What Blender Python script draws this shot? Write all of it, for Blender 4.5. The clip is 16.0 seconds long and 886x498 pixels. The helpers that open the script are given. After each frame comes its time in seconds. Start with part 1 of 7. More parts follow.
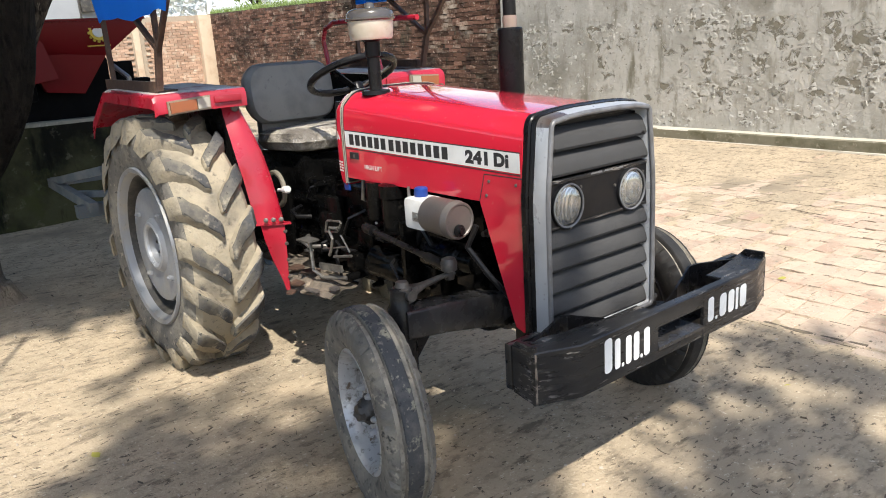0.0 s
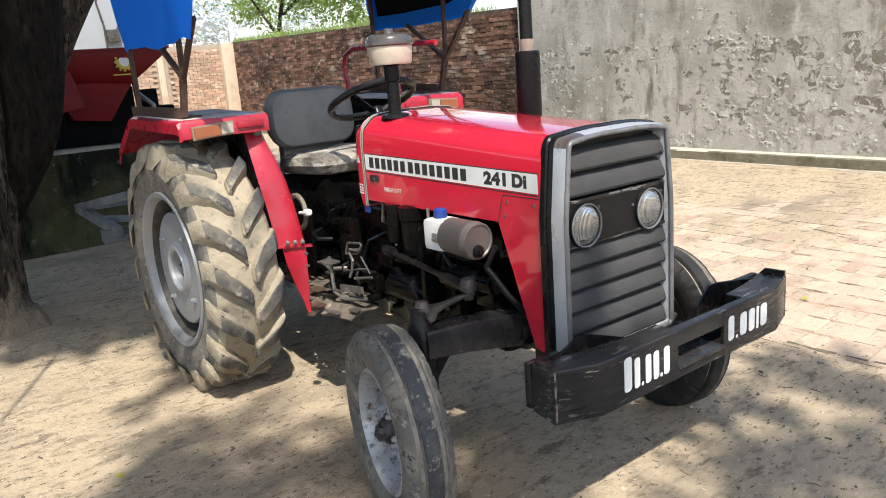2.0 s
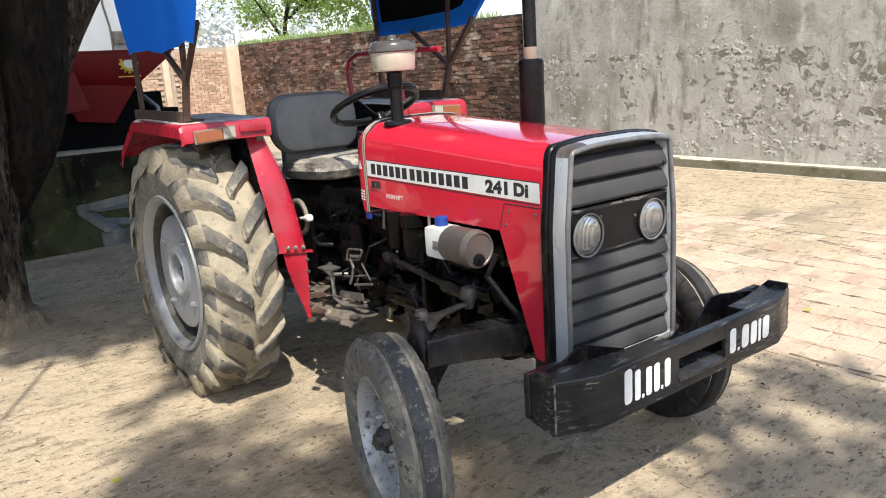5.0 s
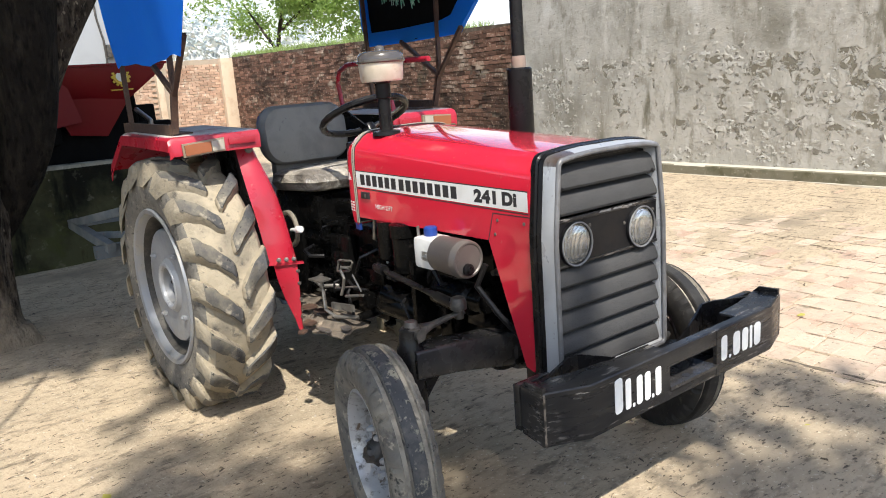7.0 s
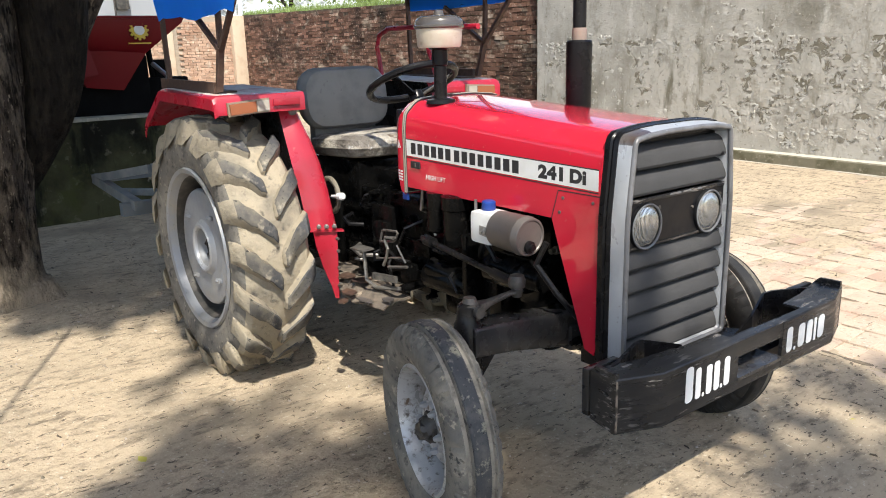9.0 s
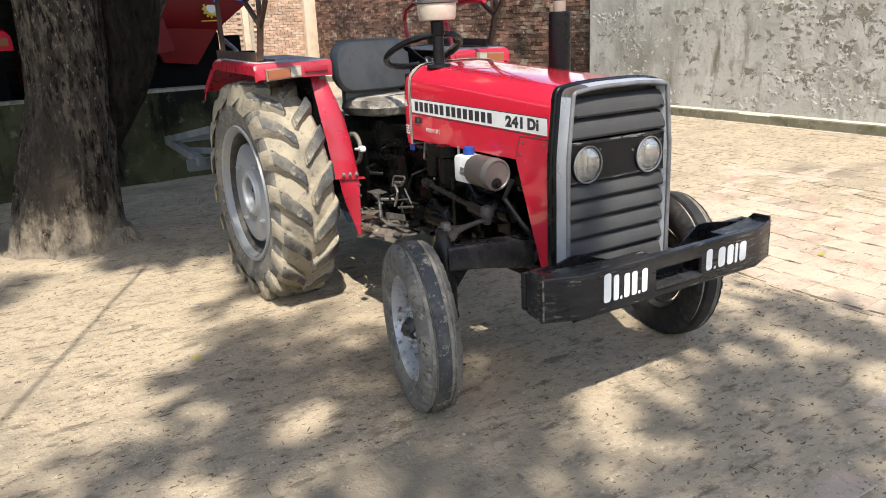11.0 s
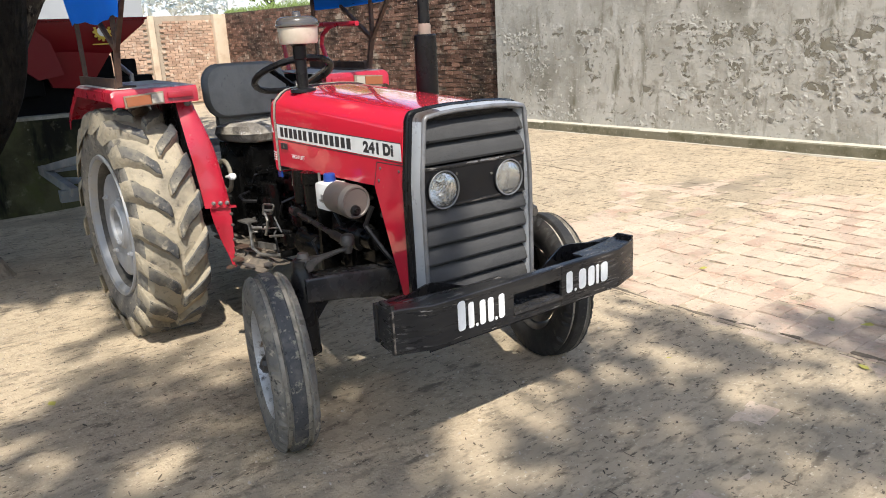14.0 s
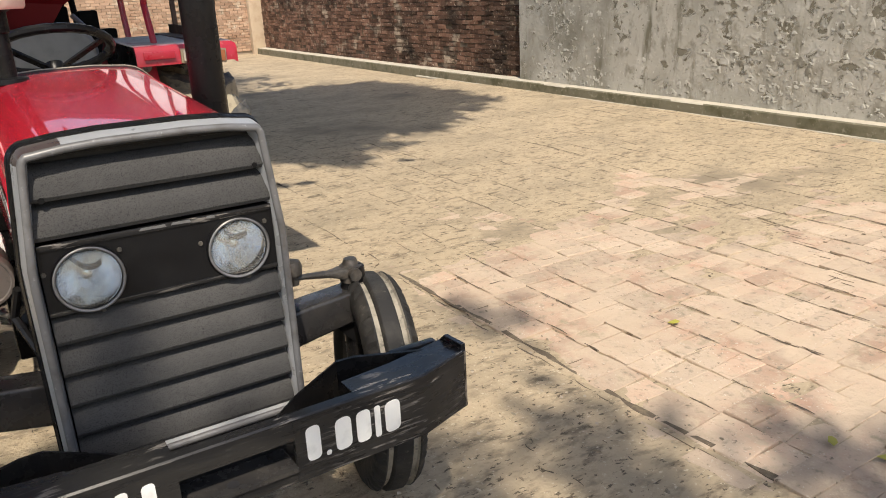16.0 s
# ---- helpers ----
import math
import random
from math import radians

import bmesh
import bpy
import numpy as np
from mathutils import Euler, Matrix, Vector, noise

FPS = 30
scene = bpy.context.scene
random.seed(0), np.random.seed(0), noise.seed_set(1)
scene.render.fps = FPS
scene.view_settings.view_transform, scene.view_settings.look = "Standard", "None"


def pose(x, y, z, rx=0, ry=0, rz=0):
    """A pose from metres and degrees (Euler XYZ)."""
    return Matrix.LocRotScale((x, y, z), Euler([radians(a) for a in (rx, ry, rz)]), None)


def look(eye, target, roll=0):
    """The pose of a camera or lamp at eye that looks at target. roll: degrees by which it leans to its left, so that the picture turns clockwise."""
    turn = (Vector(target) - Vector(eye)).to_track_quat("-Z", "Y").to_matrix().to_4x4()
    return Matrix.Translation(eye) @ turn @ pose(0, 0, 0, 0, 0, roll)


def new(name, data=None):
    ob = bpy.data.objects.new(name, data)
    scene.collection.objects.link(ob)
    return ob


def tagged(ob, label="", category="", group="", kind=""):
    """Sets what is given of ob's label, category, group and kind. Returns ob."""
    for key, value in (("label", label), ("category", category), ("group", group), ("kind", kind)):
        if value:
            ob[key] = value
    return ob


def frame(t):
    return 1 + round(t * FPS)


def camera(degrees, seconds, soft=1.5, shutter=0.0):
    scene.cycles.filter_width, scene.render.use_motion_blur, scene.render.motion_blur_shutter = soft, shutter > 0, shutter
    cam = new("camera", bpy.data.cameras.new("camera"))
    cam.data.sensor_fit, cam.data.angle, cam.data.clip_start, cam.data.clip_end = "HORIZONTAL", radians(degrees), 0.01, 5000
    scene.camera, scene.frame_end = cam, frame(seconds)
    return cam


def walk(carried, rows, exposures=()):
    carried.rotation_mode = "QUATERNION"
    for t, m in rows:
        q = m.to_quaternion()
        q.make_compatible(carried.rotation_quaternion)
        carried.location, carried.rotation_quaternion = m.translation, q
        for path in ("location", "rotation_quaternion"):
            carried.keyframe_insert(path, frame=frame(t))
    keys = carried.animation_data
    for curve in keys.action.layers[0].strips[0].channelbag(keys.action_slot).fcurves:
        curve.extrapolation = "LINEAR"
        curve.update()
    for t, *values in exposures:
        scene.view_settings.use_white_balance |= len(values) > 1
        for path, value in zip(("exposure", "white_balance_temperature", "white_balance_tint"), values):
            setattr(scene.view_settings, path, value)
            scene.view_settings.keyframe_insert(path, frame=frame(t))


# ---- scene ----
cam = camera(60.0, 16.0, soft=1.0)
PATH = [
    (0, (3.794, -2.011, 1.541), (2.283, -0.814, 1.009), -3.7),
    (0.5, (3.8, -2.016, 1.54), (2.282, -0.815, 1.036), -4.0),
    (1, (3.807, -2.019, 1.542), (2.284, -0.819, 1.054), -4.2),
    (1.5, (3.809, -2.022, 1.546), (2.272, -0.837, 1.067), -4.4),
    (2, (3.817, -2.026, 1.537), (2.264, -0.857, 1.068), -4.4),
    (2.5, (3.814, -2.024, 1.54), (2.254, -0.864, 1.068), -4.3),
    (3, (3.812, -2.024, 1.54), (2.255, -0.865, 1.061), -4.1),
    (3.5, (3.803, -2.016, 1.539), (2.246, -0.854, 1.062), -3.8),
    (4, (3.808, -2.01, 1.546), (2.247, -0.852, 1.075), -3.8),
    (6.5, (3.808, -2.01, 1.542), (2.258, -0.825, 1.106), -3.9),
    (7, (3.815, -1.98, 1.545), (2.257, -0.803, 1.11), -4.4),
    (7.5, (3.856, -1.939, 1.546), (2.299, -0.755, 1.128), -3.9),
    (8, (3.737, -2.023, 1.543), (2.211, -0.81, 1.099), -2.7),
    (8.5, (3.594, -2.105, 1.555), (2.076, -0.892, 1.082), -1.6),
    (9, (3.625, -2.101, 1.552), (2.083, -0.933, 1.042), -1.7),
    (9.5, (3.785, -2.071, 1.544), (2.211, -0.977, 0.972), -2.7),
    (9.7, (3.823, -2.048, 1.535), (2.237, -0.981, 0.947), -3.3),
    (11.8, (4.564, -2.362, 1.543), (2.894, -1.402, 1.006), -2.8),
    (12, (4.569, -2.417, 1.547), (2.889, -1.464, 1.028), -3.2),
    (12.5, (4.499, -2.507, 1.546), (2.791, -1.579, 1.077), -3.4),
    (13, (4.55, -2.405, 1.546), (2.864, -1.436, 1.078), -3.3),
    (13.5, (4.612, -2.174, 1.557), (2.986, -1.121, 1.061), -3.5),
    (14, (4.422, -1.893, 1.537), (2.877, -0.738, 1.009), -3.1),
    (14.5, (4.311, -1.585, 1.56), (2.828, -0.362, 1.01), -3.3),
    (15, (4.239, -1.108, 1.552), (2.766, 0.113, 0.969), -2.6),
    (15.5, (4.068, -0.74, 1.532), (2.564, 0.431, 0.928), -1.7),
    (16, (3.875, -0.327, 1.545), (2.258, 0.66, 0.904), -2.8),
]
LIGHTNESS = [(0.0, 0.77, 6390, 10), (9.5, 0.82, 6390, 10), (12.0, 0.83, 6360, 10), (13.3, 0.94, 6370, 10), (14.5, 0.55, 6430, 10), (15.2, 0.5, 6760, 10), (16.0, 0.34, 7000, 11)]
walk(cam, [(t, look(eye, target, roll)) for t, eye, target, roll in PATH], LIGHTNESS)

# ---- world, sun ----
SUN = Vector((0.55, -0.24, 0.81)).normalized()
world = bpy.data.worlds.new("world")
scene.world = world
world.use_nodes = True
wn = world.node_tree
sky = wn.nodes.new("ShaderNodeTexSky")
sky.sky_type, sky.sun_disc = "NISHITA", False
sky.sun_elevation = math.asin(SUN.z)
sky.sun_rotation = math.atan2(SUN.x, SUN.y)
sky.dust_density, sky.air_density, sky.ozone_density = 1.6, 1.0, 1.0
bg = wn.nodes["Background"]
bg.inputs["Strength"].default_value = 0.15
wn.links.new(sky.outputs[0], bg.inputs[0])
sun = new("sun", bpy.data.lights.new("sun", "SUN"))
sun.data.energy, sun.data.angle, sun.data.color = 4.1, radians(0.6), (1.0, 0.94, 0.84)
sun.matrix_world = look(SUN * 30, (0, 0, 0))



# ---- materials ----
def mat(name, base, rough=0.6, metal=0.0, second=None, scale=8.0, mix=0.5, third=None, scale3=60.0, mix3=0.3,
        bump=0.0, bscale=80.0, spec=0.5, coat=0.0, stretch=(1, 1, 1), rvar=0.0, random_by=None, amount=0.0, sharp=0.12, layers=(), late=(), bump2=0.0, bscale2=20.0, sun_foot=None):
    """A Principled surface: a base colour, a second one in patches, a third in fine grain, relief, and a random value a piece."""
    m = bpy.data.materials.new(name)
    m.use_nodes = True
    nt = m.node_tree
    p = nt.nodes["Principled BSDF"]
    n = lambda kind: nt.nodes.new("ShaderNode" + kind)
    co = n("TexCoord")
    mp = n("Mapping")
    mp.inputs["Scale"].default_value = stretch
    where = co.outputs["Object"]
    if random_by == "object":
        add, info = n("VectorMath"), n("ObjectInfo")
        nt.links.new(where, add.inputs[0])
        nt.links.new(info.outputs["Location"], add.inputs[1])
        where = add.outputs[0]
    nt.links.new(where, mp.inputs[0])

    def noise_of(sc, detail=6.0, rough_=0.6, own=None):
        t = n("TexNoise")
        t.inputs["Scale"].default_value, t.inputs["Detail"].default_value, t.inputs["Roughness"].default_value = sc, detail, rough_
        m2 = mp
        if own:
            m2 = n("Mapping")
            m2.inputs["Scale"].default_value, m2.inputs["Location"].default_value = own, (3.7, 1.3, 8.1)
            nt.links.new(where, m2.inputs[0])
        nt.links.new(m2.outputs[0], t.inputs["Vector"])
        return t.outputs["Fac"]

    def blend(fac_socket, lo, hi, a, b, mask=None):
        r = n("MapRange")
        r.inputs["From Min"].default_value, r.inputs["From Max"].default_value = lo, hi
        nt.links.new(fac_socket, r.inputs["Value"])
        x = n("Mix")
        x.data_type = "RGBA"
        fac = r.outputs[0]
        if mask:
            r2, mul = n("MapRange"), n("Math")
            r2.inputs["From Min"].default_value, r2.inputs["From Max"].default_value = mask[1], mask[1] + 0.1
            mul.operation = "MULTIPLY"
            nt.links.new(noise_of(mask[0], 3.0, 0.5, (1.3, 1, 0.8)), r2.inputs["Value"])
            nt.links.new(r2.outputs[0], mul.inputs[0])
            nt.links.new(fac, mul.inputs[1])
            fac = mul.outputs[0]
        nt.links.new(fac, x.inputs["Factor"])
        for s, v in ((6, a), (7, b)):
            if hasattr(v, "is_linked"):
                nt.links.new(v, x.inputs[s])
            else:
                x.inputs[s].default_value = (*v, 1)
        return x.outputs[2]

    col = base
    if second:
        lo = 0.62 - 0.35 * mix
        col = blend(noise_of(scale), lo, lo + sharp * 2, col, second)
    if third:
        lo = 0.68 - 0.35 * mix3
        col = blend(noise_of(scale3, 4.0), lo, lo + 0.16, col, third)
    for tint, sc, lo, wide, own, *mask in layers:
        col = blend(noise_of(sc, 5.0, 0.62, own), lo, lo + wide, col, tint, mask)
    # Pale tint fading upwards, for a patch of sun painted low down.
    if sun_foot:
        tint, top = sun_foot
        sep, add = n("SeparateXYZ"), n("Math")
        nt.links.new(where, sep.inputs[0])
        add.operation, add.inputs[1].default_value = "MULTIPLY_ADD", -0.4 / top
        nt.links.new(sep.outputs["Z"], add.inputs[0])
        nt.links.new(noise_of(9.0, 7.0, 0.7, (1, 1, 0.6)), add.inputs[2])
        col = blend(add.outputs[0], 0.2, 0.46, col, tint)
    if random_by:
        src = n("ObjectInfo").outputs["Random"] if random_by == "object" else n("NewGeometry").outputs["Random Per Island"]
        hsv = n("HueSaturation")
        r1 = n("MapRange")
        r1.inputs["To Min"].default_value, r1.inputs["To Max"].default_value = 1 - amount, 1 + amount
        nt.links.new(src, r1.inputs["Value"])
        nt.links.new(r1.outputs[0], hsv.inputs["Value"])
        if hasattr(col, "is_linked"):
            nt.links.new(col, hsv.inputs["Color"])
        else:
            hsv.inputs["Color"].default_value = (*col, 1)
        col = hsv.outputs[0]
    for tint, sc, lo, wide, own in late:
        col = blend(noise_of(sc, 6.0, 0.66, own), lo, lo + wide, col, tint)
    if hasattr(col, "is_linked"):
        nt.links.new(col, p.inputs["Base Color"])
    else:
        p.inputs["Base Color"].default_value = (*col, 1)
    p.inputs["Roughness"].default_value, p.inputs["Metallic"].default_value = rough, metal
    p.inputs["Specular IOR Level"].default_value, p.inputs["Coat Weight"].default_value = spec, coat
    p.inputs["Coat Roughness"].default_value = 0.015
    if rvar:
        r = n("MapRange")
        r.inputs["From Min"].default_value, r.inputs["From Max"].default_value = 0.35, 0.65
        r.inputs["To Min"].default_value, r.inputs["To Max"].default_value = max(0.02, rough - rvar), min(1, rough + rvar)
        nt.links.new(noise_of(scale * 2.3), r.inputs["Value"])
        nt.links.new(r.outputs[0], p.inputs["Roughness"])
    if bump:
        b = n("Bump")
        b.inputs["Strength"].default_value, b.inputs["Distance"].default_value = 1.0, bump
        nt.links.new(noise_of(bscale, 5.0), b.inputs["Height"])
        if bump2:
            b2 = n("Bump")
            b2.inputs["Strength"].default_value, b2.inputs["Distance"].default_value = 1.0, bump2
            nt.links.new(noise_of(bscale2, 6.0, 0.65, (0.8, 1.0, 1.1)), b2.inputs["Height"])
            nt.links.new(b2.outputs[0], b.inputs["Normal"])
        nt.links.new(b.outputs[0], p.inputs["Normal"])
    return m


RED = mat("red_paint", (0.56, 0.019, 0.04), 0.2, second=(0.48, 0.022, 0.042), scale=2, mix=0.4, third=(0.5, 0.12, 0.1), scale3=40, mix3=0.03, coat=0.9, rvar=0.06, bump=0.00005, bscale=4, spec=0.3)
RED_OLD = mat("worn_red_paint", (0.40, 0.013, 0.032), 0.36, second=(0.31, 0.02, 0.032), scale=5, mix=0.5, third=(0.42, 0.2, 0.16), scale3=30, mix3=0.12, rvar=0.12, bump=0.0006, bscale=20, coat=0.3)
BLACK = mat("black_paint", (0.007, 0.007, 0.008), 0.32, second=(0.016, 0.015, 0.014), scale=6, mix=0.4, third=(0.05, 0.047, 0.044), scale3=70, mix3=0.12, rvar=0.15, bump=0.0008, bscale=60, spec=0.2)
SCRATCHED = mat("scratched_black_paint", (0.014, 0.014, 0.015), 0.3, second=(0.024, 0.023, 0.022), scale=5, mix=0.5, third=(0.05, 0.046, 0.043), scale3=70, mix3=0.1, rvar=0.12, bump=0.0006, bscale=50, stretch=(1, 0.35, 2.6), sharp=0.05, spec=0.4,
                layers=(((0.07, 0.045, 0.03), 4.0, 0.66, 0.06, (1, 1, 1)), ((0.19, 0.175, 0.16), 135.0, 0.56, 0.06, (0.3, 0.07, 0.9), 4.5, 0.48), ((0.26, 0.24, 0.215), 80.0, 0.65, 0.04, (0.3, 0.09, 1.0), 3.0, 0.42)))
WORN_EDGE = mat("bare_worn_edge", (0.26, 0.22, 0.18), 0.4, metal=0.3, second=(0.04, 0.035, 0.03), scale=30, mix=0.45, sharp=0.05)
ARM_DUST = mat("dusty_cast_steel", (0.035, 0.032, 0.029), 0.5, second=(0.12, 0.105, 0.088), scale=16, mix=0.42, third=(0.03, 0.028, 0.026), scale3=60, mix3=0.3, bump=0.002, bscale=50)
AXLE_BLACK = mat("glossy_black_axle_paint", (0.028, 0.027, 0.027), 0.26, second=(0.05, 0.046, 0.042), scale=7, mix=0.4, third=(0.1, 0.09, 0.08), scale3=60, mix3=0.12, rvar=0.1, spec=0.5)
GREASE = mat("greasy_black_iron", (0.003, 0.003, 0.003), 0.2, second=(0.006, 0.0057, 0.0054), scale=9, mix=0.5, third=(0.03, 0.027, 0.023), scale3=38, mix3=0.05, rvar=0.14, bump=0.0016, bscale=38, spec=0.12)
GREY_IRON = mat("dusty_grey_iron", (0.045, 0.043, 0.04), 0.55, metal=0.2, second=(0.12, 0.108, 0.09), scale=12, mix=0.5, third=(0.03, 0.03, 0.03), scale3=60, mix3=0.25, bump=0.001, bscale=70)
SILVER = mat("silver_paint", (0.385, 0.395, 0.41), 0.34, metal=0.2, second=(0.33, 0.335, 0.345), scale=5, mix=0.4, third=(0.10, 0.07, 0.05), scale3=35, mix3=0.1, rvar=0.1, bump=0.0005, bscale=40)
WHEEL_GREY = mat("dusty_wheel_paint", (0.28, 0.29, 0.305), 0.45, metal=0.2, second=(0.33, 0.305, 0.255), scale=7, mix=0.4, third=(0.16, 0.15, 0.14), scale3=50, mix3=0.15, rvar=0.1, bump=0.0008, bscale=40)
FRONT_GREY = mat("scuffed_silver_wheel_paint", (0.47, 0.475, 0.48), 0.36, metal=0.25, second=(0.3, 0.285, 0.265), scale=9, mix=0.5, third=(0.09, 0.078, 0.066), scale3=36, mix3=0.34, rvar=0.1, bump=0.0015, bscale=40, layers=(((0.14, 0.1, 0.07), 13.0, 0.6, 0.06, (1, 1, 1)), ((0.5, 0.5, 0.5), 30.0, 0.62, 0.06, (1, 1, 1))))
CHARCOAL = mat("charcoal_grille", (0.062, 0.061, 0.06), 0.6, spec=0.16, second=(0.076, 0.074, 0.072), scale=6, mix=0.4, third=(0.014, 0.014, 0.015), scale3=420, mix3=0.5, bump=0.0012, bscale=420)
BEAD = mat("chipped_grey_bead", (0.17, 0.17, 0.174), 0.4, metal=0.2, second=(0.1, 0.095, 0.09), scale=14, mix=0.4, third=(0.36, 0.36, 0.36), scale3=60, mix3=0.15)
FRAME_TOP = mat("browned_frame_paint", (0.1, 0.09, 0.085), 0.3, second=(0.055, 0.032, 0.024), scale=7, mix=0.45, third=(0.3, 0.3, 0.31), scale3=30, mix3=0.1, stretch=(3, 0.4, 1), rvar=0.1, coat=0.4)
PANEL = mat("black_lamp_panel", (0.007, 0.007, 0.008), 0.4, spec=0.25, second=(0.014, 0.014, 0.014), scale=9, mix=0.4, rvar=0.1)
TREAD = mat("dusty_tyre_tread", (0.36, 0.31, 0.225), 0.95, second=(0.19, 0.168, 0.13), scale=5, mix=0.5, third=(0.09, 0.082, 0.072), scale3=22, mix3=0.3, bump=0.005, bscale=40, bump2=0.012, bscale2=14, spec=0.2)
LUGM = mat("worn_rubber_lug", (0.19, 0.17, 0.132), 0.85, second=(0.066, 0.066, 0.068), scale=5.5, mix=0.56, sharp=0.1, third=(0.12, 0.112, 0.098), scale3=40, mix3=0.44, bump=0.003, bscale=60, spec=0.25, layers=(((0.025, 0.025, 0.026), 55.0, 0.63, 0.05, (1, 1, 1)), ((0.3, 0.265, 0.2), 12.0, 0.58, 0.1, (1, 1, 1))))
RUBBER = mat("dusty_rubber", (0.145, 0.135, 0.118), 0.85, second=(0.25, 0.228, 0.185), scale=8, mix=0.48, third=(0.06, 0.058, 0.055), scale3=30, mix3=0.36, bump=0.003, bscale=70, bump2=0.008, bscale2=18, spec=0.25,
             layers=(((0.31, 0.275, 0.215), 26.0, 0.6, 0.06, None), ((0.045, 0.044, 0.043), 16.0, 0.64, 0.05, None)))
# Darker rubber for the left front tyre, bumper shade included in it.
SHADED_RUBBER = mat("shaded_rubber", (0.024, 0.0235, 0.023), 0.65, second=(0.05, 0.047, 0.042), scale=10, mix=0.42, third=(0.1, 0.09, 0.075), scale3=44, mix3=0.16, bump=0.002, bscale=60, spec=0.25)
RIBM = mat("worn_black_rubber", (0.055, 0.056, 0.058), 0.7, second=(0.13, 0.122, 0.108), scale=14, mix=0.46, third=(0.22, 0.2, 0.165), scale3=50, mix3=0.2, bump=0.003, bscale=60, spec=0.3, layers=(((0.24, 0.225, 0.17), 26.0, 0.58, 0.06, (1, 1, 1)), ((0.02, 0.02, 0.02), 60.0, 0.6, 0.05, (1, 1, 1))))
VINYL = mat("grey_vinyl", (0.25, 0.238, 0.215), 0.6, spec=0.3, second=(0.19, 0.18, 0.165), scale=7, mix=0.4, third=(0.11, 0.105, 0.1), scale3=40, mix3=0.1, bump=0.003, bscale=16)
CLOTH = mat("dusty_seat_cover", (0.44, 0.4, 0.335), 0.5, second=(0.17, 0.15, 0.125), scale=7, mix=0.5, sharp=0.07, third=(0.06, 0.055, 0.05), scale3=20, mix3=0.2, bump=0.012, bscale=26, bump2=0.03, bscale2=9, layers=(((0.12, 0.08, 0.05), 9.0, 0.62, 0.06, (1, 1, 1)), ((0.55, 0.53, 0.5), 16.0, 0.62, 0.06, (1, 1, 1))))
BROWN = mat("rusty_brown_steel", (0.06, 0.033, 0.022), 0.7, second=(0.12, 0.07, 0.045), scale=14, mix=0.4, third=(0.02, 0.015, 0.013), scale3=60, mix3=0.3, bump=0.001, bscale=60)
WHITE = mat("white_sticker", (0.72, 0.72, 0.70), 0.4, second=(0.58, 0.57, 0.54), scale=6, mix=0.3)
LETTER = mat("black_lettering", (0.02, 0.02, 0.022), 0.5)
WHITE_PAINT = mat("white_brush_paint", (0.78, 0.78, 0.76), 0.55, second=(0.6, 0.6, 0.58), scale=20, mix=0.25)
PLASTIC = mat("white_plastic", (0.68, 0.68, 0.66), 0.45, second=(0.55, 0.53, 0.49), scale=9, mix=0.4)
CAPBLUE = mat("blue_plastic", (0.01, 0.045, 0.24), 0.4)
DULL = mat("dull_grey_tin", (0.11, 0.096, 0.088), 0.42, metal=0.2, second=(0.145, 0.128, 0.114), scale=6, mix=0.5, third=(0.07, 0.065, 0.06), scale3=40, mix3=0.2, bump=0.0006, bscale=40)
AMBER = mat("amber_lens", (0.3, 0.1, 0.04), 0.25, second=(0.24, 0.09, 0.04), scale=8, mix=0.4, bump=0.001, bscale=160, coat=0.4)
CLEAR = mat("milky_lens", (0.4, 0.365, 0.3), 0.25, second=(0.4, 0.36, 0.29), scale=8, mix=0.4, bump=0.001, bscale=160, coat=0.4)
CREAM = mat("milky_bowl", (0.6, 0.55, 0.46), 0.35, second=(0.5, 0.44, 0.34), scale=9, mix=0.5, third=(0.36, 0.28, 0.18), scale3=22, mix3=0.16, coat=0.3)
STEEL = mat("dull_steel", (0.32, 0.32, 0.32), 0.35, metal=0.8, second=(0.24, 0.22, 0.2), scale=10, mix=0.4)
# The pale foot of the bark imitates the sun patch on the trunk.
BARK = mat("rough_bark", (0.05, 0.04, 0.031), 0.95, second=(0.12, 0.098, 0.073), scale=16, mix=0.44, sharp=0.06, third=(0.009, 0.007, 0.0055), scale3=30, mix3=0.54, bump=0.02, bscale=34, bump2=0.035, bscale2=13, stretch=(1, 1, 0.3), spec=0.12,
           layers=(((0.19, 0.158, 0.12), 38.0, 0.61, 0.05, (1, 1, 0.45)), ((0.012, 0.01, 0.008), 20.0, 0.58, 0.06, (1.2, 1.2, 0.4)), ((0.045, 0.038, 0.03), 1.6, 0.55, 0.15, (1, 1, 0.6))), sun_foot=((0.25, 0.208, 0.155), 0.55))
LEAF = mat("leaf", (0.05, 0.11, 0.018), 0.5, second=(0.09, 0.15, 0.03), scale=2, mix=0.5, random_by="island", amount=0.35)
GRASS = mat("grass", (0.22, 0.31, 0.1), 0.7, second=(0.2, 0.27, 0.07), scale=3, mix=0.5, random_by="island", amount=0.3)
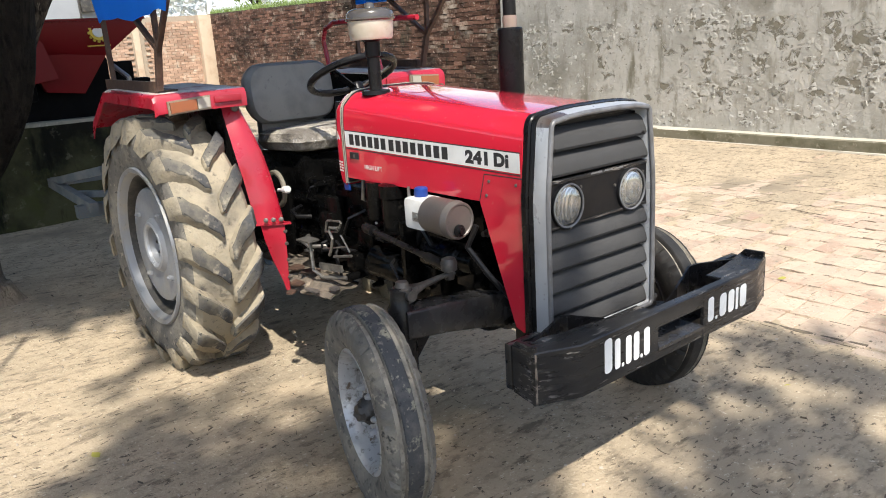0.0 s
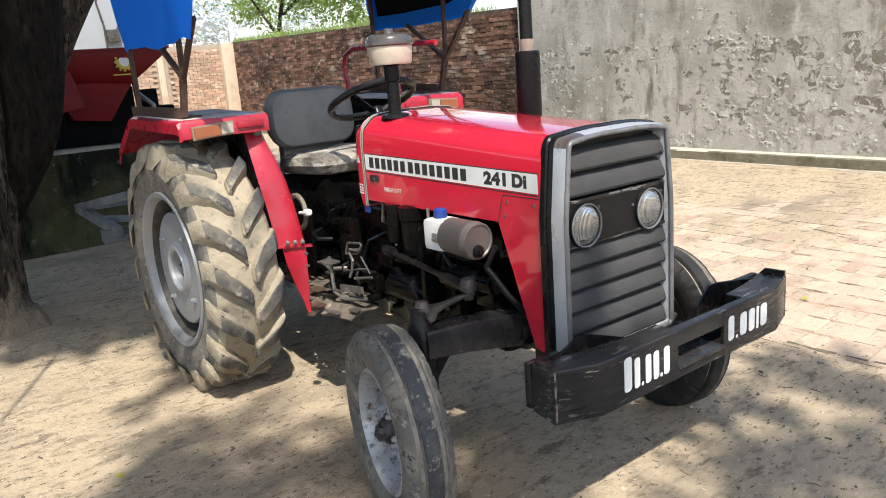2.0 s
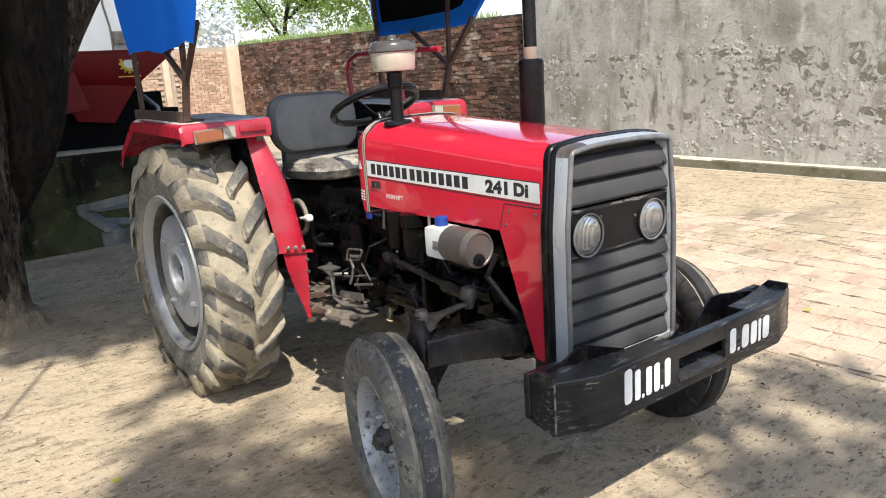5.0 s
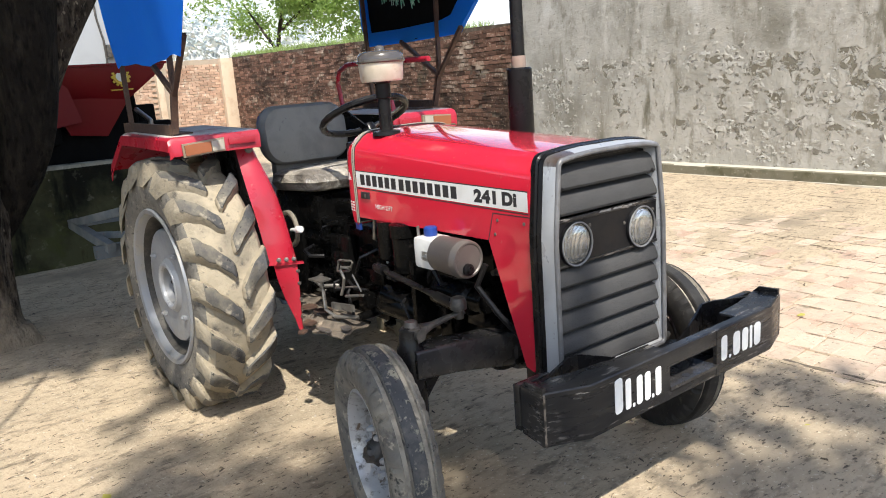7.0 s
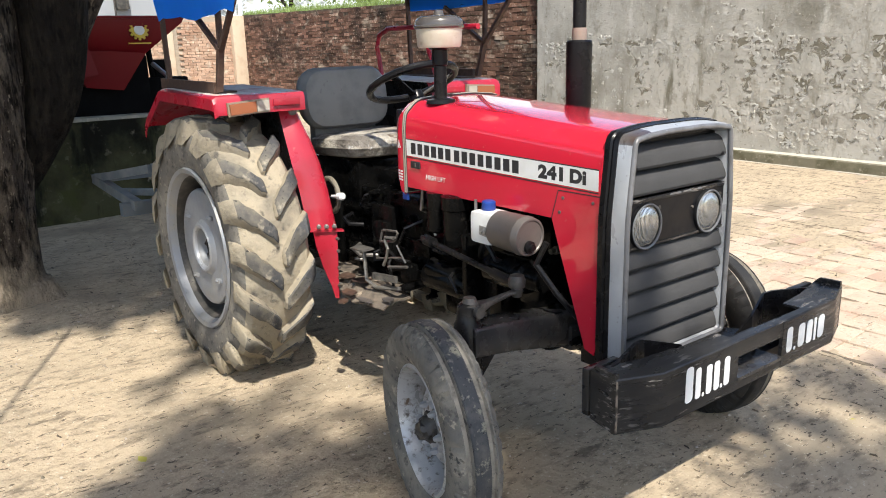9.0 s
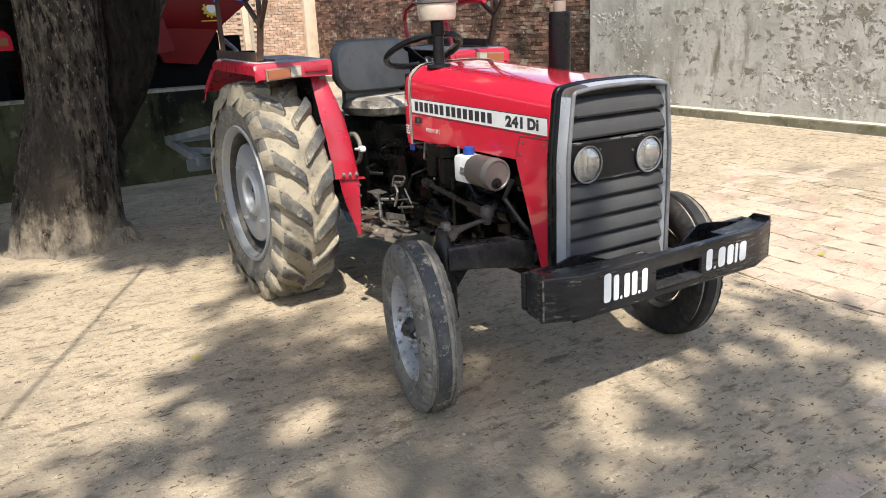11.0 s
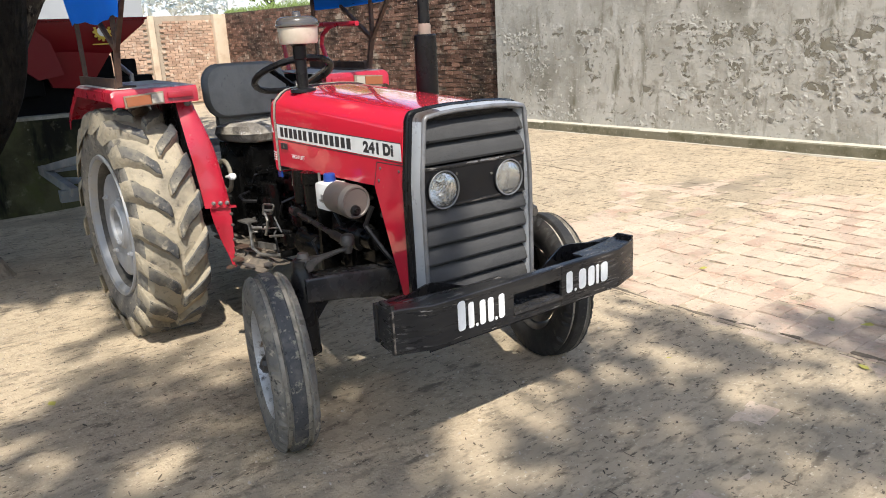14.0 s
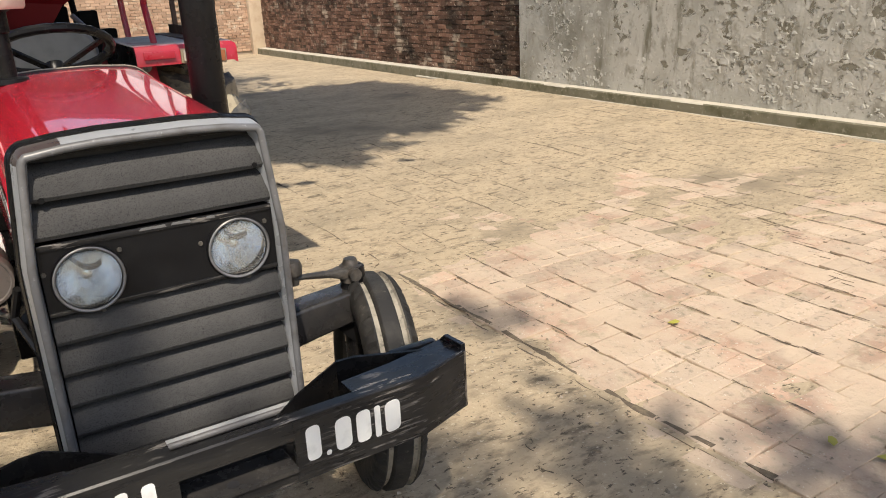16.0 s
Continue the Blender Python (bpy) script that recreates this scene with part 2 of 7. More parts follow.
DIRT = mat("dusty_earth", (0.48, 0.386, 0.268), 0.95, stretch=(1.1, 0.5, 1), second=(0.36, 0.298, 0.212), scale=2.0, mix=0.47, sharp=0.12, third=(0.3, 0.245, 0.174), scale3=24, mix3=0.48, bump=0.007, bscale=90, bump2=0.016, bscale2=22, spec=0.15,
           layers=(((0.2, 0.163, 0.118), 9.0, 0.575, 0.1, (1.4, 0.5, 1)), ((0.6, 0.52, 0.385), 60.0, 0.6, 0.08, (1, 0.7, 1)), ((0.13, 0.104, 0.074), 48.0, 0.6, 0.05, (1.2, 0.5, 1)), ((0.27, 0.225, 0.165), 0.7, 0.56, 0.12, (1, 1, 1))))
PAVER = mat("dusty_brick_paver", (0.49, 0.39, 0.3), 0.95, second=(0.46, 0.3, 0.22), scale=2.4, mix=0.45, third=(0.3, 0.255, 0.195), scale3=26, mix3=0.38, bump=0.005, bscale=60, bump2=0.01, bscale2=16, spec=0.15,
            layers=(((0.2, 0.165, 0.125), 34.0, 0.62, 0.06, None), ((0.6, 0.54, 0.44), 70.0, 0.62, 0.06, None)), random_by="island", amount=0.17,
            late=(((0.535, 0.425, 0.32), 2.2, 0.5, 0.14, None), ((0.5, 0.4, 0.3), 11.0, 0.54, 0.1, None), ((0.33, 0.285, 0.2), 5.0, 0.6, 0.1, None)))
PAVER_ONE = mat("dusty_brick_paver_single", (0.49, 0.39, 0.3), 0.95, second=(0.46, 0.3, 0.22), scale=2.4, mix=0.45, third=(0.3, 0.255, 0.195), scale3=26, mix3=0.38, bump=0.005, bscale=60, bump2=0.01, bscale2=16, spec=0.15,
            layers=(((0.2, 0.165, 0.125), 34.0, 0.62, 0.06, None), ((0.6, 0.54, 0.44), 70.0, 0.62, 0.06, None)), random_by="object", amount=0.17,
            late=(((0.535, 0.425, 0.32), 2.2, 0.5, 0.14, None), ((0.5, 0.4, 0.3), 11.0, 0.54, 0.1, None), ((0.33, 0.285, 0.2), 5.0, 0.6, 0.1, None)))
BRICKM = dict(second=(0.035, 0.027, 0.022), scale=0.9, mix=0.52, sharp=0.13, third=(0.4, 0.32, 0.25), scale3=20, mix3=0.3, bump=0.009, bscale=40, spec=0.15, layers=(((0.33, 0.27, 0.21), 1.9, 0.57, 0.1, (1, 1, 1.3)), ((0.06, 0.05, 0.035), 3.2, 0.58, 0.12, (1.2, 1, 0.5)), ((0.5, 0.42, 0.34), 11.0, 0.66, 0.05, (1, 1, 1.6))))
BRICK = mat("weathered_brick", (0.16, 0.09, 0.064), 0.95, random_by="island", amount=0.55, **BRICKM)
BRICK_ONE = mat("weathered_brick_single", (0.16, 0.09, 0.064), 0.95, random_by="object", amount=0.55, **BRICKM)
MORTAR = mat("dark_mortar", (0.09, 0.07, 0.054), 0.95, second=(0.19, 0.158, 0.122), scale=6, mix=0.4, bump=0.006, bscale=30, spec=0.1)
PLASTER = mat("weathered_cement_plaster", (0.46, 0.445, 0.405), 0.95, second=(0.24, 0.23, 0.195), scale=1.1, mix=0.46, sharp=0.12, third=(0.27, 0.255, 0.215), scale3=6, mix3=0.42, bump=0.007, bscale=30, bump2=0.014, bscale2=5, spec=0.12, stretch=(1, 1, 0.7),
              layers=(((0.19, 0.18, 0.14), 2.6, 0.56, 0.14, (1.6, 1, 0.3)), ((0.55, 0.54, 0.5), 3.2, 0.57, 0.12, (1, 1, 0.5)), ((0.17, 0.16, 0.13), 22.0, 0.63, 0.06, (1, 1, 1)), ((0.6, 0.59, 0.55), 30.0, 0.64, 0.05, (1, 1, 0.8))))
_nt = PLASTER.node_tree
_p = _nt.nodes["Principled BSDF"]
_co, _mp, _ns, _sp = _nt.nodes.new("ShaderNodeTexCoord"), _nt.nodes.new("ShaderNodeMapping"), _nt.nodes.new("ShaderNodeTexNoise"), _nt.nodes.new("ShaderNodeSeparateXYZ")
_mp.inputs["Scale"].default_value = (0.8, 1.0, 1.0)
_ns.inputs["Scale"].default_value, _ns.inputs["Detail"].default_value, _ns.inputs["Roughness"].default_value, _ns.inputs["Distortion"].default_value = 5.5, 7.0, 0.66, 0.5
_big = _nt.nodes.new("ShaderNodeTexNoise")
_big.inputs["Scale"].default_value, _big.inputs["Detail"].default_value = 0.9, 3.0
_band = _nt.nodes.new("ShaderNodeFloatCurve")
_crv = _band.mapping.curves[0]
_crv.points[0].location, _crv.points[1].location = (0.0, 0.36), (1.0, 0.2)
for _z, _v in ((0.25, 0.44), (0.45, 0.47), (0.6, 0.5), (0.74, 0.53), (0.76, 0.56), (0.79, 0.3)):
    _crv.points.new(_z, _v)
_band.mapping.update()
_half = _nt.nodes.new("ShaderNodeMath")
_half.operation, _half.inputs[1].default_value = "MULTIPLY", 0.5
_sum, _sum2 = _nt.nodes.new("ShaderNodeMath"), _nt.nodes.new("ShaderNodeMath")
_scale = _nt.nodes.new("ShaderNodeMath")
_scale.operation, _scale.inputs[1].default_value = "MULTIPLY_ADD", 0.35
_scale.inputs[2].default_value = -0.175
_link = lambda a, b: _nt.links.new(a, b)
_link(_co.outputs["Object"], _mp.inputs[0])
_link(_mp.outputs[0], _ns.inputs["Vector"])
_link(_co.outputs["Object"], _big.inputs["Vector"])
_link(_co.outputs["Object"], _sp.inputs[0])
_link(_sp.outputs["Z"], _half.inputs[0])
_link(_half.outputs[0], _band.inputs["Value"])
_link(_big.outputs["Fac"], _scale.inputs[0])
_link(_ns.outputs["Fac"], _sum.inputs[0])
_link(_band.outputs[0], _sum.inputs[1])
_link(_sum.outputs[0], _sum2.inputs[0])
_link(_scale.outputs[0], _sum2.inputs[1])
_col = _p.inputs["Base Color"].links[0].from_socket
# Lit edge, then recess shade, painted round each flaked spot.
for _lo, _hi, _tint in ((1.05, 1.065, (0.62, 0.6, 0.55)), (1.085, 1.1, (0.21, 0.195, 0.155))):
    _r, _x = _nt.nodes.new("ShaderNodeMapRange"), _nt.nodes.new("ShaderNodeMix")
    _r.inputs["From Min"].default_value, _r.inputs["From Max"].default_value, _x.data_type = _lo, _hi, "RGBA"
    _link(_sum2.outputs[0], _r.inputs["Value"])
    _link(_r.outputs[0], _x.inputs["Factor"])
    _link(_col, _x.inputs[6])
    _x.inputs[7].default_value = (*_tint, 1)
    _col = _x.outputs[2]
_link(_col, _p.inputs["Base Color"])
_r, _bp = _nt.nodes.new("ShaderNodeMapRange"), _nt.nodes.new("ShaderNodeBump")
_r.inputs["From Min"].default_value, _r.inputs["From Max"].default_value, _r.inputs["To Min"].default_value, _r.inputs["To Max"].default_value = 1.06, 1.1, 1.0, 0.0
_bp.inputs["Distance"].default_value = 0.02
_link(_sum2.outputs[0], _r.inputs["Value"])
_link(_r.outputs[0], _bp.inputs["Height"])
_link(_p.inputs["Normal"].links[0].from_socket, _bp.inputs["Normal"])
_link(_bp.outputs[0], _p.inputs["Normal"])
FLAKE = mat("pale_flake_and_lit_rim", (0.53, 0.52, 0.48), 0.95, second=(0.36, 0.345, 0.31), scale=14, mix=0.45, bump=0.008, bscale=40, spec=0.1)
BARE = mat("dark_recess_plaster", (0.2, 0.19, 0.163), 0.95, second=(0.33, 0.31, 0.27), scale=14, mix=0.45, bump=0.01, bscale=40, spec=0.1)
KERB = mat("dark_cement_kerb", (0.20, 0.185, 0.135), 0.95, second=(0.11, 0.105, 0.065), scale=4, mix=0.5, third=(0.3, 0.28, 0.22), scale3=20, mix3=0.3, bump=0.006, bscale=30, spec=0.15)
KERB_TOP = mat("pale_cement", (0.52, 0.48, 0.40), 0.95, second=(0.42, 0.38, 0.31), scale=5, mix=0.45, bump=0.005, bscale=30, spec=0.15)
# Moss tones taken near black, so the wall's shade sits in the colour.
LOWWALL = mat("shaded_mossy_plaster", (0.06, 0.06, 0.03), 0.95, second=(0.01, 0.01, 0.007), scale=1.3, mix=0.5, sharp=0.1, third=(0.17, 0.155, 0.11), scale3=7, mix3=0.22, bump=0.008, bscale=24, spec=0.1, layers=(((0.008, 0.008, 0.006), 5.0, 0.55, 0.12, (1, 1.2, 0.25)), ((0.24, 0.22, 0.17), 3.5, 0.68, 0.05, (1, 1, 1)), ((0.05, 0.055, 0.02), 2.0, 0.56, 0.1, (1, 1, 1))))
# White wall lowered to grey: its shade is part of the base colour.
WHITEWASH = mat("shaded_whitewash", (0.3, 0.315, 0.33), 0.9, second=(0.25, 0.262, 0.275), scale=0.6, mix=0.4)
# Near-black base for shed walls, posts, machine parts and the left flap.
DARK = mat("near_black_steel", (0.003, 0.003, 0.003), 0.85, spec=0.1, second=(0.006, 0.006, 0.006), scale=4, mix=0.4, bump=0.002, bscale=30)
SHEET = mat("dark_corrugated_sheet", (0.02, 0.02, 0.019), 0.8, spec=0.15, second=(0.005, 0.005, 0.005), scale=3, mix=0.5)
FRAME_BLUE = mat("faded_blue_grey_steel", (0.10, 0.12, 0.135), 0.55, second=(0.2, 0.205, 0.2), scale=6, mix=0.5, third=(0.16, 0.12, 0.09), scale3=30, mix3=0.2)
# Machine red dimmed: the shed's shade is mixed into the paint.
RED_FAR = mat("shaded_machine_red", (0.14, 0.004, 0.007), 0.4, spec=0.2, second=(0.14, 0.005, 0.007), scale=3, mix=0.4)
YELLOW = mat("yellow_decal", (0.62, 0.45, 0.06), 0.6)
GLASSY = bpy.data.materials.new("lamp_glass")
GLASSY.use_nodes = True
_nt = GLASSY.node_tree
_co, _wv, _bp = _nt.nodes.new("ShaderNodeTexCoord"), _nt.nodes.new("ShaderNodeTexWave"), _nt.nodes.new("ShaderNodeBump")
_wv.inputs["Scale"].default_value, _wv.bands_direction, _bp.inputs["Distance"].default_value = 52.0, "Y", 0.0015
_clear, _gloss, _milk = _nt.nodes.new("ShaderNodeBsdfTransparent"), _nt.nodes.new("ShaderNodeBsdfGlossy"), _nt.nodes.new("ShaderNodeBsdfDiffuse")
_clear.inputs[0].default_value, _gloss.inputs["Roughness"].default_value, _milk.inputs[0].default_value = (0.94, 0.95, 0.95, 1), 0.05, (0.8, 0.8, 0.8, 1)
_fr, _m1, _m2, _mr = _nt.nodes.new("ShaderNodeFresnel"), _nt.nodes.new("ShaderNodeMixShader"), _nt.nodes.new("ShaderNodeMixShader"), _nt.nodes.new("ShaderNodeMapRange")
_mr.inputs["To Min"].default_value, _mr.inputs["To Max"].default_value = 0.02, 0.07
for _a, _b in ((_co.outputs["Object"], _wv.inputs["Vector"]), (_wv.outputs["Fac"], _bp.inputs["Height"]), (_bp.outputs[0], _gloss.inputs["Normal"]), (_wv.outputs["Fac"], _mr.inputs["Value"]),
               (_mr.outputs[0], _m1.inputs[0]), (_clear.outputs[0], _m1.inputs[1]), (_milk.outputs[0], _m1.inputs[2]), (_fr.outputs[0], _m2.inputs[0]), (_m1.outputs[0], _m2.inputs[1]), (_gloss.outputs[0], _m2.inputs[2]), (_m2.outputs[0], _nt.nodes["Material Output"].inputs[0])):
    _nt.links.new(_a, _b)


def thin(name, base, other, glow=0.45, rough=0.55):
    """A thin cloth or leaf that lets light through."""
    m = mat(name, base, rough, second=other, scale=5, mix=0.4, bump=0.004, bscale=9)
    nt = m.node_tree
    p = nt.nodes["Principled BSDF"]
    t = nt.nodes.new("ShaderNodeBsdfTranslucent")
    t.inputs["Color"].default_value = (*[min(1, c * 1.6) for c in other], 1)
    x = nt.nodes.new("ShaderNodeMixShader")
    x.inputs[0].default_value = glow
    nt.links.new(p.outputs[0], x.inputs[1])
    nt.links.new(t.outputs[0], x.inputs[2])
    nt.links.new(x.outputs[0], nt.nodes["Material Output"].inputs[0])
    return m


BLUE = thin("blue_tarpaulin", (0.012, 0.22, 0.78), (0.016, 0.26, 0.85), 0.5)
LEAF_FAR = thin("pale_leaf", (0.17, 0.25, 0.06), (0.23, 0.32, 0.09), 0.5, 0.8)
# Dust on red paint, paled further to look sunlit under the canopy.
FENDER_TOP = mat("sunlit_dusty_red_paint", (0.56, 0.51, 0.46), 0.8, second=(0.36, 0.1, 0.09), scale=9, mix=0.34, third=(0.2, 0.18, 0.16), scale3=40, mix3=0.25)
ROOF_BLUE = mat("blue_tarpaulin_roof", (0.01, 0.15, 0.55), 0.55, second=(0.012, 0.18, 0.6), scale=5, mix=0.4)
DUST = mat("grey_dust", (0.32, 0.292, 0.24), 0.95, second=(0.15, 0.14, 0.118), scale=16, mix=0.5, third=(0.07, 0.066, 0.06), scale3=44, mix3=0.34, bump=0.004, bscale=50)
LAMP_FRAME = mat("aged_lamp_frame", (0.3, 0.25, 0.18), 0.4, metal=0.3, second=(0.3, 0.25, 0.18), scale=9, mix=0.4)
REFLECTOR = mat("lamp_reflector", (0.86, 0.87, 0.89), 0.1, metal=1.0, second=(0.7, 0.7, 0.7), scale=30, mix=0.3, bump=0.003, bscale=34, stretch=(1, 1, 0.25))
WESTBRICK = mat("sunlit_brick", (0.42, 0.29, 0.21), 0.95, second=(0.34, 0.21, 0.145), scale=1.6, mix=0.45, third=(0.5, 0.42, 0.33), scale3=6, mix3=0.4, bump=0.004, bscale=40, spec=0.15, random_by="island", amount=0.22)
WESTMORTAR = mat("pale_mortar", (0.36, 0.3, 0.23), 0.95, second=(0.28, 0.23, 0.18), scale=4, mix=0.4)
OCHRE = mat("ochre_plaster", (0.52, 0.42, 0.31), 0.95, second=(0.42, 0.31, 0.22), scale=3, mix=0.4, bump=0.004, bscale=20)


# ---- mesh helpers ----
ROOTS = {}


def thing(name, at, label, category, group="", kind=""):
    ob = new(name)
    ob.location = at
    ob.empty_display_size = 0.1
    ROOTS[ob] = Matrix.Translation(at)
    return tagged(ob, label, category, group, kind)


def part(name, bm, material, parent=None, label="", angle=35, smooth=True):
    """Links a bmesh, in world coordinates, as one mesh object under a thing or a part."""
    me = bpy.data.meshes.new(name)
    bmesh.ops.recalc_face_normals(bm, faces=bm.faces[:])
    bm.to_mesh(me)
    bm.free()
    for m in material if isinstance(material, (list, tuple)) else [material]:
        me.materials.append(m)
    if smooth:
        me.polygons.foreach_set("use_smooth", [True] * len(me.polygons))
        me.set_sharp_from_angle(angle=radians(angle))
    ob = new(name, me)
    if parent is not None:
        ob.parent = parent
        if parent in ROOTS:
            ob.matrix_parent_inverse = ROOTS[parent].inverted()
    return tagged(ob, label)


def structure(name, bm, material, label, category, kind="structure", angle=35):
    return tagged(part(name, bm, material, None, "", angle), label, category, "", kind)


def B():
    return bmesh.new()


def box(bm, a, b, bevel=0.0, turn=None, mi=0):
    """A box between two corners, bevelled, turned about its centre."""
    a, b = Vector(a), Vector(b)
    r = bmesh.ops.create_cube(bm, size=1.0)
    vs = r["verts"]
    c, s = (a + b) / 2, b - a
    for v in vs:
        v.co = Vector((v.co.x * s.x, v.co.y * s.y, v.co.z * s.z))
    fs = list({f for v in vs for f in v.link_faces})
    if bevel:
        es = list({e for v in vs for e in v.link_edges})
        r = bmesh.ops.bevel(bm, geom=es, offset=bevel, segments=2, profile=0.6, affect="EDGES", clamp_overlap=True)
        vs = list({v for f in r["faces"] for v in f.verts} | {v for v in vs if v.is_valid})
        fs = list({f for v in vs for f in v.link_faces})
    m = Matrix.Translation(c) @ (turn.to_4x4() if turn else Matrix.Identity(4))
    for v in vs:
        v.co = m @ v.co
    for f in fs:
        f.material_index = mi
    return vs


def ring(c, axis, r, n=16, start=0.0):
    axis = Vector(axis).normalized()
    u = axis.orthogonal().normalized()
    w = axis.cross(u)
    return [Vector(c) + r * (math.cos(start + 2 * math.pi * i / n) * u + math.sin(start + 2 * math.pi * i / n) * w) for i in range(n)]


def skin(bm, rings, cap=True, closed=True, mi=0, loop=False):
    """Joins rings of points with quads."""
    rows = [[bm.verts.new(p) for p in r] for r in rings]
    n = len(rows[0])
    pairs = list(zip(rows, rows[1:])) + ([(rows[-1], rows[0])] if loop else [])
    for a, b in pairs:
        for i in range(n if closed else n - 1):
            j = (i + 1) % n
            f = bm.faces.new((a[i], a[j], b[j], b[i]))
            f.material_index = mi
    if cap and not loop:
        for r in (rows[0], rows[-1]):
            f = bm.faces.new(r)
            f.material_index = mi
    return rows


def rod(bm, a, b, r, r2=None, n=12, mi=0):
    axis = Vector(b) - Vector(a)
    skin(bm, [ring(a, axis, r, n), ring(b, axis, r2 or r, n)], mi=mi)


def tube(bm, pts, r, n=10, mi=0, rs=None):
    """A round tube along a line of points."""
    pts = [Vector(p) for p in pts]
    rows, u = [], None
    for i, p in enumerate(pts):
        d = (pts[min(i + 1, len(pts) - 1)] - pts[max(i - 1, 0)]).normalized()
        u = d.orthogonal().normalized() if u is None else (u - d * u.dot(d)).normalized()
        w = d.cross(u)
        rr = rs[i] if rs else r
        rows.append([p + rr * (math.cos(2 * math.pi * k / n) * u + math.sin(2 * math.pi * k / n) * w) for k in range(n)])
    skin(bm, rows, mi=mi)


def bar(bm, a, b, w, h, up=(0, 0, 1), mi=0):
    """A flat bar of section w x h from a to b."""
    a, b = Vector(a), Vector(b)
    d = (b - a).normalized()
    s = d.cross(Vector(up)).normalized()
    t = s.cross(d)
    rows = [[p + s * x * w / 2 + t * y * h / 2 for x, y in ((-1, -1), (1, -1), (1, 1), (-1, 1))] for p in (a, b)]
    skin(bm, rows, mi=mi)


def lathe(bm, c, axis, profile, n=32, mi=0, close=False):
    """Turns (along, radius) pairs round an axis through c."""
    axis = Vector(axis).normalized()
    rows = [ring(Vector(c) + axis * a, axis, max(r, 0.0005), n) for a, r in profile]
    skin(bm, rows, cap=not close, mi=mi, loop=close)


def slab(bm, pts, d, mi=0):
    """A flat outline of points pulled out by the vector d."""
    d = Vector(d)
    lo = [bm.verts.new(Vector(p)) for p in pts]
    hi = [bm.verts.new(Vector(p) + d) for p in pts]
    n = len(lo)
    fs = [bm.faces.new(lo), bm.faces.new(hi)] + [bm.faces.new((lo[i], lo[(i + 1) % n], hi[(i + 1) % n], hi[i])) for i in range(n)]
    for f in fs:
        f.material_index = mi


def thicken(bm, t):
    """Gives an open sheet its thickness."""
    bmesh.ops.recalc_face_normals(bm, faces=bm.faces[:])
    bm.normal_update()
    bmesh.ops.solidify(bm, geom=bm.faces[:], thickness=t)


def rounded(a, b, r, k=4):
    """A rounded rectangle from (a0, a1) to (b0, b1), as pairs."""
    out = []
    for cx, cy, s in ((b[0] - r, b[1] - r, 0), (a[0] + r, b[1] - r, 90), (a[0] + r, a[1] + r, 180), (b[0] - r, a[1] + r, 270)):
        out += [(cx + r * math.cos(radians(s + 90 * i / k)), cy + r * math.sin(radians(s + 90 * i / k))) for i in range(k + 1)]
    return out


def mesh_stuff(name, verts, faces, material, label, category, kind="stuff", mats=None, parent=None):
    me = bpy.data.meshes.new(name)
    me.from_pydata(verts, [], faces)
    for m in material if isinstance(material, (list, tuple)) else [material]:
        me.materials.append(m)
    if mats is not None:
        me.polygons.foreach_set("material_index", mats)
    me.update()
    ob = new(name, me)
    if parent is not None:
        ob.parent = parent
        if parent in ROOTS:
            ob.matrix_parent_inverse = ROOTS[parent].inverted()
    return tagged(ob, label, category, "", kind)




# ---- ground and walls ----
def wall_y(x):
    """The foot of the back wall, which runs nearly along x."""
    return 7.02 - 0.03 * (x - 0.5)


def dip(x, y):
    """Height of the yard: level round the tractor, slightly uneven further off."""
    return 0.006 * noise.noise(Vector((x * 0.7, y * 0.7, 0))) + 0.004 * noise.noise(Vector((x * 2.1, y * 2.1, 5)))


def grid_lines(lo, hi, fine_lo, fine_hi, step):
    a, out, v = [], [], fine_lo
    while v < fine_hi:
        a.append(v)
        v += step
    d, v = step, fine_lo
    left = []
    while v > lo:
        d *= 1.5
        v -= d
        left.append(max(v, lo))
    d, v = step, a[-1]
    right = []
    while v < hi:
        d *= 1.5
        v += d
        right.append(min(v, hi))
    return left[::-1] + a + right


def ground_z(x, y):
    """Height of the earth: it covers the paving under and before the tractor and by the wall, and lies thin elsewhere."""
    cover = (1.0 - min(1, max(0, (y - 1.4) / 0.3))) * (1.0 - 0.38 * min(1, max(0, (x - 1.7) / 0.7)))
    cover = max(cover, min(1, max(0, (0.5 - x + 0.5 * noise.noise(Vector((x * 0.8, y * 0.8, 6)))) / 1.6)), 0.42 * min(1, max(0, (y - 4.2) / 1.2)))
    return dip(x, y) - 0.008 + 0.014 * noise.noise(Vector((x * 0.75, y * 0.75, 9))) + 0.008 * noise.noise(Vector((x * 3, y * 3, 2))) + 0.004 * noise.noise(Vector((x * 9, y * 9, 3))) + 0.03 * cover + 0.05 * math.exp(-((x + 1.95) ** 2 + (y + 1.63) ** 2) / 0.4)


xs, ys = grid_lines(-300, 300, -8, 6.5, 0.07), grid_lines(-300, 300, -4.5, 7.5, 0.07)
verts = [(x, y, ground_z(x, y) if -8.2 < x < 6.7 and -4.7 < y < 7.6 else dip(x, y) - 0.012) for y in ys for x in xs]
nx = len(xs)
faces = [(j * nx + i, j * nx + i + 1, (j + 1) * nx + i + 1, (j + 1) * nx + i) for j in range(len(ys) - 1) for i in range(nx - 1)]
ground = mesh_stuff("ground", verts, faces, DIRT, "dusty beige earth yard, trodden over worn brick paving", "ground", "structure")
ground.data.polygons.foreach_set("use_smooth", [True] * len(faces))

# back wall: plastered stretch and kerb
bm = B()
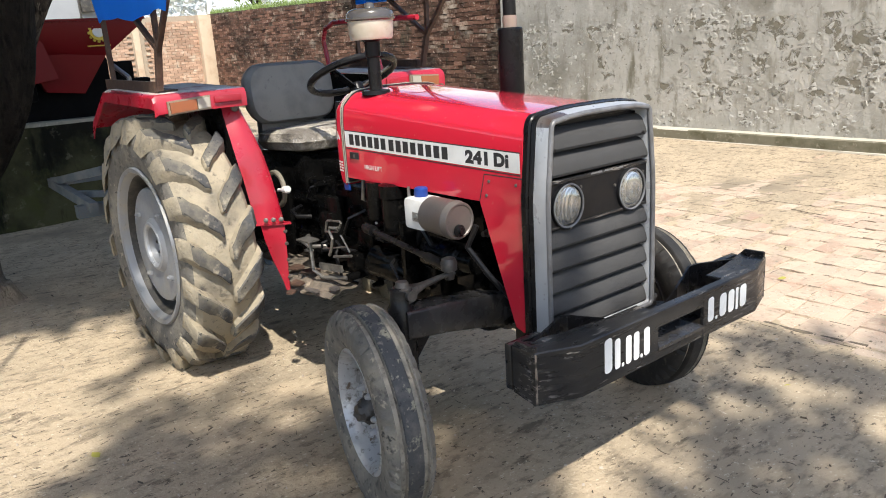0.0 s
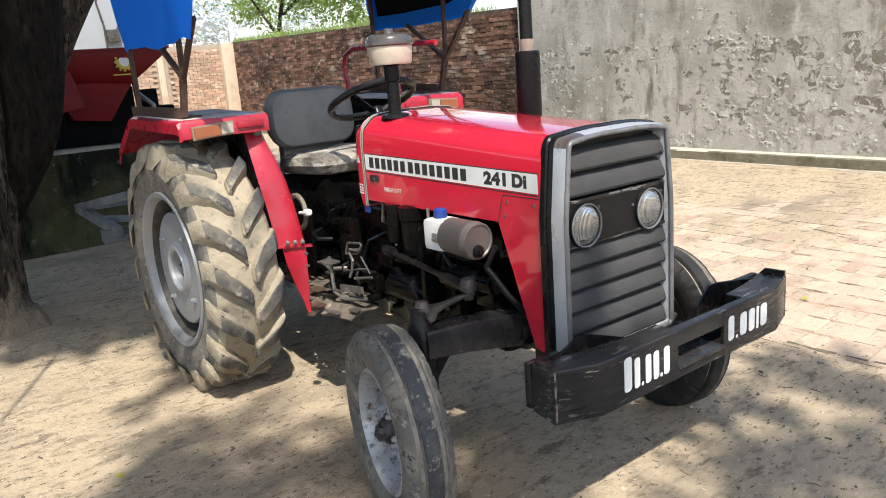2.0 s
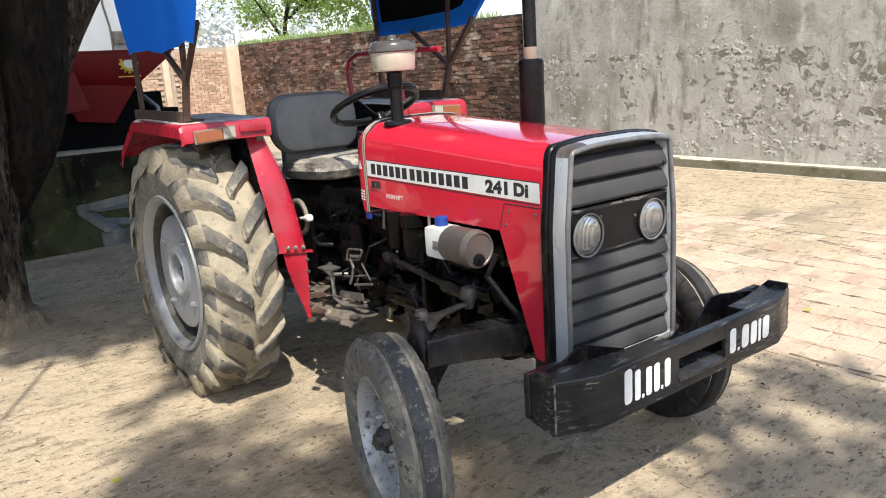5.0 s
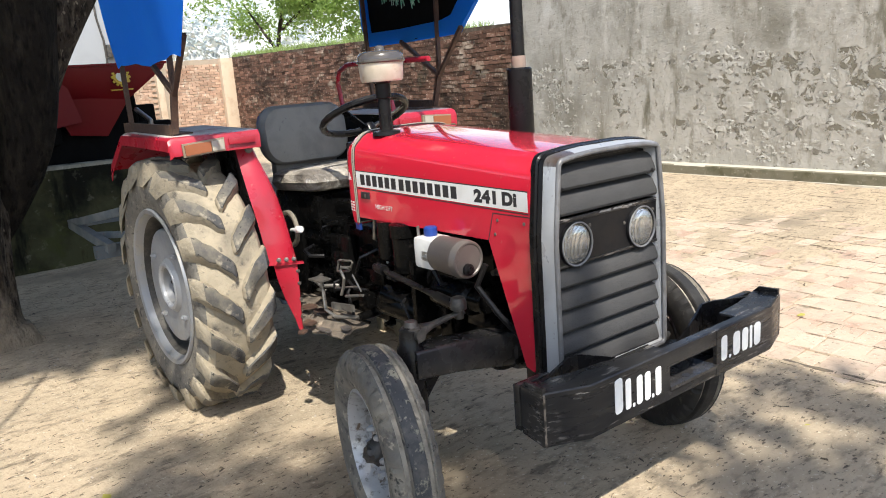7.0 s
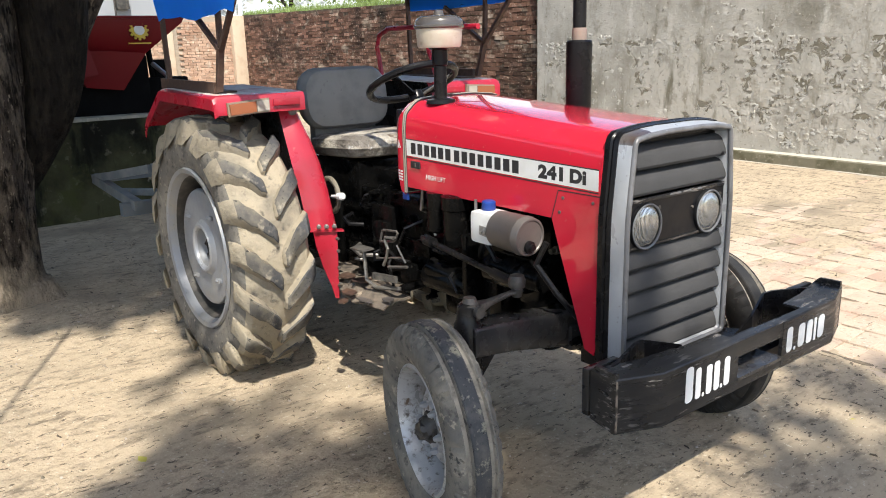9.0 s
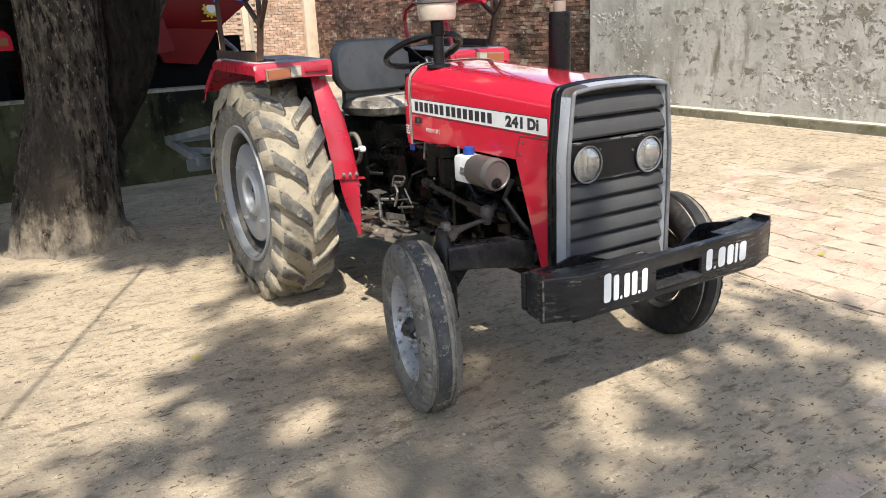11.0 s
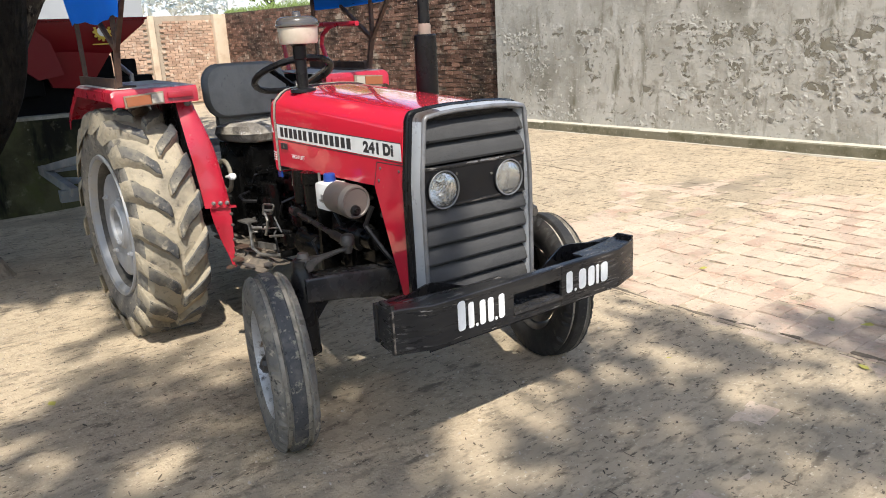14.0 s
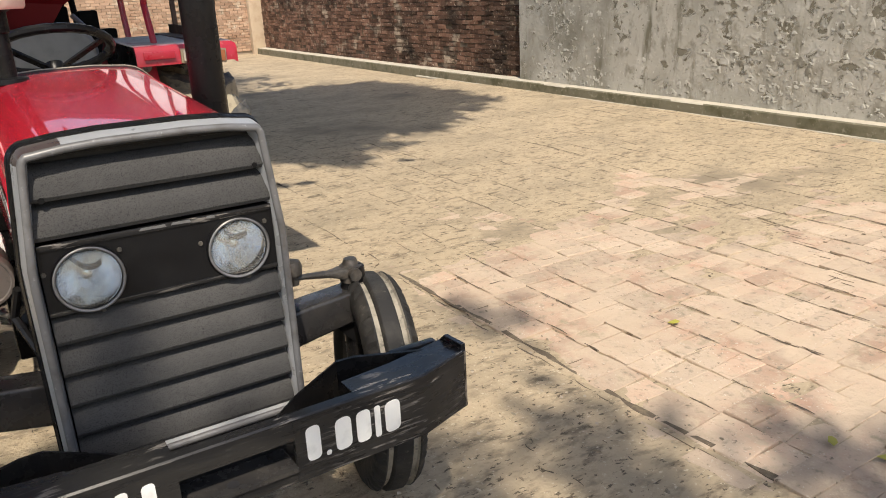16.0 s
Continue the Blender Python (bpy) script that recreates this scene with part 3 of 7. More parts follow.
X0, X1 = -5.9, 30.0
slab(bm, [(X0, wall_y(X0), -0.3), (X1, wall_y(X1), -0.3), (X1, wall_y(X1), 3.3), (X0, wall_y(X0), 3.3)], (0, 0.3, 0))
structure("wall_north", bm, PLASTER, "tall grey cement-plastered wall, stained and flaking", "wall")
bm = B()
slab(bm, [(-19.0, wall_y(-19) + 0.11, -0.3), (X0 + 0.02, wall_y(X0) + 0.11, -0.3), (X0 + 0.02, wall_y(X0) + 0.11, 2.36), (-19.0, wall_y(-19) + 0.11, 2.62)], (0, 0.22, 0))
brick_wall = structure("wall_brick", bm, MORTAR, "old dark red brick boundary wall with worn joints", "wall")
bm = B()
kx = [-19.0 + i * (19.87 / 40) for i in range(41)]
rows = []
for x in kx:
    y, w = wall_y(x), 0.008 * noise.noise(Vector((x * 2, 0, 3)))
    rows.append([Vector((x, y - 0.17 + w, -0.1)), Vector((x, y - 0.165 + w, 0.135)), Vector((x, y - 0.15 + w, 0.15 + w)), Vector((x, y + 0.12, 0.157 + w)), Vector((x, y + 0.12, -0.1))])
skin(bm, rows)
# Top faces and the upper edge take the paler cement colour.
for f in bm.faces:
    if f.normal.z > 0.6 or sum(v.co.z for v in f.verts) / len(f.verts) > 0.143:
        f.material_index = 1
kerb = structure("kerb", bm, [KERB, KERB_TOP], "low cement kerb with dark sides and a pale top along the wall", "kerb")
# Raised pale strip imitates a sunlit line at the kerb's foot.
bm = B()
rows = []
for i in range(90):
    x = -9.0 + i * 0.11
    y, w = wall_y(x) - 0.17, 0.02 + 0.022 * max(-0.5, noise.noise(Vector((x * 3, 1, 3))))
    rows.append([Vector((x, y - w, 0.0)), Vector((x, y - w * 0.7, 0.022)), Vector((x, y + 0.02, 0.03)), Vector((x, y + 0.02, -0.02))])
skin(bm, rows)
part("kerb_foot", bm, KERB_TOP, kerb, "pale strip for the sunlit line along the kerb's foot")
bm = B()
slab(bm, [(-19.0, 7.75, -0.3), (-19.0, -14, -0.3), (-19.0, -14, 2.5), (-19.0, 7.75, 2.6)], (-0.25, 0, 0))
wall_west = structure("wall_west", bm, WESTMORTAR, "sunlit orange brick wall at the far end of the yard", "wall")
bm = B()
rows = []
for i in range(31):
    y = -9 + i * 0.42
    w = 0.012 * noise.noise(Vector((y, 0, 8)))
    rows.append([Vector((-4.28 + w, y, -0.2)), Vector((-4.27 + w, y, 0.96)), Vector((-4.29, y, 0.99 + w * 0.6)), Vector((-4.5, y, 0.99 + w)), Vector((-4.5, y, -0.2))])
    if y > 0.9:
        break
skin(bm, rows)
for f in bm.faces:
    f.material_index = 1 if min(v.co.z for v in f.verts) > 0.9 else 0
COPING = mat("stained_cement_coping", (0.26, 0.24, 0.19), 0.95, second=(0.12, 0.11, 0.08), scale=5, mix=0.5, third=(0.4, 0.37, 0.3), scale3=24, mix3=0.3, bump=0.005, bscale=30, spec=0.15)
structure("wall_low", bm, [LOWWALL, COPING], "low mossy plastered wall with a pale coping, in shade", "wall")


# ---- the tractor ----
tractor = thing("tractor", (0.9, 0, 0), "red farm tractor with dusty tyres and a blue canopy, parked", "tractor")


def hood_ring(x, zt, zb, hw=0.285):
    half = [(hw, zb), (hw, zt - 0.125), (hw - 0.006, zt - 0.075), (hw - 0.011, zt - 0.058), (hw - 0.018, zt - 0.049), (hw - 0.05, zt - 0.02), (hw - 0.07, zt - 0.008), (hw - 0.1, zt - 0.001), (hw - 0.2, zt + 0.007)]
    return [Vector((x, -y, z)) for y, z in half] + [Vector((x, y, z)) for y, z in half[::-1]]


def hood_top(x):
    return 1.342 - 0.062 * (x - 1.0) / 1.05


bm = B()
skin(bm, [hood_ring(x, hood_top(x), 0.985) for x in (0.995, 1.2, 1.4, 1.6, 1.8, 1.95, 2.05)], cap=False, closed=False)
thicken(bm, 0.006)
hood = part("hood", bm, RED, tractor)
bm = B()
skin(bm, [hood_ring(0.9, 1.30, 1.06, 0.262), hood_ring(0.915, 1.325, 1.02, 0.276), hood_ring(0.945, 1.342, 0.965, 0.284), hood_ring(0.975, 1.346, 0.95, 0.2845)], closed=False)
part("cowl", bm, RED, tractor)
bm = B()
skin(bm, [hood_ring(0.971, 1.3485, 0.955, 0.2862), hood_ring(0.996, 1.3475, 0.965, 0.2862)], closed=True)
trim = part("cowl_trim", bm, LETTER, tractor)
for xa, xb in ((0.974, 0.981), (0.986, 0.993)):
    bm = B()
    skin(bm, [hood_ring(xa, 1.35, 0.958, 0.2868), hood_ring(xb, 1.35, 0.962, 0.2868)], closed=True)
    part("trim_line", bm, CLEAR, trim, "pale trim line round the cowl")
for s, nm in ((-1, "side_panel"), (1, "side_panel")):
    bm = B()
    y = 0.2856 * s
    slab(bm, [(1.868, y, 1.083), (1.838, y, 0.985), (1.995, y, 0.56), (2.035, y, 0.548), (2.055, y, 0.6), (2.055, y, 1.083)], (0, -0.008 * s, 0))
    sp = part(nm, bm, RED, tractor)
    bm = B()
    for p, q in (((1.868, 1.083), (2.05, 1.083)), ((1.868, 1.083), (1.838, 0.985))):
        bar(bm, (p[0], y + 0.0001 * s, p[1]), (q[0], y + 0.0001 * s, q[1]), 0.0008, 0.0035, (0, 0, 1) if p[1] == q[1] else (1, 0, 0.3))
    part("panel_seam", bm, LETTER, sp, "dark seam along the panel's edge")
    for x, z in ((1.89, 1.06), (1.875, 1.01), (2.02, 1.06)):
        bm = B()
        lathe(bm, (x, y, z), (0, s, 0), [(0, 0.006), (0.002, 0.006), (0.003, 0.003)], 8)
        part("bolt", bm, DULL, sp)

# stripe and lettering on both sides
for s in (-1, 1):
    y = s * 0.2856
    st = lambda x: 1.185 - 0.02 * (x - 1.0) / 1.04
    bm = B()
    slab(bm, [(0.998, y, st(1.0) - 0.066), (2.04, y, st(2.04) - 0.066), (2.04, y, st(2.04)), (0.998, y, st(1.0))], (0, -0.0006 * s, 0))
    stripe = part("side_stripe", bm, WHITE, hood)
    for dz in (0.004, -0.07):
        bm = B()
        slab(bm, [(0.996, y, st(1.0) + dz - 0.004), (2.042, y, st(2.04) + dz - 0.004), (2.042, y, st(2.04) + dz), (0.996, y, st(1.0) + dz)], (0, -0.0006 * s, 0))
        part("stripe_edge", bm, LETTER, stripe)
    x = 1.03
    for word, pitch in ((6, 0.0462), (8, 0.047)):
        for k in range(word):
            z0 = st(x) - 0.056
            bm = B()
            slab(bm, [(x, y - 0.0002 * s, z0), (x + 0.033, y - 0.0002 * s, z0), (x + 0.033, y - 0.0002 * s, z0 + 0.045), (x, y - 0.0002 * s, z0 + 0.045)], (0, 0.0005 * s, 0))
            part("name_bar", bm, LETTER, stripe, "plain black bar" if k == 0 else "")
            x += pitch
        x += 0.008
    written = []
    for text in ("241 Di", "241", "Di"):
        cu = bpy.data.curves.new("model_number", "FONT")
        cu.body, cu.size, cu.extrude, cu.space_character, cu.offset = text, 0.058, 0.0002, 1.08, 0.0036
        ob = new("model_number", cu)
        dg = bpy.context.evaluated_depsgraph_get()
        me = bpy.data.meshes.new_from_object(ob.evaluated_get(dg))
        bpy.data.objects.remove(ob)
        me.materials.append(LETTER)
        written.append((me, max(q.co.x for q in me.vertices)))
    mm = pose(1.775, y + 0.0001 * s, st(1.8) - 0.0525, 90, 0, 0) if s < 0 else pose(1.965, y + 0.0001 * s, st(1.8) - 0.053, 90, 0, 180)
    for name, (me, reach), shift in (("model_number", written[1], 0.0), ("model_letters", written[2], written[0][1] - written[2][1] + 0.03)):
        me.transform(mm @ Matrix.Translation((shift, 0, 0)) @ Matrix.Diagonal((1.36 if name == "model_number" else 1.22, 1, 1, 1)))
        ob = new(name, me)
        ob.parent = stripe
        tagged(ob, "black model lettering")

# grille, frame, lamps
def surround():
    """Half the outline of the grille surround: square below, drawn in above the lamps, crowned on top."""
    low = [(0.252 + 0.04 * math.sin(radians(a)), 0.553 - 0.04 * math.cos(radians(a))) for a in range(0, 91, 18)]
    top = [(0.226 + 0.042 * math.cos(radians(a)), 1.244 + 0.042 * math.sin(radians(a))) for a in range(8, 83, 15)]
    return [(0.1, 0.513)] + low + [(0.292, 0.8), (0.292, 0.99), (0.2905, 1.03)] + top + [(0.17, 1.292), (0.09, 1.2965)]


def rim(x, m):
    """The outline of the grille surround, drawn in by m."""
    half = surround()
    pts = half + [(-y, z) for y, z in half[::-1]]
    out = []
    for k, (y, z) in enumerate(pts):
        (ya, za), (yb, zb) = pts[k - 1], pts[(k + 1) % len(pts)]
        d = Vector((yb - ya, zb - za)).normalized()
        out.append(Vector((x, y - d.y * m, z + d.x * m)))
    return out


bm = B()
skin(bm, [rim(2.05, 0.03), rim(2.05, -0.003), rim(2.072, -0.006), rim(2.078, -0.001), rim(2.086, -0.004), rim(2.098, 0.0), rim(2.098, 0.03)], cap=False, loop=True)
part("rubber_seal", bm, BLACK, tractor, "black ribbed rubber seal")
bm = B()
skin(bm, [rim(2.098, 0.034), rim(2.098, 0.003), rim(2.128, 0.006), rim(2.145, 0.011), rim(2.147, 0.02), rim(2.13, 0.03)], cap=False, loop=True)
for f in bm.faces:
    f.material_index = 1 if f.calc_center_median().z > 1.235 and f.calc_center_median().y < -0.13 else 0
gframe = part("grille_frame", bm, [SILVER, FRAME_TOP], tractor, "grey-painted metal grille surround, browned along the top")
bm = B()
skin(bm, [rim(2.148 + 0.009 * math.sin(a_), 0.019 - 0.009 * math.cos(a_)) for a_ in [math.pi * k / 6 - math.pi / 2 for k in range(12)]], cap=False, loop=True)
part("frame_bead", bm, BEAD, gframe, "chipped grey bead round the grille opening")
edges = [0.536, 0.612, 0.688, 0.764, 0.84, 0.913]
tops = [1.078, 1.16, 1.242]
bm = B()
box(bm, (2.06, -0.258, 0.53), (2.09, 0.258, 0.918))
box(bm, (2.06, -0.258, 1.072), (2.09, 0.258, 1.26))
box(bm, (2.052, -0.258, 0.916), (2.058, 0.258, 1.074))
grille = part("grille", bm, PANEL, tractor)
for za, zb in list(zip(edges, edges[1:])) + list(zip(tops, tops[1:])):
    bm = B()
    slab(bm, [(2.112, -0.256, za + 0.004), (2.132, -0.256, za + 0.007), (2.137, -0.256, za + 0.016), (2.134, -0.256, za + 0.45 * (zb - za)), (2.124, -0.256, zb - 0.016), (2.112, -0.256, zb - 0.006), (2.094, -0.256, zb), (2.09, -0.256, za + 0.004)], (0, 0.512, 0))
    part("slat", bm, CHARCOAL, grille)
for y, z in ((-0.226, 1.172), (0.228, 1.176)):
    bm = B()
    lathe(bm, (2.118, y, z), (1, 0, 0), [(0, 0.012), (0.006, 0.012), (0.008, 0.007), (0.02, 0.007)], 6)
    part("screw", bm, BLACK, grille)
bm = B()
box(bm, (2.09, -0.25, 1.256), (2.118, 0.25, 1.268), 0.003)
part("grille_header", bm, PANEL, grille)


def holed(bm, ya, yb, za, zb, c, r, xa, xb):
    """A plate across x with a round hole through it."""
    angles = sorted([2 * math.pi * k / 48 for k in range(48)] + [math.atan2(z - c[1], y - c[0]) % (2 * math.pi) for y in (ya, yb) for z in (za, zb)])
    outer, inner = [], []
    for a in angles:
        u, w = math.cos(a), math.sin(a)
        reach = min((yb - c[0]) / u if u > 1e-6 else (ya - c[0]) / u if u < -1e-6 else 9, (zb - c[1]) / w if w > 1e-6 else (za - c[1]) / w if w < -1e-6 else 9)
        outer.append((c[0] + reach * u, c[1] + reach * w))
        inner.append((c[0] + r * u, c[1] + r * w))
    skin(bm, [[Vector((x, y, z)) for y, z in line] for x, line in ((xa, outer), (xb, outer), (xb, inner), (xa, inner))], cap=False, loop=True)


bm = B()
holed(bm, -0.257, 0.0, 0.915, 1.076, (-0.166, 0.985), 0.0665, 2.10, 2.13)
holed(bm, 0.0, 0.257, 0.915, 1.076, (0.166, 0.985), 0.0665, 2.10, 2.13)
lamp_panel = part("lamp_panel", bm, PANEL, tractor)
bm = B()
box(bm, (2.127, -0.256, 1.062), (2.134, 0.256, 1.076), 0.002)
box(bm, (2.127, -0.256, 0.915), (2.134, 0.256, 0.925), 0.002)
part("panel_lip", bm, SCRATCHED, lamp_panel)
for y, w in ((-0.05, 0.06), (0.02, 0.045), (0.1, 0.02)):
    bm = B()
    slab(bm, [(2.1341, y, 1.069), (2.1341, y + w, 1.068), (2.1341, y + w * 0.95, 1.0745), (2.1341, y + w * 0.1, 1.075)], (0.0012, 0, 0))
    part("paint_chip", bm, BEAD, lamp_panel, "bare chipped spot on the panel's lip")
for s in (-1, 1):
    c = (2.122, 0.166 * s, 0.985)
    bm = B()
    lathe(bm, c, (1, 0, 0), [(-0.02, 0.0665), (0.0, 0.0765), (0.013, 0.0765), (0.019, 0.074), (0.019, 0.069), (0.012, 0.0668), (-0.02, 0.0662)], 36, close=True)
    hl = part("headlight", bm, PANEL, tractor, "round sealed headlight in a dark ring")
    bm = B()
    lathe(bm, c, (1, 0, 0), [(-0.056, 0.003), (-0.0535, 0.015), (-0.046, 0.03), (-0.032, 0.045), (-0.013, 0.057), (0.012, 0.066), (0.009, 0.0664), (-0.016, 0.059), (-0.035, 0.047), (-0.05, 0.031), (-0.058, 0.015), (-0.06, 0.003)], 32)
    lathe(bm, c, (1, 0, 0), [(-0.055, 0.007), (-0.03, 0.007), (-0.026, 0.011), (-0.022, 0.011), (-0.02, 0.004)], 14)
    part("reflector", bm, REFLECTOR, hl)
    bm = B()
    lathe(bm, c, (1, 0, 0), [(0.012, 0.067), (0.018, 0.056), (0.022, 0.035), (0.0235, 0.001), (0.0205, 0.001), (0.019, 0.035), (0.015, 0.054), (0.009, 0.066)], 32)
    part("lens", bm, GLASSY, hl).visible_shadow = False
    bm = B()
    lathe(bm, c, (1, 0, 0), [(0.012, 0.0675), (0.02, 0.0685), (0.0215, 0.0715), (0.0195, 0.074), (0.012, 0.074)], 40, close=True)
    part("lamp_ring", bm, BEAD, hl, "thin worn bright ring")
    # Dark curved strip modelled in place of a reflection in the bowl.
    bm = B()
    skin(bm, [[Vector((c[0] + dx, c[1] + 0.0085 * k, c[2] + 0.016 + 0.0014 * (k - 1.5) ** 2 + dz)) for dx, dz in ((-0.024, -0.007), (-0.024, 0.007), (-0.019, 0.007), (-0.019, -0.007))] for k in range(-4, 5)])
    part("bulb_shield", bm, PANEL, hl, "dark curved band standing for a reflection")
    for a in (40, 160, 280):
        bm = B()
        lathe(bm, (2.13, 0.166 * s + 0.092 * math.cos(radians(a)), 0.985 + 0.079 * math.sin(radians(a))), (1, 0, 0), [(0, 0.006), (0.004, 0.005)], 8)
        part("screw", bm, GREY_IRON, hl)

# front bumper
def channel(bm, pts, z0, z1, flange):
    """A folded steel channel; its top front edge, worn bare, takes the second material."""
    rows = []
    for y, x in pts:
        rows.append([Vector((x, y, z0)), Vector((x, y, z1 - 0.004)), Vector((x - 0.004, y, z1)), Vector((x - flange, y, z1)), Vector((x - flange, y, z1 - 0.01)), Vector((x - 0.012, y, z1 - 0.012)), Vector((x - 0.012, y, z0))])
    skin(bm, rows)
    for f in bm.faces:
        c = f.calc_center_median()
        f.material_index = 1 if z1 - 0.0035 < c.z < z1 - 0.0005 and f.normal.x * f.normal.z > 0.05 else 0


bm = B()
channel(bm, [(-0.605, 2.395), (-0.47, 2.45), (-0.11, 2.45)], 0.543, 0.704, 0.085)
bumper = part("front_bumper", bm, [SCRATCHED, WORN_EDGE], tractor, "scratched black steel bumper, hand painted in white")
bm = B()
channel(bm, [(0.14, 2.45), (0.47, 2.45), (0.628, 2.395)], 0.543, 0.704, 0.03)
part("bumper_half", bm, [SCRATCHED, WORN_EDGE], bumper)
bm = B()
channel(bm, [(-0.11, 2.449), (0.14, 2.449)], 0.65, 0.704, 0.03)
part("slot_bridge", bm, [SCRATCHED, WORN_EDGE], bumper)
bm = B()
slab(bm, [(2.36, -0.11, 0.573), (2.455, -0.11, 0.573), (2.455, 0.14, 0.573), (2.36, 0.14, 0.573)], (0, 0, 0.011))
part("slot_plate", bm, AXLE_BLACK, bumper)
bm = B()
box(bm, (2.437, -0.11, 0.543), (2.4485, 0.14, 0.5725))
part("slot_lip", bm, SCRATCHED, bumper)
bm = B()
lathe(bm, (2.43, 0.0, 0.5845), (0, 0, 1), [(0, 0.014), (0.001, 0.014)], 16)
part("pin_hole", bm, LETTER, bumper, "dark pin hole")
bm = B()
box(bm, (2.345, -0.11, 0.55), (2.36, 0.14, 0.655))
part("slot_back", bm, BLACK, bumper)
for s in (-1, 1):
    bm = B()
    ye = 0.605 * s if s < 0 else 0.628
    slab(bm, [(2.394, ye, 0.543), (2.394, ye, 0.72), (2.32, ye - 0.005 * s, 0.72), (2.30, ye - 0.007 * s, 0.70), (2.30, ye - 0.007 * s, 0.555)], (0, -0.012 * s, 0))
    part("end_plate", bm, SCRATCHED, bumper)
    bm = B()
    slab(bm, [(2.3955, ye - 0.001 * s, 0.545), (2.3962, ye - 0.007 * s, 0.545), (2.3962, ye - 0.007 * s, 0.7), (2.3955, ye - 0.001 * s, 0.7)], (0.002, 0, 0))
    part("worn_corner", bm, WORN_EDGE, bumper, "bare brownish corner of the bumper")
    bm = B()
    box(bm, (2.272, min(0.47 * s, 0.602 * s), 0.56), (2.298, max(0.47 * s, 0.602 * s), 0.70), 0.004)
    part("back_plate", bm, SCRATCHED, bumper)
    bm = B()
    slab(bm, [(2.436, 0.30 * s, 0.694), (2.44, 0.47 * s, 0.694), (2.385, ye - 0.005 * s, 0.694), (2.30, ye - 0.011 * s, 0.694), (2.34, 0.44 * s, 0.694), (2.355, 0.30 * s, 0.694)], (0, 0, 0.008))
    part("top_flange", bm, SCRATCHED, bumper)
    bm = B()
    foot = [(2.328, 0.56 * s, 0.701), (2.268, 0.375 * s, 0.712), (2.262, 0.33 * s, 0.71), (2.3, 0.2 * s, 0.672), (2.275, 0.12 * s, 0.59)]
    for (xa, ya, za), (xb, yb_, zb) in zip(foot, foot[1:]):
        skin(bm, [[Vector((x, y, 0.55)), Vector((x, y, z)), Vector((x + 0.009, y - 0.004 * s, z)), Vector((x + 0.009, y - 0.004 * s, 0.55))] for x, y, z in ((xa, ya, za), (xb, yb_, zb))])
    part("gusset", bm, BLACK, bumper)
    bm = B()
    box(bm, (1.9, min(0.16 * s, 0.2 * s), 0.485), (2.34, max(0.16 * s, 0.2 * s), 0.552), 0.006)
    part("bumper_arm", bm, BLACK, bumper)
    bm = B()
    lathe(bm, (2.12, 0.315 * s, 0.565), (0, s, 0), [(-0.05, 0.012), (-0.02, 0.012), (-0.02, 0.02), (0.0, 0.02), (0.004, 0.01), (0.02, 0.01)], 8)
    part("bolt", bm, GREY_IRON, bumper)
first = True
for z0, row in ((0.578, ((-0.371, 0.034, 0.108), (-0.324, 0.025, 0.095), (-0.291, 0.01, 0.012), (-0.272, 0.026, 0.09), (-0.234, 0.026, 0.09), (-0.201, 0.01, 0.012), (-0.183, 0.027, 0.09))),
                (0.586, ((0.165, 0.034, 0.085), (0.21, 0.012, 0.012), (0.235, 0.04, 0.08), (0.288, 0.036, 0.08), (0.335, 0.015, 0.08), (0.362, 0.04, 0.08)))):
    for y0, w, h in row:
        bm = B()
        q = rounded((y0, z0), (y0 + w, z0 + h), min(w, h) * 0.35, 3)
        slab(bm, [(2.4505, a, b + 0.08 * (a - y0)) for a, b in q], (0.0012, 0, 0))
        part("painted_bar", bm, WHITE_PAINT, bumper, "plain white brush-painted bar" if first else "")
        first = False


bm = B()
slab(bm, [(2.05, -0.26, 0.49), (2.05, 0.26, 0.49), (2.2, 0.36, 0.49), (2.355, 0.43, 0.49), (2.355, -0.43, 0.49), (2.2, -0.36, 0.49)], (0, 0, 0.06))
part("front_support", bm, BLACK, bumper)
for ob in (bumper, *bumper.children):
    ob.data.transform(Matrix.Translation((0, 0, -0.025)))


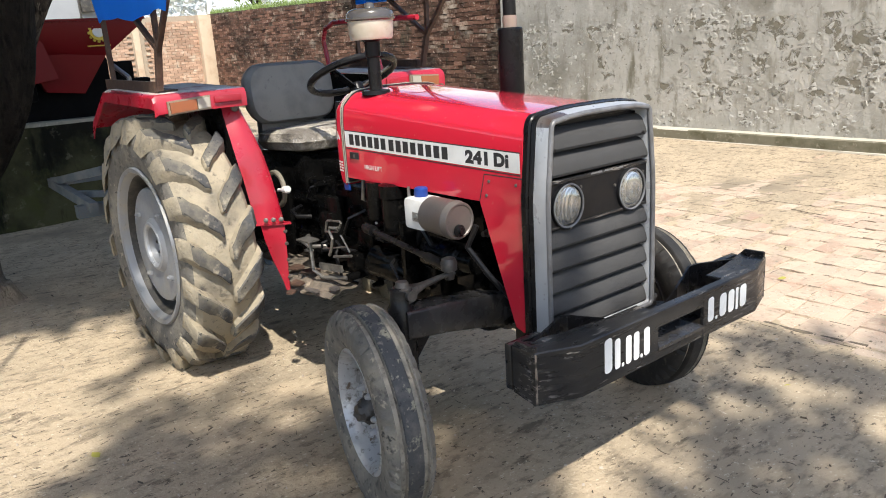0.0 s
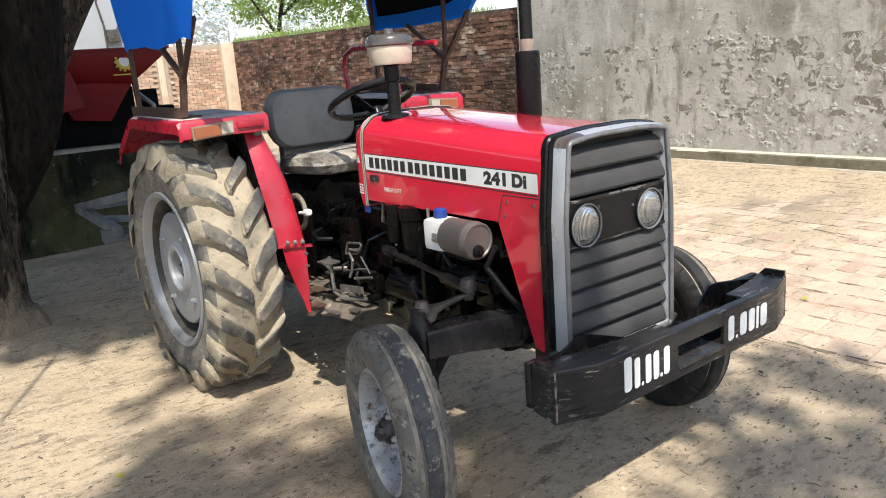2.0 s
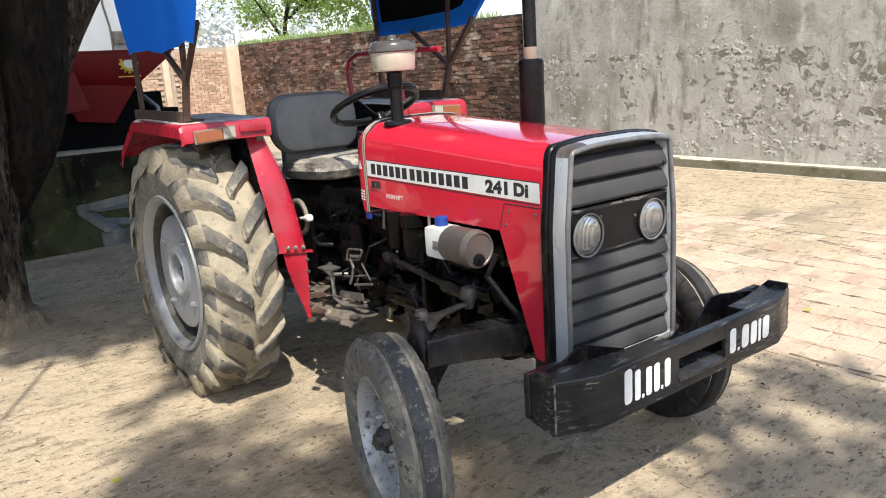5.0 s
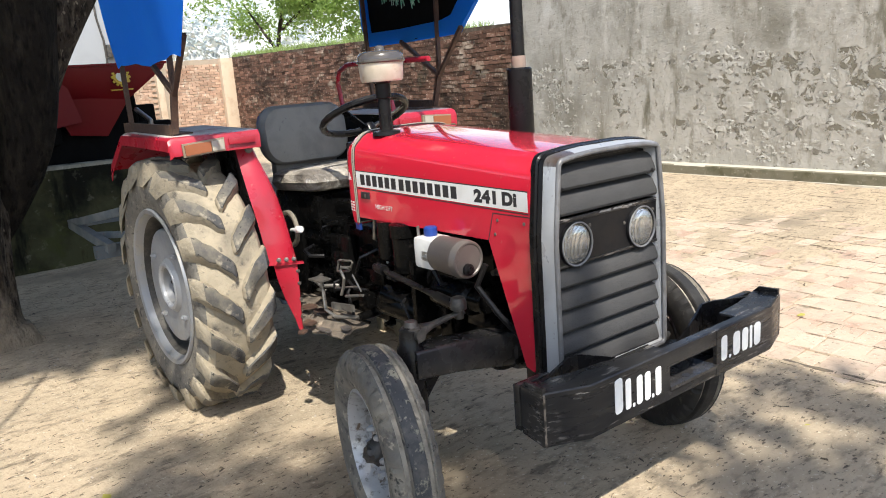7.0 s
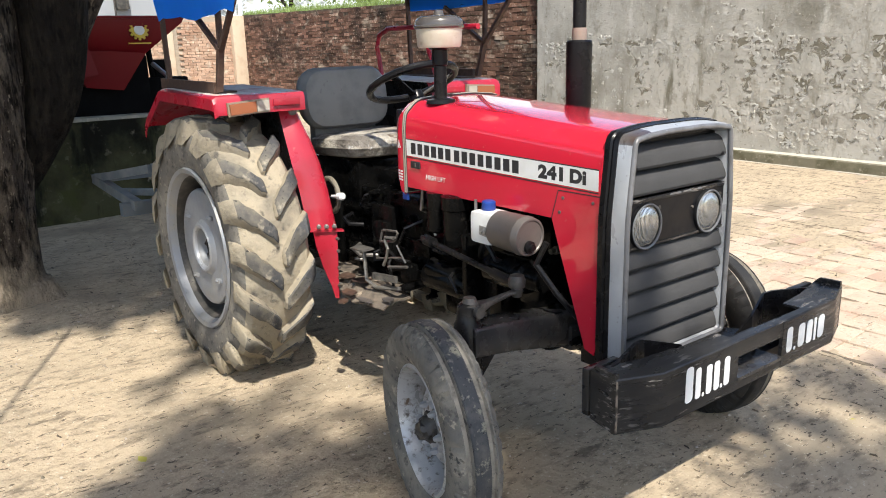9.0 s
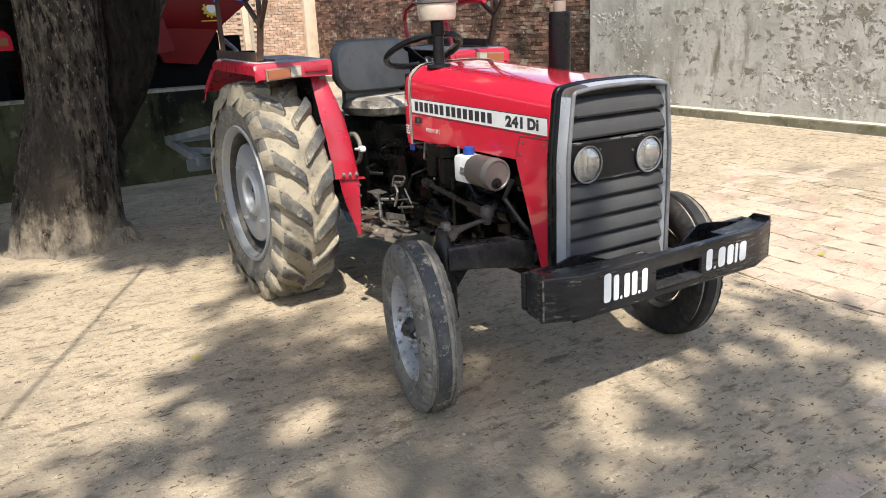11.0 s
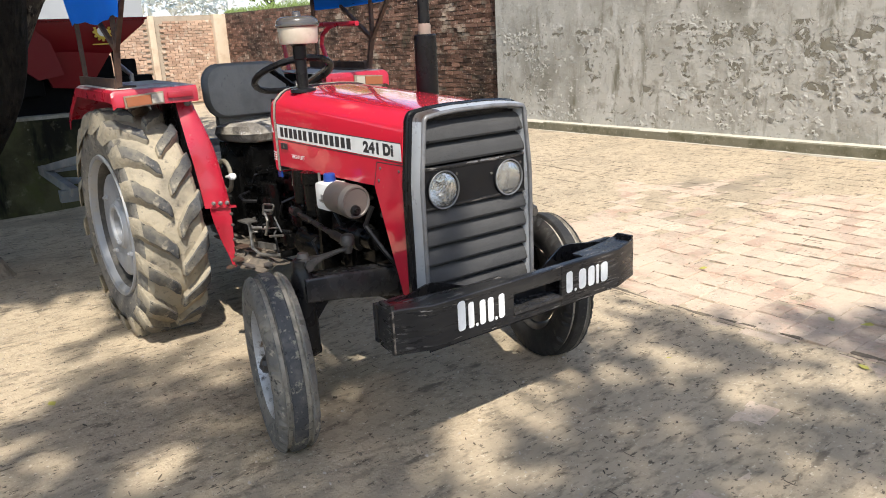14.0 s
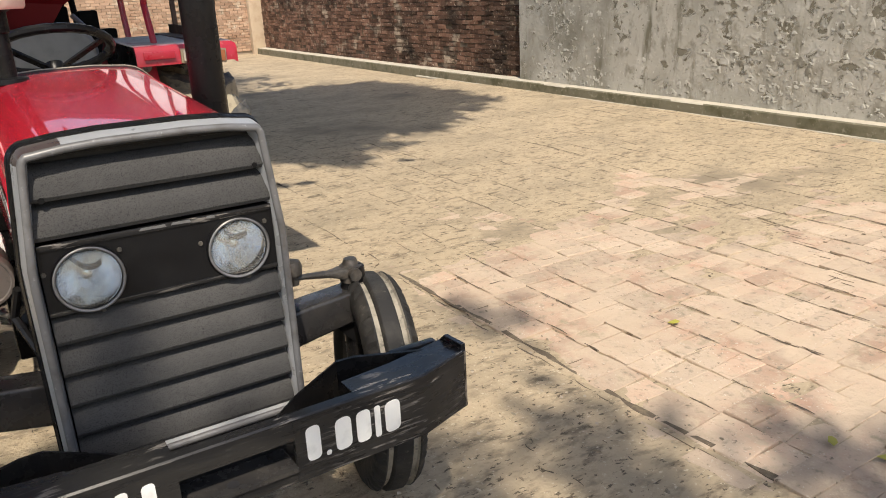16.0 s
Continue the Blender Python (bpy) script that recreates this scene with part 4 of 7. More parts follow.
# wheels
def rear_wheel(s):
    yc, zc = (-0.685 if s < 0 else 0.595), 0.632
    out = Vector((0, s, 0))
    C = Vector((0, yc, zc))
    bm = B()
    lathe(bm, C, out, [(0.095, 0.03), (0.095, 0.09), (0.14, 0.098), (0.15, 0.104), (0.152, 0.12), (0.142, 0.132), (0.134, 0.138), (0.136, 0.2), (0.142, 0.27), (0.136, 0.284), (0.12, 0.29), (0.10, 0.285), (0.12, 0.27), (0.12, 0.14), (0.1, 0.12), (0.08, 0.1), (0.08, 0.03)], 48)
    wheel = part("rear_wheel", bm, WHEEL_GREY, tractor, "grey-painted pressed steel wheel disc, dusty")
    bm = B()
    lathe(bm, C, out, [(0.185, 0.372), (0.19, 0.392), (0.178, 0.398), (0.172, 0.376), (0.16, 0.366), (0.06, 0.345), (0.0, 0.335), (-0.06, 0.345), (-0.12, 0.37), (-0.138, 0.395), (-0.146, 0.38), (-0.12, 0.358), (0, 0.322), (0.15, 0.355)], 64, close=True)
    # Inner barrel gets a darker material to imitate the shadow behind the disc.
    for f in bm.faces:
        c = f.calc_center_median()
        f.material_index = 1 if (c.y - yc) * s < 0.13 and math.hypot(c.x, c.z - zc) < 0.352 else 0
    part("rim", bm, [WHEEL_GREY, GREY_IRON], wheel)
    bm = B()
    lathe(bm, C, out, [(0.17, 0.385), (0.188, 0.43), (0.194, 0.48), (0.19, 0.53), (0.176, 0.566), (0.15, 0.588), (0.08, 0.598), (0.02, 0.602), (-0.06, 0.598), (-0.115, 0.588), (-0.138, 0.566), (-0.15, 0.53), (-0.154, 0.48), (-0.15, 0.43), (-0.14, 0.385)], 72, close=True)
    for f in bm.faces:
        f.material_index = 1 if -0.13 < (f.calc_center_median().y - yc) * s < 0.165 else 0
    part("tyre", bm, [RUBBER, TREAD], wheel, "big dusty tyre caked in pale mud", angle=30)
    n = 18
    for side in (-1, 1):
        for var in range(3):
            bm = B()
            rows = []
            wob = random.Random(10 * var + side)
            for u in (0, 0.03, 0.08, 0.16, 0.3, 0.46, 0.62, 0.76, 0.87, 0.94, 1.0):
                lat = ((0.022 + 0.19 * u) if side > 0 else (0.012 - 0.165 * u))
                th = 0.29 * (u ** 0.9)
                half = (0.035 + 0.012 * u) * (0.5 if u == 0 else 0.84 if u == 0.03 else 1.06 if u < 0.2 else 1.0) * wob.uniform(0.92, 1.08)
                hgt = 0.643 + wob.uniform(-0.008, 0.002) - (0.024 if u == 0 else 0.007 if u == 0.03 else 0) - 0.004 * u - 0.1 * max(0, (u - 0.84) / 0.16) ** 1.5
                base = 0.590 - 0.075 * max(0, (u - 0.72) / 0.28)
                th += wob.uniform(-0.009, 0.009)
                row = []
                for dt, rr in ((-half * 1.35, base), (-half * 1.1, base + 0.45 * (hgt - base)), (-half * 0.98, hgt - 0.008), (-half * 0.82, hgt), (half * 0.82, hgt), (half * 0.98, hgt - 0.008), (half * 1.1, base + 0.45 * (hgt - base)), (half * 1.35, base)):
                    a = th + dt / 0.62
                    row.append(Vector((rr * math.cos(a), lat * s, rr * math.sin(a))))
                rows.append(row)
            skin(bm, rows, mi=1)
            for f in bm.faces:
                c = f.calc_center_median()
                if math.hypot(c.x, c.z) > 0.627 and abs(c.y) < 0.19:
                    f.material_index = 0
            proto = part("lug", bm, [LUGM, TREAD], wheel, "", 55)
            for k in range(var, n, 3):
                th0 = 2 * math.pi * (k + (0.5 if side > 0 else 0)) / n + 0.05
                lug = proto if k == var else proto.copy()
                if k != var:
                    scene.collection.objects.link(lug)
                lug.matrix_basis = Matrix.Translation(C) @ Matrix.Rotation(-th0, 4, "Y")
    for k in range(8):
        bm = B()
        a = 2 * math.pi * k / 8
        lathe(bm, C + Vector((0.07 * math.cos(a), 0.0965 * s, 0.07 * math.sin(a))), out, [(0, 0.012), (0.01, 0.012), (0.011, 0.006), (0.016, 0.006)], 6)
        part("wheel_nut", bm, GREY_IRON, wheel)
    bm = B()
    lathe(bm, C, out, [(0.08, 0.032), (0.108, 0.03), (0.112, 0.012)], 20)
    part("hub_cap", bm, GREASE, wheel)
    bm = B()
    lathe(bm, C, out, [(0.141, 0.094), (0.153, 0.099), (0.158, 0.108), (0.156, 0.118), (0.146, 0.122), (0.14, 0.11)], 40, close=True)
    part("hub_ring", bm, SILVER, wheel, "bright worn ring round the hub recess")
    bm = B()
    lathe(bm, C, out, [(0.0965, 0.088), (0.0975, 0.088), (0.0975, 0.03), (0.0965, 0.03)], 32, close=True)
    part("hub_recess", bm, GREASE, wheel)
    for k in range(4):
        a = 2 * math.pi * k / 4 + 0.9
        bm = B()
        p = C + Vector((0.215 * math.cos(a), 0.146 * s, 0.215 * math.sin(a)))
        box(bm, p - Vector((0.018, 0.01, 0.01)), p + Vector((0.018, 0.008, 0.01)), 0.003)
        lathe(bm, p + out * 0.006, out, [(0, 0.009), (0.01, 0.009), (0.013, 0.005)], 6)
        bar(bm, C + Vector((0.27 * math.cos(a), 0.125 * s, 0.27 * math.sin(a))), C + Vector((0.355 * math.cos(a), 0.07 * s, 0.355 * math.sin(a))), 0.05, 0.012, out)
        part("rim_clamp", bm, WHEEL_GREY, wheel)
    return wheel


def front_wheel(s, cx, cy, steer, camber, tyre_mats, disc, label):
    M = Matrix.Translation((cx, cy, 0.353)) @ Euler((radians(-camber * s), 0, 0)).to_matrix().to_4x4() @ Euler((0, 0, radians(steer))).to_matrix().to_4x4() @ Matrix.Scale(0.972, 4)
    out = Vector((0, s, 0))
    O = Vector((0, 0, 0))

    def put(name, bm, material, parent, label="", angle=35):
        bmesh.ops.transform(bm, matrix=M, verts=bm.verts[:])
        return part(name, bm, material, parent, label, angle)

    bm = B()
    lathe(bm, O, out, [(0.022, 0.02), (0.022, 0.075), (0.006, 0.086), (0.002, 0.1), (0.01, 0.112), (0.0, 0.128), (-0.026, 0.15), (-0.036, 0.188), (-0.046, 0.188), (-0.03, 0.14), (-0.01, 0.09), (0.005, 0.07), (0.005, 0.02)], 40)
    wheel = put("front_wheel", bm, disc, tractor, "pressed steel front wheel disc, scuffed")
    bm = B()
    lathe(bm, O, out, [(0.062, 0.222), (0.066, 0.214), (0.05, 0.204), (0.02, 0.196), (-0.02, 0.192), (-0.05, 0.204), (-0.066, 0.222), (-0.058, 0.228), (-0.045, 0.21), (0, 0.2), (0.045, 0.21), (0.056, 0.228)], 48, close=True)
    put("rim", bm, disc, wheel)
    bm = B()
    pr = [(0.055, 0.218), (0.072, 0.24), (0.082, 0.275), (0.083, 0.31), (0.078, 0.335), (0.068, 0.349), (0.054, 0.357), (0.049, 0.355), (0.045, 0.343), (0.031, 0.343), (0.027, 0.357), (0.023, 0.361), (0.0, 0.363)]
    pr = pr + [(-a, r) for a, r in pr[::-1][1:]]
    r2 = random.Random(3)
    rows = []
    for k in range(168):
        a = 2 * math.pi * k / 168
        notch = 0.02 * (k % 4 == 0) * r2.uniform(0.3, 1.0) + r2.uniform(0, 0.004)
        rows.append([Vector(((r - (notch if 0.064 < abs(lat) < 0.08 and r > 0.33 else 0)) * math.cos(a), lat, (r - (notch if 0.064 < abs(lat) < 0.08 and r > 0.33 else 0)) * math.sin(a))) for lat, r in pr])
    skin(bm, rows, cap=False, closed=True, loop=True)
    for f in bm.faces:
        c = f.calc_center_median()
        r = math.hypot(c.x, c.z)
        f.material_index = 1 if r > 0.351 and abs(c.y) < 0.0305 else 2 if 0.0305 < abs(c.y) < 0.0475 and r > 0.34 else 0
    put("tyre", bm, tyre_mats, wheel, label, 28)
    bm = B()
    lathe(bm, O, out, [(0.0, 0.062), (0.03, 0.052), (0.036, 0.046), (0.05, 0.042), (0.056, 0.034), (0.068, 0.03), (0.073, 0.018), (0.078, 0.004)], 14)
    rh = random.Random(6)
    for v_ in bm.verts:
        v_.co += Vector((rh.uniform(-1, 1), rh.uniform(-1, 1), rh.uniform(-1, 1))) * 0.005
    put("hub", bm, ARM_DUST, wheel, "greasy black wheel hub, lumpy with old grease")
    for k in range(6):
        bm = B()
        a = 2 * math.pi * k / 6
        lathe(bm, Vector((0.078 * math.cos(a), 0.022 * s, 0.078 * math.sin(a))), out, [(0, 0.013), (0.014, 0.012), (0.024, 0.007)], 6)
        put("wheel_nut", bm, SILVER, wheel)
    return wheel


for s in (-1, 1):
    rear_wheel(s)
front_wheel(-1, 1.785, -0.752, -14.5, 1.3, [RUBBER, RIBM, DUST], FRONT_GREY, "dusty ribbed front tyre with a worn black centre rib")
# Left wheel: tyre and disc colours darkened for the shade they stand in.
front_wheel(1, 1.84, 0.635, -13.5, 3.0, [SHADED_RUBBER, SHADED_RUBBER, DUST], GREY_IRON, "dark ribbed front tyre with dust in its grooves")

# fenders
for s in (-1, 1):
    yi, yo = 0.43 * s, 0.862 * s
    before = set(tractor.children_recursive)
    bm = B()
    line = [(0.405, 1.292), (0.405, 1.352), (0.392, 1.372), (0.36, 1.376), (-0.28, 1.392), (-0.31, 1.388), (-0.565, 1.235), (-0.60, 1.19)]
    rows = [[Vector((x, y, z)) for y in (yi, yi + 0.05 * s, yo - 0.02 * s, yo)] for x, z in line]
    for r in rows:
        r[-1].z -= 0.012
    skin(bm, rows, cap=False, closed=False)
    rows = [[Vector((x, yo, z - 0.012)), Vector((x, yo + 0.002 * s, z - 0.06))] for x, z in line[2:]]
    skin(bm, rows, cap=False, closed=False)
    thicken(bm, 0.005)
    for f in bm.faces:
        c = f.calc_center_median()
        f.material_index = 1 if c.z > 1.371 and -0.3 < c.x < 0.37 and abs(c.y) < 0.84 else 0
    fender = part("fender", bm, [RED_OLD, FENDER_TOP], tractor, "red rear mudguard with scuffed edges")
    strip = [(0.272, 0.515, 0.305, 0.452, 1.372), (0.306, 0.522, 0.338, 0.462, 1.31), (0.335, 0.525, 0.372, 0.452, 1.24), (0.362, 0.52, 0.425, 0.436, 1.15), (0.39, 0.514, 0.47, 0.42, 1.05), (0.425, 0.508, 0.505, 0.412, 0.95), (0.455, 0.505, 0.53, 0.405, 0.85), (0.48, 0.5, 0.55, 0.396, 0.735)]
    bm = B()
    skin(bm, [[Vector((xl, yl * s, z)), Vector((xl - 0.14, (yl - 0.012) * s, z)), Vector((xl - 0.16, (yl - 0.004) * s, z)), Vector((xl - 0.34, (yl - 0.022) * s, z)), Vector((xl - 0.6 - 0.4 * max(0, z - 1.0), 0.45 * s, z))] for xl, yl, xr, yr, z in strip], cap=False, closed=False)
    thicken(bm, 0.006)
    # Black in place of red: deep shade inside the mudguard as colour.
    part("fender_side", bm, BLACK, fender)
    bm = B()
    skin(bm, [[Vector((xl, yl * s, z)), Vector((xl + 0.45 * (xr - xl) - 0.006, (yl + 0.45 * (yr - yl)) * s, z)), Vector((xr - 0.012, (yr + 0.008) * s, z)), Vector((xr + 0.004, yr * s, z)), Vector((xr - 0.006, (yr - 0.012) * s, z))] for xl, yl, xr, yr, z in strip], cap=False, closed=False)
    thicken(bm, 0.005)
    part("fender_flange", bm, RED_OLD, fender)
    bm = B()
    lathe(bm, (0.36, 0.475 * s, 1.285), (0.9, 0.4 * s, 0), [(0, 0.02), (0.006, 0.02), (0.008, 0.012), (0.022, 0.011)], 10)
    part("bolt", bm, DULL, fender)
    bm = B()
    skin(bm, [[Vector((x, y * s, z)) for x, y in ((xl, yl), (xm, ym), (xr, yr))] for z, xl, yl, xm, ym, xr, yr in ((0.742, 0.486, 0.48, 0.525, 0.435, 0.556, 0.392), (0.66, 0.49, 0.47, 0.53, 0.43, 0.555, 0.392), (0.56, 0.5, 0.446, 0.53, 0.42, 0.55, 0.394), (0.46, 0.522, 0.418, 0.536, 0.405, 0.546, 0.396), (0.405, 0.53, 0.408, 0.538, 0.402, 0.544, 0.397))], cap=False, closed=False)
    thicken(bm, 0.008)
    slab(bm, [(0.585, 0.37 * s, 0.735), (0.505, 0.48 * s, 0.735), (0.47, 0.47 * s, 0.735), (0.55, 0.36 * s, 0.735)], (0, 0, 0.008))
    part("fender_bracket", bm, RED_OLD, fender)
    for u in (0.1, 0.42, 0.74):
        bm = B()
        lathe(bm, (0.512 + 0.065 * u, (0.473 - 0.09 * u) * s, 0.762), (0.8, 0.5 * s, 0.2), [(0, 0.012), (0.012, 0.012), (0.014, 0.006), (0.022, 0.006)], 6)
        part("bolt", bm, DULL, fender)
    for z in (0.48, 0.56, 0.64, 0.7):
        bm = B()
        lathe(bm, (0.55, 0.392 * s, z), (1, -0.3 * s, 0), [(0, 0.009), (0.01, 0.008)], 6)
        part("bolt", bm, DULL, fender)
    # lamp on the front lip
    bm = B()
    o = [(0.612 * s, 1.296), (0.805 * s, 1.284), (0.808 * s, 1.344), (0.612 * s, 1.356)]
    slab(bm, [(0.409, y, z) for y, z in o], (0.012, 0, 0))
    fl = part("fender_lamp", bm, LAMP_FRAME, tractor, "amber and clear indicator lamp in a metal frame")
    bm = B()
    slab(bm, [(0.4215, y, z) for y, z in ((0.68 * s, 1.300), (0.798 * s, 1.292), (0.80 * s, 1.338), (0.68 * s, 1.345))], (0.012, 0, 0))
    part("amber_lens", bm, AMBER, fl)
    bm = B()
    slab(bm, [(0.4215, y, z) for y, z in ((0.62 * s, 1.304), (0.676 * s, 1.300), (0.676 * s, 1.345), (0.62 * s, 1.349))], (0.012, 0, 0))
    part("clear_lens", bm, CLEAR, fl)
    bm = B()
    box(bm, (0.4095, min(0.46 * s, 0.59 * s), 1.318), (0.418, max(0.46 * s, 0.59 * s), 1.35), 0.004)
    part("fender_handle", bm, RED_OLD, fender)
    # canopy post and its base
    bm = B()
    yb = 0.79 * s
    bar(bm, (-0.44, yb, 1.412), (0.27, yb, 1.402), 0.02, 0.05)
    bar(bm, (-0.44, yb - 0.05 * s, 1.392), (0.27, yb - 0.05 * s, 1.384), 0.09, 0.008)
    part("canopy_base", bm, BROWN, tractor, "brown steel base rail of the canopy on the mudguard")
    bm = B()
    xf = 0.365
    bar(bm, (xf - 0.06, yb, 1.39), (xf, yb, 1.575), 0.022, 0.028, (0, 1, 0))
    for xe, ze in ((xf + 0.03, 2.2), (xf + 0.22, 1.8), (xf - 0.34, 1.77)):
        bar(bm, (xf, yb, 1.56), (xe, yb, ze), 0.018, 0.022, (0, 1, 0))
    part("canopy_post", bm, BROWN, tractor, "forked brown steel canopy post")
    bm = B()
    bar(bm, (-0.33, yb, 1.41), (-0.36, yb, 2.2), 0.018, 0.022, (0, 1, 0))
    part("canopy_strut", bm, BROWN, tractor)
    if s > 0:
        for ob in set(tractor.children_recursive) - before:
            ob.data.transform(Matrix.Translation((-0.01, -0.09, 0)))

# canopy: a roof and hanging side flaps
bm = B()
rows = []
for i in range(9):
    x = -0.55 + 1.5 * i / 8
    rows.append([Vector((x, y, 2.27 - 0.09 * (y / 0.9) ** 2 + 0.008 * math.sin(7 * x + 5 * y))) for y in [-0.9 + 0.189 * k for k in range(10)]])
skin(bm, rows, cap=False, closed=False)
thicken(bm, 0.006)
canopy = part("canopy", bm, ROOF_BLUE, tractor, "blue tarpaulin canopy with hanging side flaps")
for s in (-1, 1):
    bm = B()
    rows = []
    for i in range(13):
        u = i / 12
        xb, xt = (-0.27 + 0.92 * u, -0.22 + 1.27 * u) if s < 0 else (-0.36 + 0.88 * u, -0.5 + 1.4 * u)
        zb = (1.708 if s < 0 else 1.775) + 0.01 * math.sin(9 * u) + 0.006 * math.sin(23 * u)
        row = []
        for k in range(7):
            v = k / 6
            row.append(Vector((xb + (xt - xb) * v, s * (0.83 - (0.11 if s > 0 else 0) + 0.07 * v + 0.012 * math.sin(8 * u + 3 * v) * (1 - v)), zb + (2.185 - zb) * v)))
        rows.append(row)
    skin(bm, rows, cap=False, closed=False)
    thicken(bm, 0.004)
    if s < 0:
        part("side_flap", bm, BLUE, canopy)
    else:
        flap = part("side_flap", bm, DARK, canopy, "black lined hanging side flap")
        bm = B()
        hem = [[Vector((x, y - 0.125, z)), Vector((x, y - 0.1, z)), Vector((x + dx, y - 0.1, z + dz)), Vector((x + dx, y - 0.125, z + dz))] for x, y, z, dx, dz in
               ((-0.5, 0.89, 2.16, 0.06, 0.0), (-0.44, 0.85, 1.9, 0.06, 0.05), (-0.37, 0.835, 1.765, 0.03, 0.08), (0.0, 0.83, 1.76, 0.0, 0.08), (0.4, 0.83, 1.765, -0.01, 0.085), (0.53, 0.835, 1.77, -0.05, 0.1), (0.68, 0.85, 1.93, -0.08, 0.08), (0.92, 0.89, 2.18, -0.1, 0.02))]
        skin(bm, hem)
        part("hem", bm, BLUE, flap, "bright blue hem")

# tinsel fringe hung under the canopy
bm = B()
rt = random.Random(8)
for k in range(46):
    x, y = 0.0 + 0.44 * k / 45, 0.6 + rt.uniform(-0.02, 0.02)
    bar(bm, (x, y, 2.16), (x + rt.uniform(-0.03, 0.05), y + rt.uniform(-0.02, 0.02), 1.94 + 0.05 * abs(k - 25) / 25 + rt.uniform(-0.015, 0.02)), 0.006, 0.0015, (0, 1, 0))
part("fringe", bm, mat("green_tinsel", (0.08, 0.32, 0.2), 0.4, second=(0.5, 0.6, 0.5), scale=40, mix=0.5), canopy, "green and white tinsel fringe")

# seat
bm = B()
rows = []
for x, o in ((-0.02, 0.0), (-0.015, 0.02), (0.02, 0.03), (0.06, 0.03), (0.085, 0.015), (0.09, 0.0)):
    rows.append([Vector((x - 0.12 * (z - 1.17), y, z)) for y, z in rounded((-0.225 - o, 1.185 - o), (0.225 + o, 1.435 + o), 0.09 + o * 0.5, 5)])
skin(bm, rows)
box(bm, (-0.035, -0.19, 1.06), (0.03, 0.19, 1.2), 0.02)
seat = part("backrest", bm, VINYL, tractor, "grey vinyl seat backrest")
bm = B()
rows = []
for z, o in ((1.03, -0.02), (1.04, 0.0), (1.08, 0.02), (1.12, 0.01), (1.135, -0.02)):
    rows.append([Vector((x, y, z + 0.015 * math.sin(4 * x + 3 * y))) for x, y in rounded((0.02 - o, -0.22 - o), (0.50 + o, 0.22 + o), 0.08, 5)])
skin(bm, rows)
part("seat_cushion", bm, CLOTH, tractor, "dusty worn cloth seat cushion")
bm = B()
for y in (-0.14, 0.14):
    tube(bm, [(0.03, y, 1.25), (-0.02, y, 1.1), (0.02, y, 1.03), (0.42, y, 1.02), (0.4, y, 0.9), (0.1, y, 0.88)], 0.014)
box(bm, (0.0, -0.2, 0.84), (0.46, 0.2, 1.03), 0.02)
part("seat_frame", bm, GREASE, tractor)

# steering wheel
SC = Vector((0.655, 0, 1.395))
SN = Vector((-0.42, 0, 0.91)).normalized()
bm = B()
u = Vector((0, 1, 0))
w = SN.cross(u)
rr = []
for i in range(48):
    a = 2 * math.pi * i / 48
    d = math.cos(a) * u + math.sin(a) * w
    c = SC + 0.205 * d
    k = 0.0165 + (0.0015 if i % 2 else 0)
    rr.append([c + k * (math.cos(b) * d + math.sin(b) * SN) for b in [2 * math.pi * j / 10 for j in range(10)]])
skin(bm, rr, loop=True, cap=False)
steering = part("steering_wheel", bm, BLACK, tractor)
bm = B()
hubc = SC - 0.07 * SN
for a in (90, 210, 330):
    d = math.cos(radians(a)) * u + math.sin(radians(a)) * w
    bar(bm, hubc + 0.02 * d, SC + 0.2 * d - 0.004 * SN, 0.03, 0.008, SN)
lathe(bm, hubc, SN, [(-0.03, 0.035), (0.01, 0.035), (0.025, 0.03), (0.03, 0.01)], 20)
part("spokes", bm, BLACK, steering)
bm = B()
rod(bm, hubc - 0.35 * SN + Vector((0, 0, 0)), hubc, 0.028)
box(bm, (0.86, -0.24, 1.03), (0.90, 0.24, 1.30), 0.01)
part("dashboard", bm, BLACK, tractor)

# air pre-cleaner and exhaust
PC = (1.105, -0.18, 0)
bm = B()
lathe(bm, PC, (0, 0, 1), [(1.33, 0.06), (1.345, 0.058), (1.35, 0.027), (1.478, 0.026), (1.482, 0.032), (1.54, 0.032), (1.55, 0.05)], 28)
pre = part("air_intake_stem", bm, BLACK, tractor)
bm = B()
lathe(bm, PC, (0, 0, 1), [(1.548, 0.03), (1.548, 0.082), (1.556, 0.088), (1.622, 0.093), (1.625, 0.088), (1.62, 0.03)], 36)
part("dust_bowl", bm, CREAM, pre, "milky plastic dust bowl, stained")
bm = B()
lathe(bm, PC, (0, 0, 1), [(1.622, 0.096), (1.627, 0.101), (1.633, 0.101), (1.636, 0.097), (1.652, 0.095), (1.664, 0.086), (1.67, 0.07), (1.672, 0.022), (1.676, 0.02), (1.69, 0.018), (1.694, 0.006)], 36)
part("lid", bm, mat("smoky_plastic_lid", (0.075, 0.068, 0.062), 0.25, second=(0.13, 0.115, 0.1), scale=12, mix=0.4, coat=0.4), pre, "smoky dark plastic lid")
EX = (1.355, 0.36, 0)
bm = B()
lathe(bm, EX, (0, 0, 1), [(1.1, 0.03), (1.15, 0.054), (1.555, 0.054), (1.562, 0.048), (1.562, 0.03)], 28)
exhaust = part("exhaust_silencer", bm, BLACK, tractor)
bm = B()
lathe(bm, EX, (0, 0, 1), [(1.56, 0.03), (1.60, 0.031), (1.615, 0.027)], 20)
